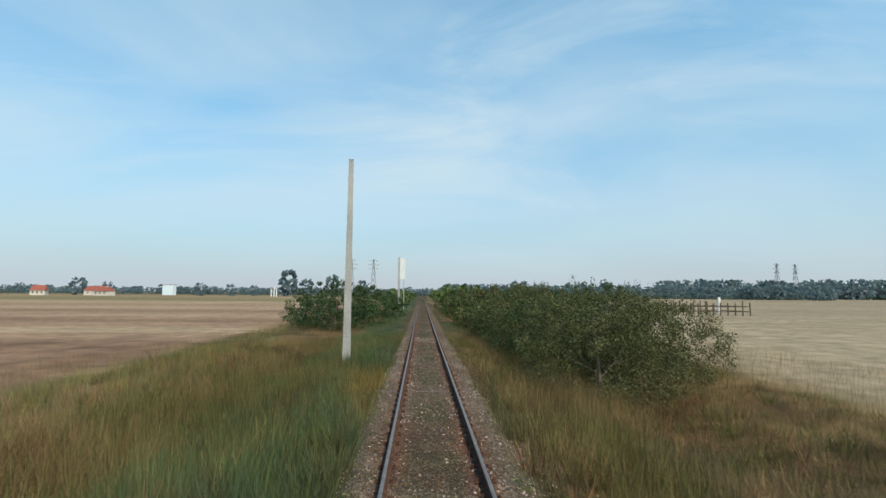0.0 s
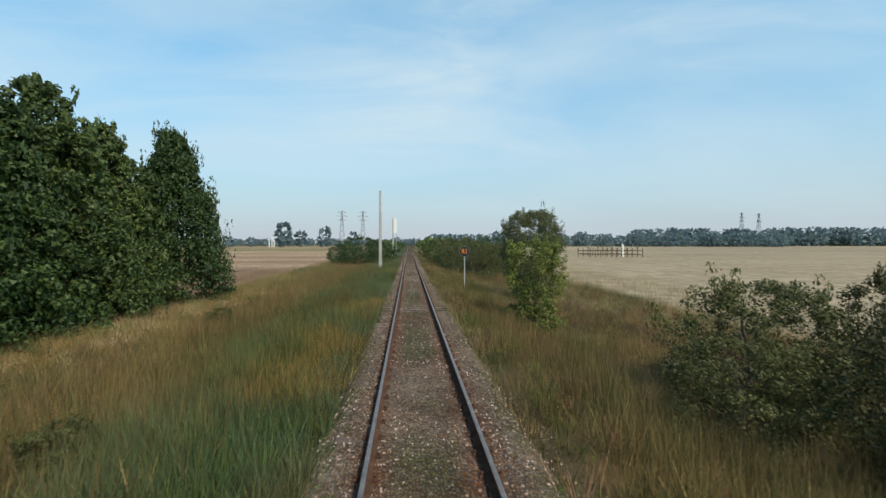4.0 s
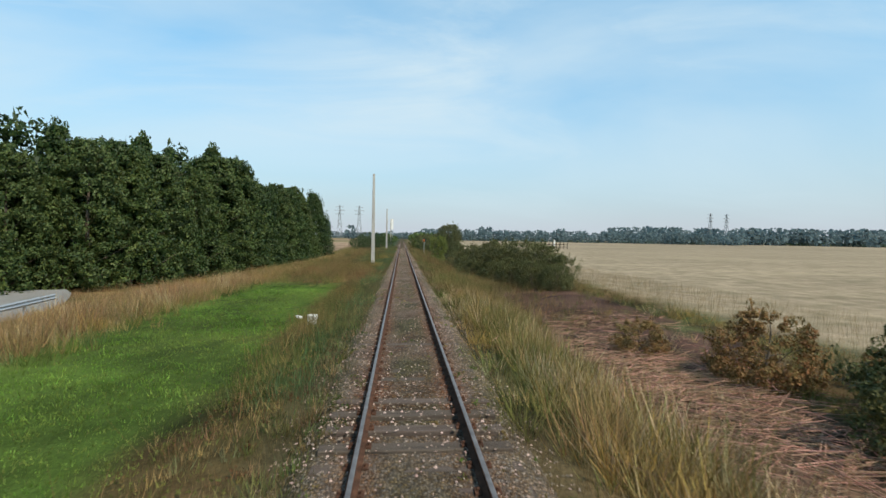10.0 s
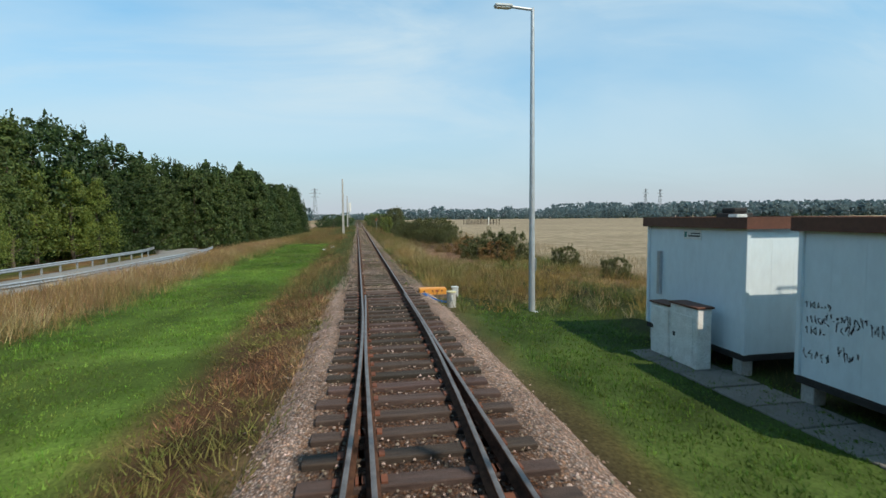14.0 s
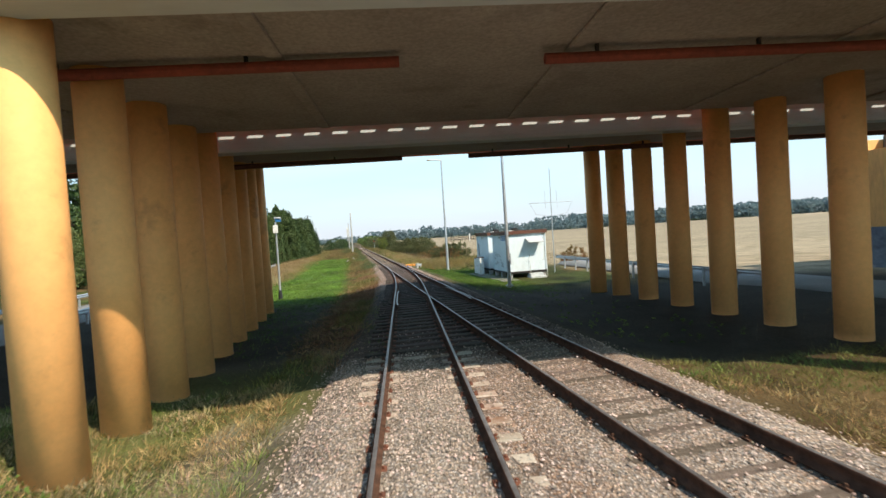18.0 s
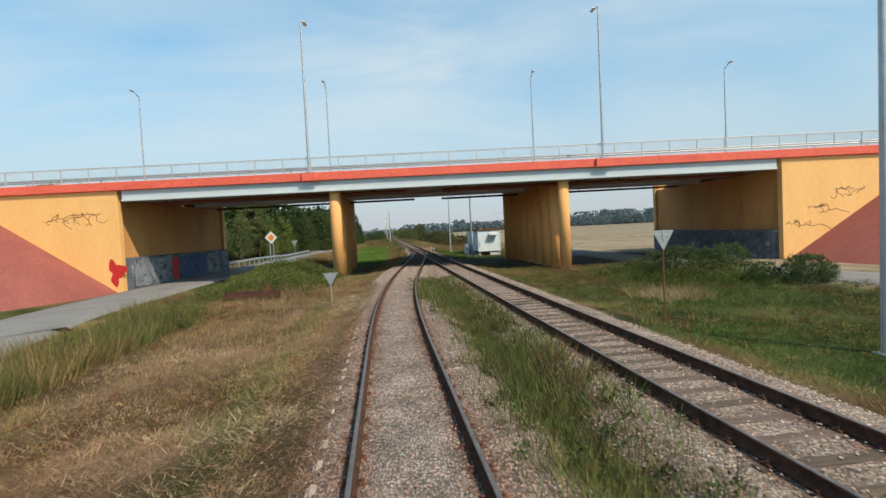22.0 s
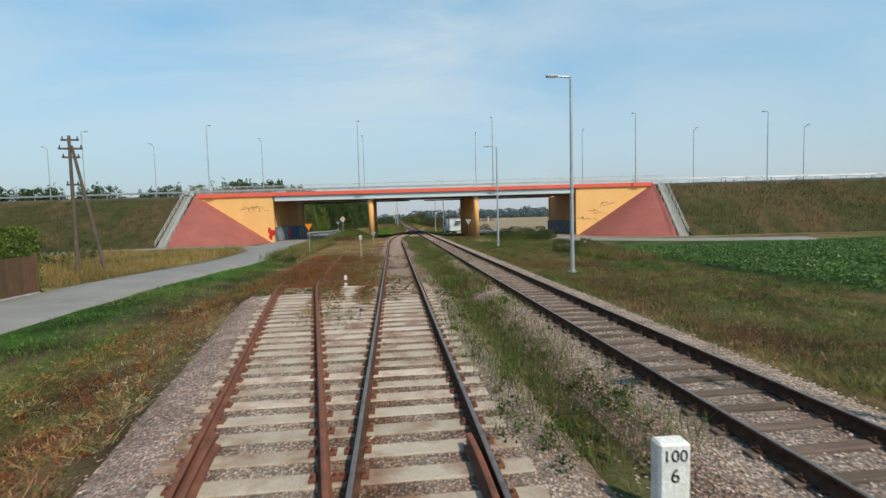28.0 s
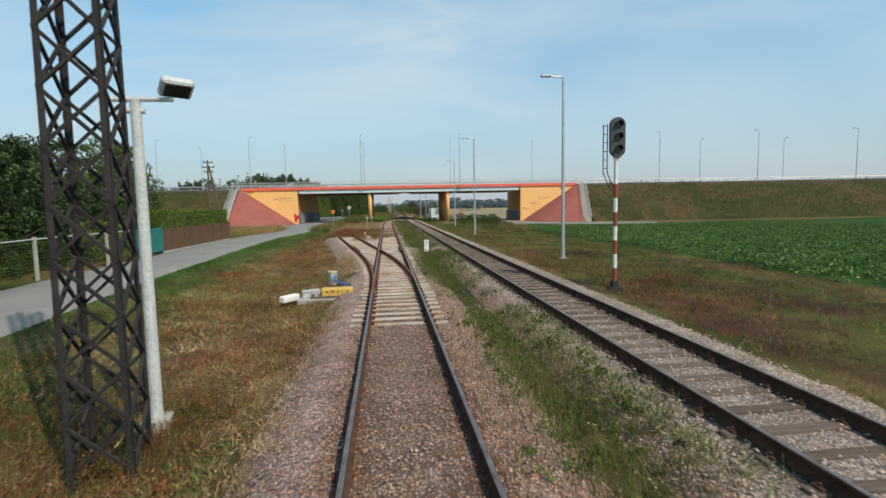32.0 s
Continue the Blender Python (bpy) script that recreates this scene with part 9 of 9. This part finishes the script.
def build_woods():
    lab = "dense dark green broadleaf tree at the edge of the wood"
    protos = [(10.5, tree("tree", lab, "tree", 10.5, 3.5, ("leaf_dark", "leaf_dark", "leaf_edge", "leaf_bush")[i], 11 + i, clumps=330, leaves=62, leaf=0.112, low=0.02, shape=("cone", "spire", "cone", "spire")[i], group="wood beside the line", fill=0.058)) for i in range(4)]
    inner = [(10.5, tree("tree", "dark green tree inside the wood", "tree", 10.5, 3.2, "leaf_dark", 17, clumps=120, leaves=45, leaf=0.2, low=0.04, group="wood beside the line", fill=0.11))]
    edge = [(-16.6, 48.6, 10.2), (-16.2, 46.0, 10.3), (-15.7, 43, 10.3), (-16.1, 39.5, 10.4), (-16.4, 36, 10.4), (-16.8, 32.5, 10.4), (-17.2, 29, 10.2), (-17.5, 25.5, 10.2),
            (-17.9, 22, 11.6), (-18.3, 18, 12.0), (-18.9, 14, 11.8), (-19.5, 10, 11.2), (-20.3, 6, 11.0), (-21.5, 2, 10.2), (-23.2, -2, 10.2), (-25.3, -6, 10.0), (-27.8, -10.5, 9.0), (-31, -14.5, 9), (-34.5, -18, 9)]
    places = [(x + rng.normal(0, 0.5), y + rng.normal(0, 0.5), h * rng.uniform(*((0.9, 1.1) if y > 14 else (0.75, 1.04)))) for x, y, h in edge]
    places += [(x - 0.9 + rng.normal(0, 0.5), y - 1.8 + rng.normal(0, 0.4), h * rng.uniform(*((0.85, 1.1) if y > 14 else (0.68, 1.02)))) for x, y, h in edge[1:16]]
    plant_all(protos, places)
    plant_all([(10.2, tree("tree", "broad dark green conical tree at the corner of the wood", "tree", 10.2, 3.7, "leaf_dark", 15, clumps=640, leaves=90, leaf=0.10, low=0.01, shape="cone", group="wood beside the line", fill=0.07))], [(-15.0, 51.0, 10.3)])
    places = [(x - 4.2 + rng.normal(0, 0.7), y + 1.5 + rng.normal(0, 0.8), h * rng.uniform(0.85, 1.06)) for x, y, h in edge]
    places += [(x - 9 + rng.normal(0, 1), y + rng.normal(0, 1), h * rng.uniform(0.85, 1.08)) for x, y, h in edge[2::2]]
    places += [(-32, -7, 14.5), (-36, -3, 15), (-41, -10, 16), (-31, -13, 13), (-35, -16, 14), (-39, -20, 15), (-43, -16, 16), (-47, -24, 16), (-41, -28, 14.5), (-45, -34, 14), (-29, -1, 13.5), (-33, 3, 14), (-27, 4, 12.5)]
    plant_all(inner, places)
    tip = [(10.5, tree("tree", "slim dark tree with a pointed top in the wood", "tree", 10.5, 1.9, "leaf_dark", 18, clumps=210, leaves=60, leaf=0.105, low=0.1, shape="cone", group="wood beside the line", fill=0.05))]
    plant_all(tip, [(x - 2.4 + rng.normal(0, 0.6), y + rng.normal(0, 0.8), h * rng.uniform(1.04, 1.16)) for x, y, h in edge[1:17:2]])
    lab = "lighter green slender tree with thin foliage at the wood's end"
    light = [(10, tree("tree", lab, "tree", 10, 2.3, ("leaf_pale", "leaf_mid")[i], 31 + i, clumps=90, leaves=70, leaf=0.12, low=0.12, shape="cone" if i else "round", group="young trees by the road", fill=0.10)) for i in range(2)]
    spots = [(-27.4, -13.5, 9.2), (-28.8, -16.5, 8.4), (-26.4, -11.0, 8.0), (-30.2, -17.5, 13.5), (-32.5, -19, 13.2), (-28.5, -20, 7.5), (-30, -22, 8.5), (-33, -24, 9), (-35, -29, 9.5), (-31.5, -30, 8), (-29.5, -36, 7.5), (-33, -40, 9), (-36, -35, 10), (-31, -45, 8), (-34, -50, 9.5), (-38, -45, 10.5), (-30, -54, 7.5),
             (-33, -60, 9), (-37, -57, 10), (-41, -52, 11), (-35, -67, 8.5), (-40, -64, 10), (-31, -64, 6.5), (-45, -60, 11), (-38, -72, 9)]
    plant_all([(10, tree("tree", "pale yellow-green tree in front of the dark wood", "tree", 10, 2.5, "leaf_lime", 35, clumps=120, leaves=80, leaf=0.10, low=0.05, shape="cone", group="young trees by the road", fill=0.10))], spots[:3] + [(-27.0, -24.5, 6.0)])
    plant_all(light, spots[3:])


build_woods()


def shrub(label, height, spread, mat, seed, leaf=0.11, clumps=60, leaves=75):
    return tree("shrub", label, "shrub", height, spread, mat, seed, clumps=clumps, leaves=leaves, leaf=leaf * 0.68, low=0.03, shape="round", limbs=14, fill=0.15)


def build_shrubs():
    # the long thicket right of the open line
    th = [(3.2, shrub("dense olive-green thicket beside the line", 3.2, 2.8, m, s, 0.15, 65, 60)) for m, s in (("leaf_mid", 51), ("leaf_olive", 52))]
    spots = []
    for y in np.arange(73.5, 150, 3.4):
        k = min(1.0, 0.72 + (y - 70) * 0.03)
        spots += [(8.0 + rng.normal(0, 0.7) - 0.012 * (y - 70), y, 4.0 * k * rng.uniform(0.85, 1.1)), (10.3 + rng.normal(0, 0.5), y + 2.5, 3.6 * k * rng.uniform(0.8, 1.1))]
    spots += [(6.3, 92, 3.0), (6.0, 108, 3.2), (5.6, 122, 3.0)]
    fine = [(3.2, shrub("dense dark olive thicket beside the line", 3.2, 2.7, m, s, 0.056, 165, 110)) for m, s in (("leaf_olive", 57), ("leaf_dark", 58))]
    plant_all(fine, [(x, y, h * 1.12) for x, y, h in spots if y < 96])
    plant_all(th, [(x, y, h * 1.1) for x, y, h in spots if y >= 96])
    dk = [(3.4, shrub("round dark green bush in the verge", 3.4, 3.0, "leaf_dark", 55, 0.11, 80, 80))]
    plant_all(dk, [(-8.6, 102, 4.6), (-11.4, 106, 3.6), (-6.5, 110, 4.6), (-9.5, 116, 4.6), (-6.0, 122, 4.2), (-12.5, 112, 3.4)])
    plant_all([(5.6, tree("tree", "bushy grey-green tree standing alone beside the line", "tree", 5.6, 2.1, "leaf_greygreen", 61, clumps=520, leaves=120, leaf=0.042, low=0.02, shape="vase", limbs=26, fill=0.085))], [(7.95, 51.5, 6.0)])
    plant_all([(4.6, tree("tree", "young yellow-green tree with feathery leaves", "tree", 4.6, 1.5, "leaf_young", 62, clumps=150, leaves=80, leaf=0.055, low=0.03, shape="vase", limbs=24, fill=0.085))], [(5.3, 40.2, 4.5)])
    plant_all([(1.1, shrub("low lime-green sucker growth round the young tree", 1.1, 1.3, "leaf_young", 63, 0.075, 90, 60))], [(5.0, 39.4, 1.2), (4.5, 40.6, 0.9)])
    ol = [(2.6, shrub("tangled olive-brown bush in the ditch", 2.6, 1.9, m, s, 0.058, 190, 110)) for m, s in (("leaf_olive", 71), ("leaf_thicket", 72), ("leaf_olive", 73))]
    plant_all(ol, [(8.6, 31, 3.2), (11.4, 29, 3.0), (9.2, 26, 3.0), (7.6, 22.5, 2.9), (10.4, 20, 3.4), (8.2, 16.5, 3.1), (12.2, 16, 3.6), (9.4, 12.6, 3.2), (12.6, 11.5, 3.3), (6.6, 28.5, 2.2), (6.4, 12.6, 1.9), (8.0, 9.6, 2.0), (5.8, 15.5, 1.4),
                   (9.6, 3.2, 1.7), (11.0, 2.0, 1.8), (10.4, 5.8, 2.0), (7.9, 13.6, 2.4), (9.4, 9.0, 2.2), (10.6, 13.6, 3.0), (11.2, 8.6, 2.6), (8.8, 6.6, 1.7), (12.6, 7.0, 2.6), (9.6, 19.0, 3.0), (7.0, 18.6, 2.2)])
    rs_ = [(1.8, shrub("reddish-brown autumn bush at the field edge", 1.8, 1.4, m, s, 0.066, 130, 90)) for m, s in (("leaf_rust", 81), ("leaf_olive", 82))]
    plant_all(rs_, [(9.2, -21, 1.8), (10.6, -24.5, 2.3), (8.8, -26.0, 2.0), (11.2, -27.5, 2.3), (9.8, -28.5, 1.8), (12.4, -22, 1.4), (7.6, -17.5, 1.2), (12.8, -41, 1.1),
                    (13.5, -33, 1.3), (17, -52, 1.6), (-5.6, 27, 0.8), (-7.4, 8, 0.9), (-8, 40, 0.9)])
    br = [(1.5, shrub("low green bramble bush on the bank", 1.5, 1.7, m, s, 0.06, 60, 65)) for m, s in (("leaf_bramble", 91), ("leaf_lime", 92))]
    plant_all([br[0]], [(x, y, h * (0.52 if x < 0 and y > -100 else 1.1)) for x, y, h in [(-10.4, -91.5, 1.35), (-12.6, -92.6, 1.3), (-11.6, -94.6, 1.1), (-9.6, -93.4, 1.2), (-13.8, -94.8, 1.15), (-14.6, -91.5, 1.4), (-12.4, -97, 0.85), (-14.8, -98, 0.9), (-10.0, -89.8, 1.2), (-12.2, -90.4, 1.3), (-13.9, -93.0, 1.3), (-10.6, -95.6, 0.9), (-8.9, -91.6, 0.9), (-15.8, -94.5, 1.2),
                        (-13.2, -104.5, 0.9), (-14.5, -109, 0.8), (-15.4, -126, 0.7)]])
    plant_all([br[1]], [(8.6, -97.8, 0.8), (7.4, -100.5, 0.6), (-12.8, -90.6, 0.9)])
    plant_all([(0.7, shrub("small bright green bush in the roadside grass", 0.7, 0.6, "leaf_bush", 119, 0.05, 60, 60))], [(-13.3, -128.1, 0.7)])
    # gardens and trees behind the road
    wl = [(8.0, tree("tree", "drooping willow behind the garden fence", "tree", 8.0, 3.4, "leaf_mid", 101, clumps=170, leaves=120, leaf=0.10, low=0.05, shape="vase", droop=2.2, fill=0.12))]
    plant_all(wl, [(-28.0, -153, 9.6), (-31, -146, 8.2), (-29.5, -163, 8.8)])
    plant_all([(8.5, tree("tree", "tall dark tree behind the clipped hedge", "tree", 8.5, 3.0, "leaf_dark", 113, clumps=150, leaves=70, leaf=0.12, low=0.05, fill=0.11))], [(-33.5, -150, 9.0), (-31.5, -158, 8.5), (-36, -156, 9.5), (-30.5, -165.5, 8.6)])
    gd = [(6.5, tree("tree", "dark garden tree behind the wire fence", "tree", 6.5, 2.6, "leaf_dark", 103, clumps=120, leaves=90, leaf=0.11, low=0.06, fill=0.13))]
    plant_all(gd, [(-26.2, -158.5, 5.0), (-28.0, -148, 5.0), (-26.8, -163, 5.4), (-24.5, -169.5, 6.8), (-25.5, -175, 7.2), (-27.5, -165.5, 6.5), (-28.5, -172, 7.6), (-24.2, -180.5, 6.6), (-28, -179, 7.6), (-22.5, -185.5, 6.2), (-30, -167, 7)])
    plant_all([(3.2, shrub("light green garden bush", 3.2, 1.5, "leaf_lime", 105, 0.09))], [(-22.9, -163.4, 3.3), (-25.5, -162.5, 2.8)])
    plant_all([(2.4, shrub("dark green bush behind the wire fence", 2.4, 1.6, "leaf_dark", 109, 0.09, 60, 60))], [(-23.4, -166.3, 2.3), (-23.7, -169.4, 2.1), (-23.3, -172.4, 2.4), (-22.9, -175.8, 2.1), (-22.6, -179.2, 2.3), (-22.0, -182.6, 2.0)])
    plant_all([(2.8, shrub("dark bush at the foot of the embankment", 2.8, 1.9, "leaf_dark", 107, 0.10, 60, 55))], [(-37.5, -121, 2.6), (-41, -117.5, 3.0), (-44, -120, 2.6), (-33.5, -123.5, 1.6), (-47.5, -116, 3.0), (-36.5, -114.5, 1.9)])
    plant_all([(2.2, shrub("dense green bush beside the side road", 2.2, 1.7, "leaf_bush", 115, 0.055, 210, 90))], [(15.2, -103.8, 1.5), (16.3, -103.0, 1.25), (14.1, -102.4, 1.0), (16.8, -96.2, 1.7), (15.2, -97.0, 1.4), (11.4, -97.4, 1.5), (12.9, -97.0, 1.8), (14.2, -98.2, 1.7), (10.2, -97.0, 1.1)])
    plant_all([(1.4, shrub("feathery olive bush at the edge of the beet field", 1.4, 1.1, "leaf_olive", 117, 0.05, 150, 60))], [(10.1, -125.6, 1.25), (11.0, -126.9, 1.1), (11.9, -126.0, 1.2), (13.2, -125.2, 0.9)])
    bk = [(8.0, tree("tree", "dark tree behind the embankment", "tree", 8.0, 3.2, "leaf_dark", 111, clumps=70, leaves=42, leaf=0.17, low=0.08, group="trees behind the embankment", fill=0.15))]
    plant_all(bk, [(-46, -36, 13.5), (-50, -30, 12.5), (-58, -42, 13), (-70, -30, 12.5), (-76, -38, 14.0), (-83, -30, 13), (-90, -38, 14.5), (-96, -30, 13.5), (-104, -36, 13), (-110, -30, 13.5), (-120, -38, 13), (-130, -32, 13.5), (-140, -36, 13), (-152, -30, 13.5), (-64, -36, 12.5), (-80, -34, 13), (-93, -33, 13.5), (-100, -34, 14), (-107, -32, 13), (-115, -34, 13.5), (-125, -35, 13), (-135, -34, 13.5), (-146, -33, 13), (-160, -34, 13.5), (-54, -34, 12.5)])


build_shrubs()


def hedge():
    h = thing("hedge", "clipped bright green thuja hedge behind the brown fence", "hedge", at=(-22.1, -143.6, -0.4))
    n = 30000
    rs = np.random.default_rng(5)
    p = np.stack([rs.uniform(-0.75, 0.75, n), rs.uniform(-15, 0, n), rs.uniform(0.0, 3.05, n)], -1)
    side = rs.integers(0, 4, n)
    p[:, 0] = np.where(side == 0, 0.75 + rs.normal(0, 0.05, n), np.where(side == 1, -0.75 + rs.normal(0, 0.05, n), p[:, 0]))
    p[:, 2] = np.where(side == 2, 3.05 + rs.normal(0, 0.05, n) + 0.06 * np.sin(p[:, 1] * 1.3), p[:, 2])
    p[:, 1] = np.where((side == 3) & (rs.random(n) < 0.4), np.where(rs.random(n) < 0.5, 0.0, -15.0) + rs.normal(0, 0.05, n), p[:, 1])
    a, b = rs.normal(size=(n, 3)), rs.normal(size=(n, 3))
    a[:, 2] = np.abs(a[:, 2]) + 0.6
    a /= np.linalg.norm(a, axis=1)[:, None]
    b = np.cross(a, b)
    b /= np.linalg.norm(b, axis=1)[:, None]
    s = rs.uniform(0.05, 0.11, (n, 1))
    v = np.stack([p - a * s * 0.4, p - b * s * 0.4, p + a * s, p + b * s * 0.4], 1).reshape(-1, 3)
    big_mesh("foliage", v, np.arange(n * 4).reshape(-1, 4), "hedge", h)
    part("inner_growth", boxes((-0.66, 0.66, -14.9, -0.1, 0.0, 2.98)), "hedge", h)


hedge()


def far_woods(name, label, trees, leaves, leaf, mat="leaf_far"):
    """Many distant trees in one object. trees: rows of x, y, height, spread."""
    rs = np.random.default_rng(17)
    T = np.asarray(trees)
    n = len(T) * leaves
    i = np.repeat(np.arange(len(T)), leaves)
    t = rs.random(n)
    a = rs.random(n) * 2 * math.pi
    prof = np.sqrt(np.clip(1 - ((t - 0.5) / 0.58) ** 2, 0.05, 1))
    r = T[i, 3] * prof * (0.5 + 0.5 * rs.random(n))
    p = np.stack([T[i, 0] + np.cos(a) * r, T[i, 1] + np.sin(a) * r, -1.2 + T[i, 2] * (0.02 + 0.98 * t)], -1)
    A, B = rs.normal(size=(n, 3)), rs.normal(size=(n, 3))
    A /= np.linalg.norm(A, axis=1)[:, None]
    B = np.cross(A, B)
    B /= np.linalg.norm(B, axis=1)[:, None]
    s = leaf * rs.uniform(0.6, 1.4, (n, 1)) * (T[i, 2] / 14)[:, None]
    v = np.stack([p - A * s, p - B * s * 0.7, p + A * s, p + B * s * 0.7], 1).reshape(-1, 3)
    return tagged(big_mesh(name, v, np.arange(n * 4).reshape(-1, 4), mat), label, "trees", kind="stuff")


def build_far():
    r = np.random.default_rng(23)
    rows = []
    for x in np.arange(-1500, 60, 5):
        rows.append((x + r.normal(0, 3), 760 + r.normal(0, 25) + 0.1 * abs(x), r.uniform(8, 11.5) * (1.5 if r.random() < 0.05 else 1), r.uniform(6, 11)))
    for x in np.arange(30, 420, 4):
        rows.append((x + r.normal(0, 3), 620 - 0.2 * x + r.normal(0, 20), r.uniform(11, 15) * (1.2 if r.random() < 0.06 else 1), r.uniform(8, 12)))
    for x in np.arange(380, 2400, 6.5):
        rows.append((x + r.normal(0, 4), 900 - 0.33 * x + r.normal(0, 30), r.uniform(22, 27), r.uniform(14, 22)))
    for x in np.arange(-1400, 2300, 6):
        rows.append((x + r.normal(0, 3), (735 if x < 40 else 610 - 0.2 * x if x < 400 else 890 - 0.33 * x) + r.normal(0, 8), r.uniform(5.5, 8.5) * (1 if x < 400 else 2.0), r.uniform(6, 9)))
    for x, y, h, s in ((268, 580, 19, 7), (-135, 560, 25, 9), (-118, 570, 17, 7), (-90, 555, 21, 8), (-60, 560, 16, 7), (-340, 560, 17, 8), (-300, 540, 12, 6), (-215, 545, 12, 6), (-190, 555, 11, 6), (-165, 550, 10, 6)):
        rows.append((x, y, h, s))
    far_woods("far_woods", "distant belts of trees along the horizon, paled with haze blue", rows, 90, 1.7)
    # low dark leaves added to draw the shaded foot of the far woods
    rim = [(x + r.normal(0, 3), (596 - 0.2 * x if x < 400 else 872 - 0.33 * x) + r.normal(0, 5), r.uniform(2.0, 3.2) * (1 if x < 400 else 1.5), r.uniform(6, 9)) for x in np.arange(60, 2000, 9)]
    far_woods("field_hedgerow", "low dark strip of leaves for the shaded foot of the far woods", rim, 40, 2.4, "leaf_dark")
    # low hedges beside the far part of the line
    near = []
    for y in np.arange(150, 560, 6):
        near.append((9 + r.normal(0, 1.5) + 0.012 * (y - 150), y, r.uniform(3.2, 6.0), r.uniform(2.5, 4)))
        if y > 180:
            near.append((-9 + r.normal(0, 1.5), y, r.uniform(2.5, 5.0), r.uniform(2.5, 3.6)))
    far_woods("far_hedge", "scrubby trees lining the railway far off", near, 130, 1.3, "leaf_mid")


build_far()


def build_beet():
    """Leafy field crop in rows right of the station."""
    rs = np.random.default_rng(29)
    n = 15000
    x = 12.5 + 45 * rs.random(n) ** 1.5
    y = -205 + 80 * rs.random(n)
    x = np.round(x / 0.5) * 0.5 + rs.normal(0, 0.05, n)
    ok = rs.random(n) < step(x, 12.0 + 2.5 * fbm(x, y, 7), 14.0 + 2.5 * fbm(x, y, 7))
    x, y = x[ok], y[ok]
    c = np.stack([x, y, ground_z(x, y) + 0.16], -1)
    v, f = crown_points(len(x), 11, c, np.full(len(x), 0.22), 0.085, rs)
    tagged(big_mesh("leaf_crop", v, f, "leaf_crop"), "green leafy field crop growing in rows", "crop", kind="stuff")


M["leaf_crop"] = material("beet leaves", (0.095, 0.175, 0.034), (0.06, 0.125, 0.026), scale=0.5, rough=0.5, island=0.4, translucent=0.25, fine=3)
build_beet()


def build_stalks():
    """Cut branches and dry stalks on the cleared ground."""
    rs = np.random.default_rng(37)
    bm = bmesh.new()
    for k in range(2700):
        x, y = (rs.normal(6.6, 1.2), rs.normal(-21.5, 4.2)) if k < 2400 else (rs.normal(9.0, 1.3), rs.normal(-11.5, 1.6))
        z = float(ground_z(x, y)) + 0.02 + 0.22 * rs.random() ** 2
        a, l = rs.normal(-0.6, 0.9), rs.uniform(0.3, 1.1)
        rod(bm, (x, y, z), (x + math.cos(a) * l, y + math.sin(a) * l, z + rs.uniform(-0.05, 0.14)), 0.010, 0.004, n=4, caps=False)
    tagged(part("cut_stalks", bm, "brush"), "reddish-brown cut brushwood lying on the cleared ground", "branches", kind="stuff")


build_stalks()
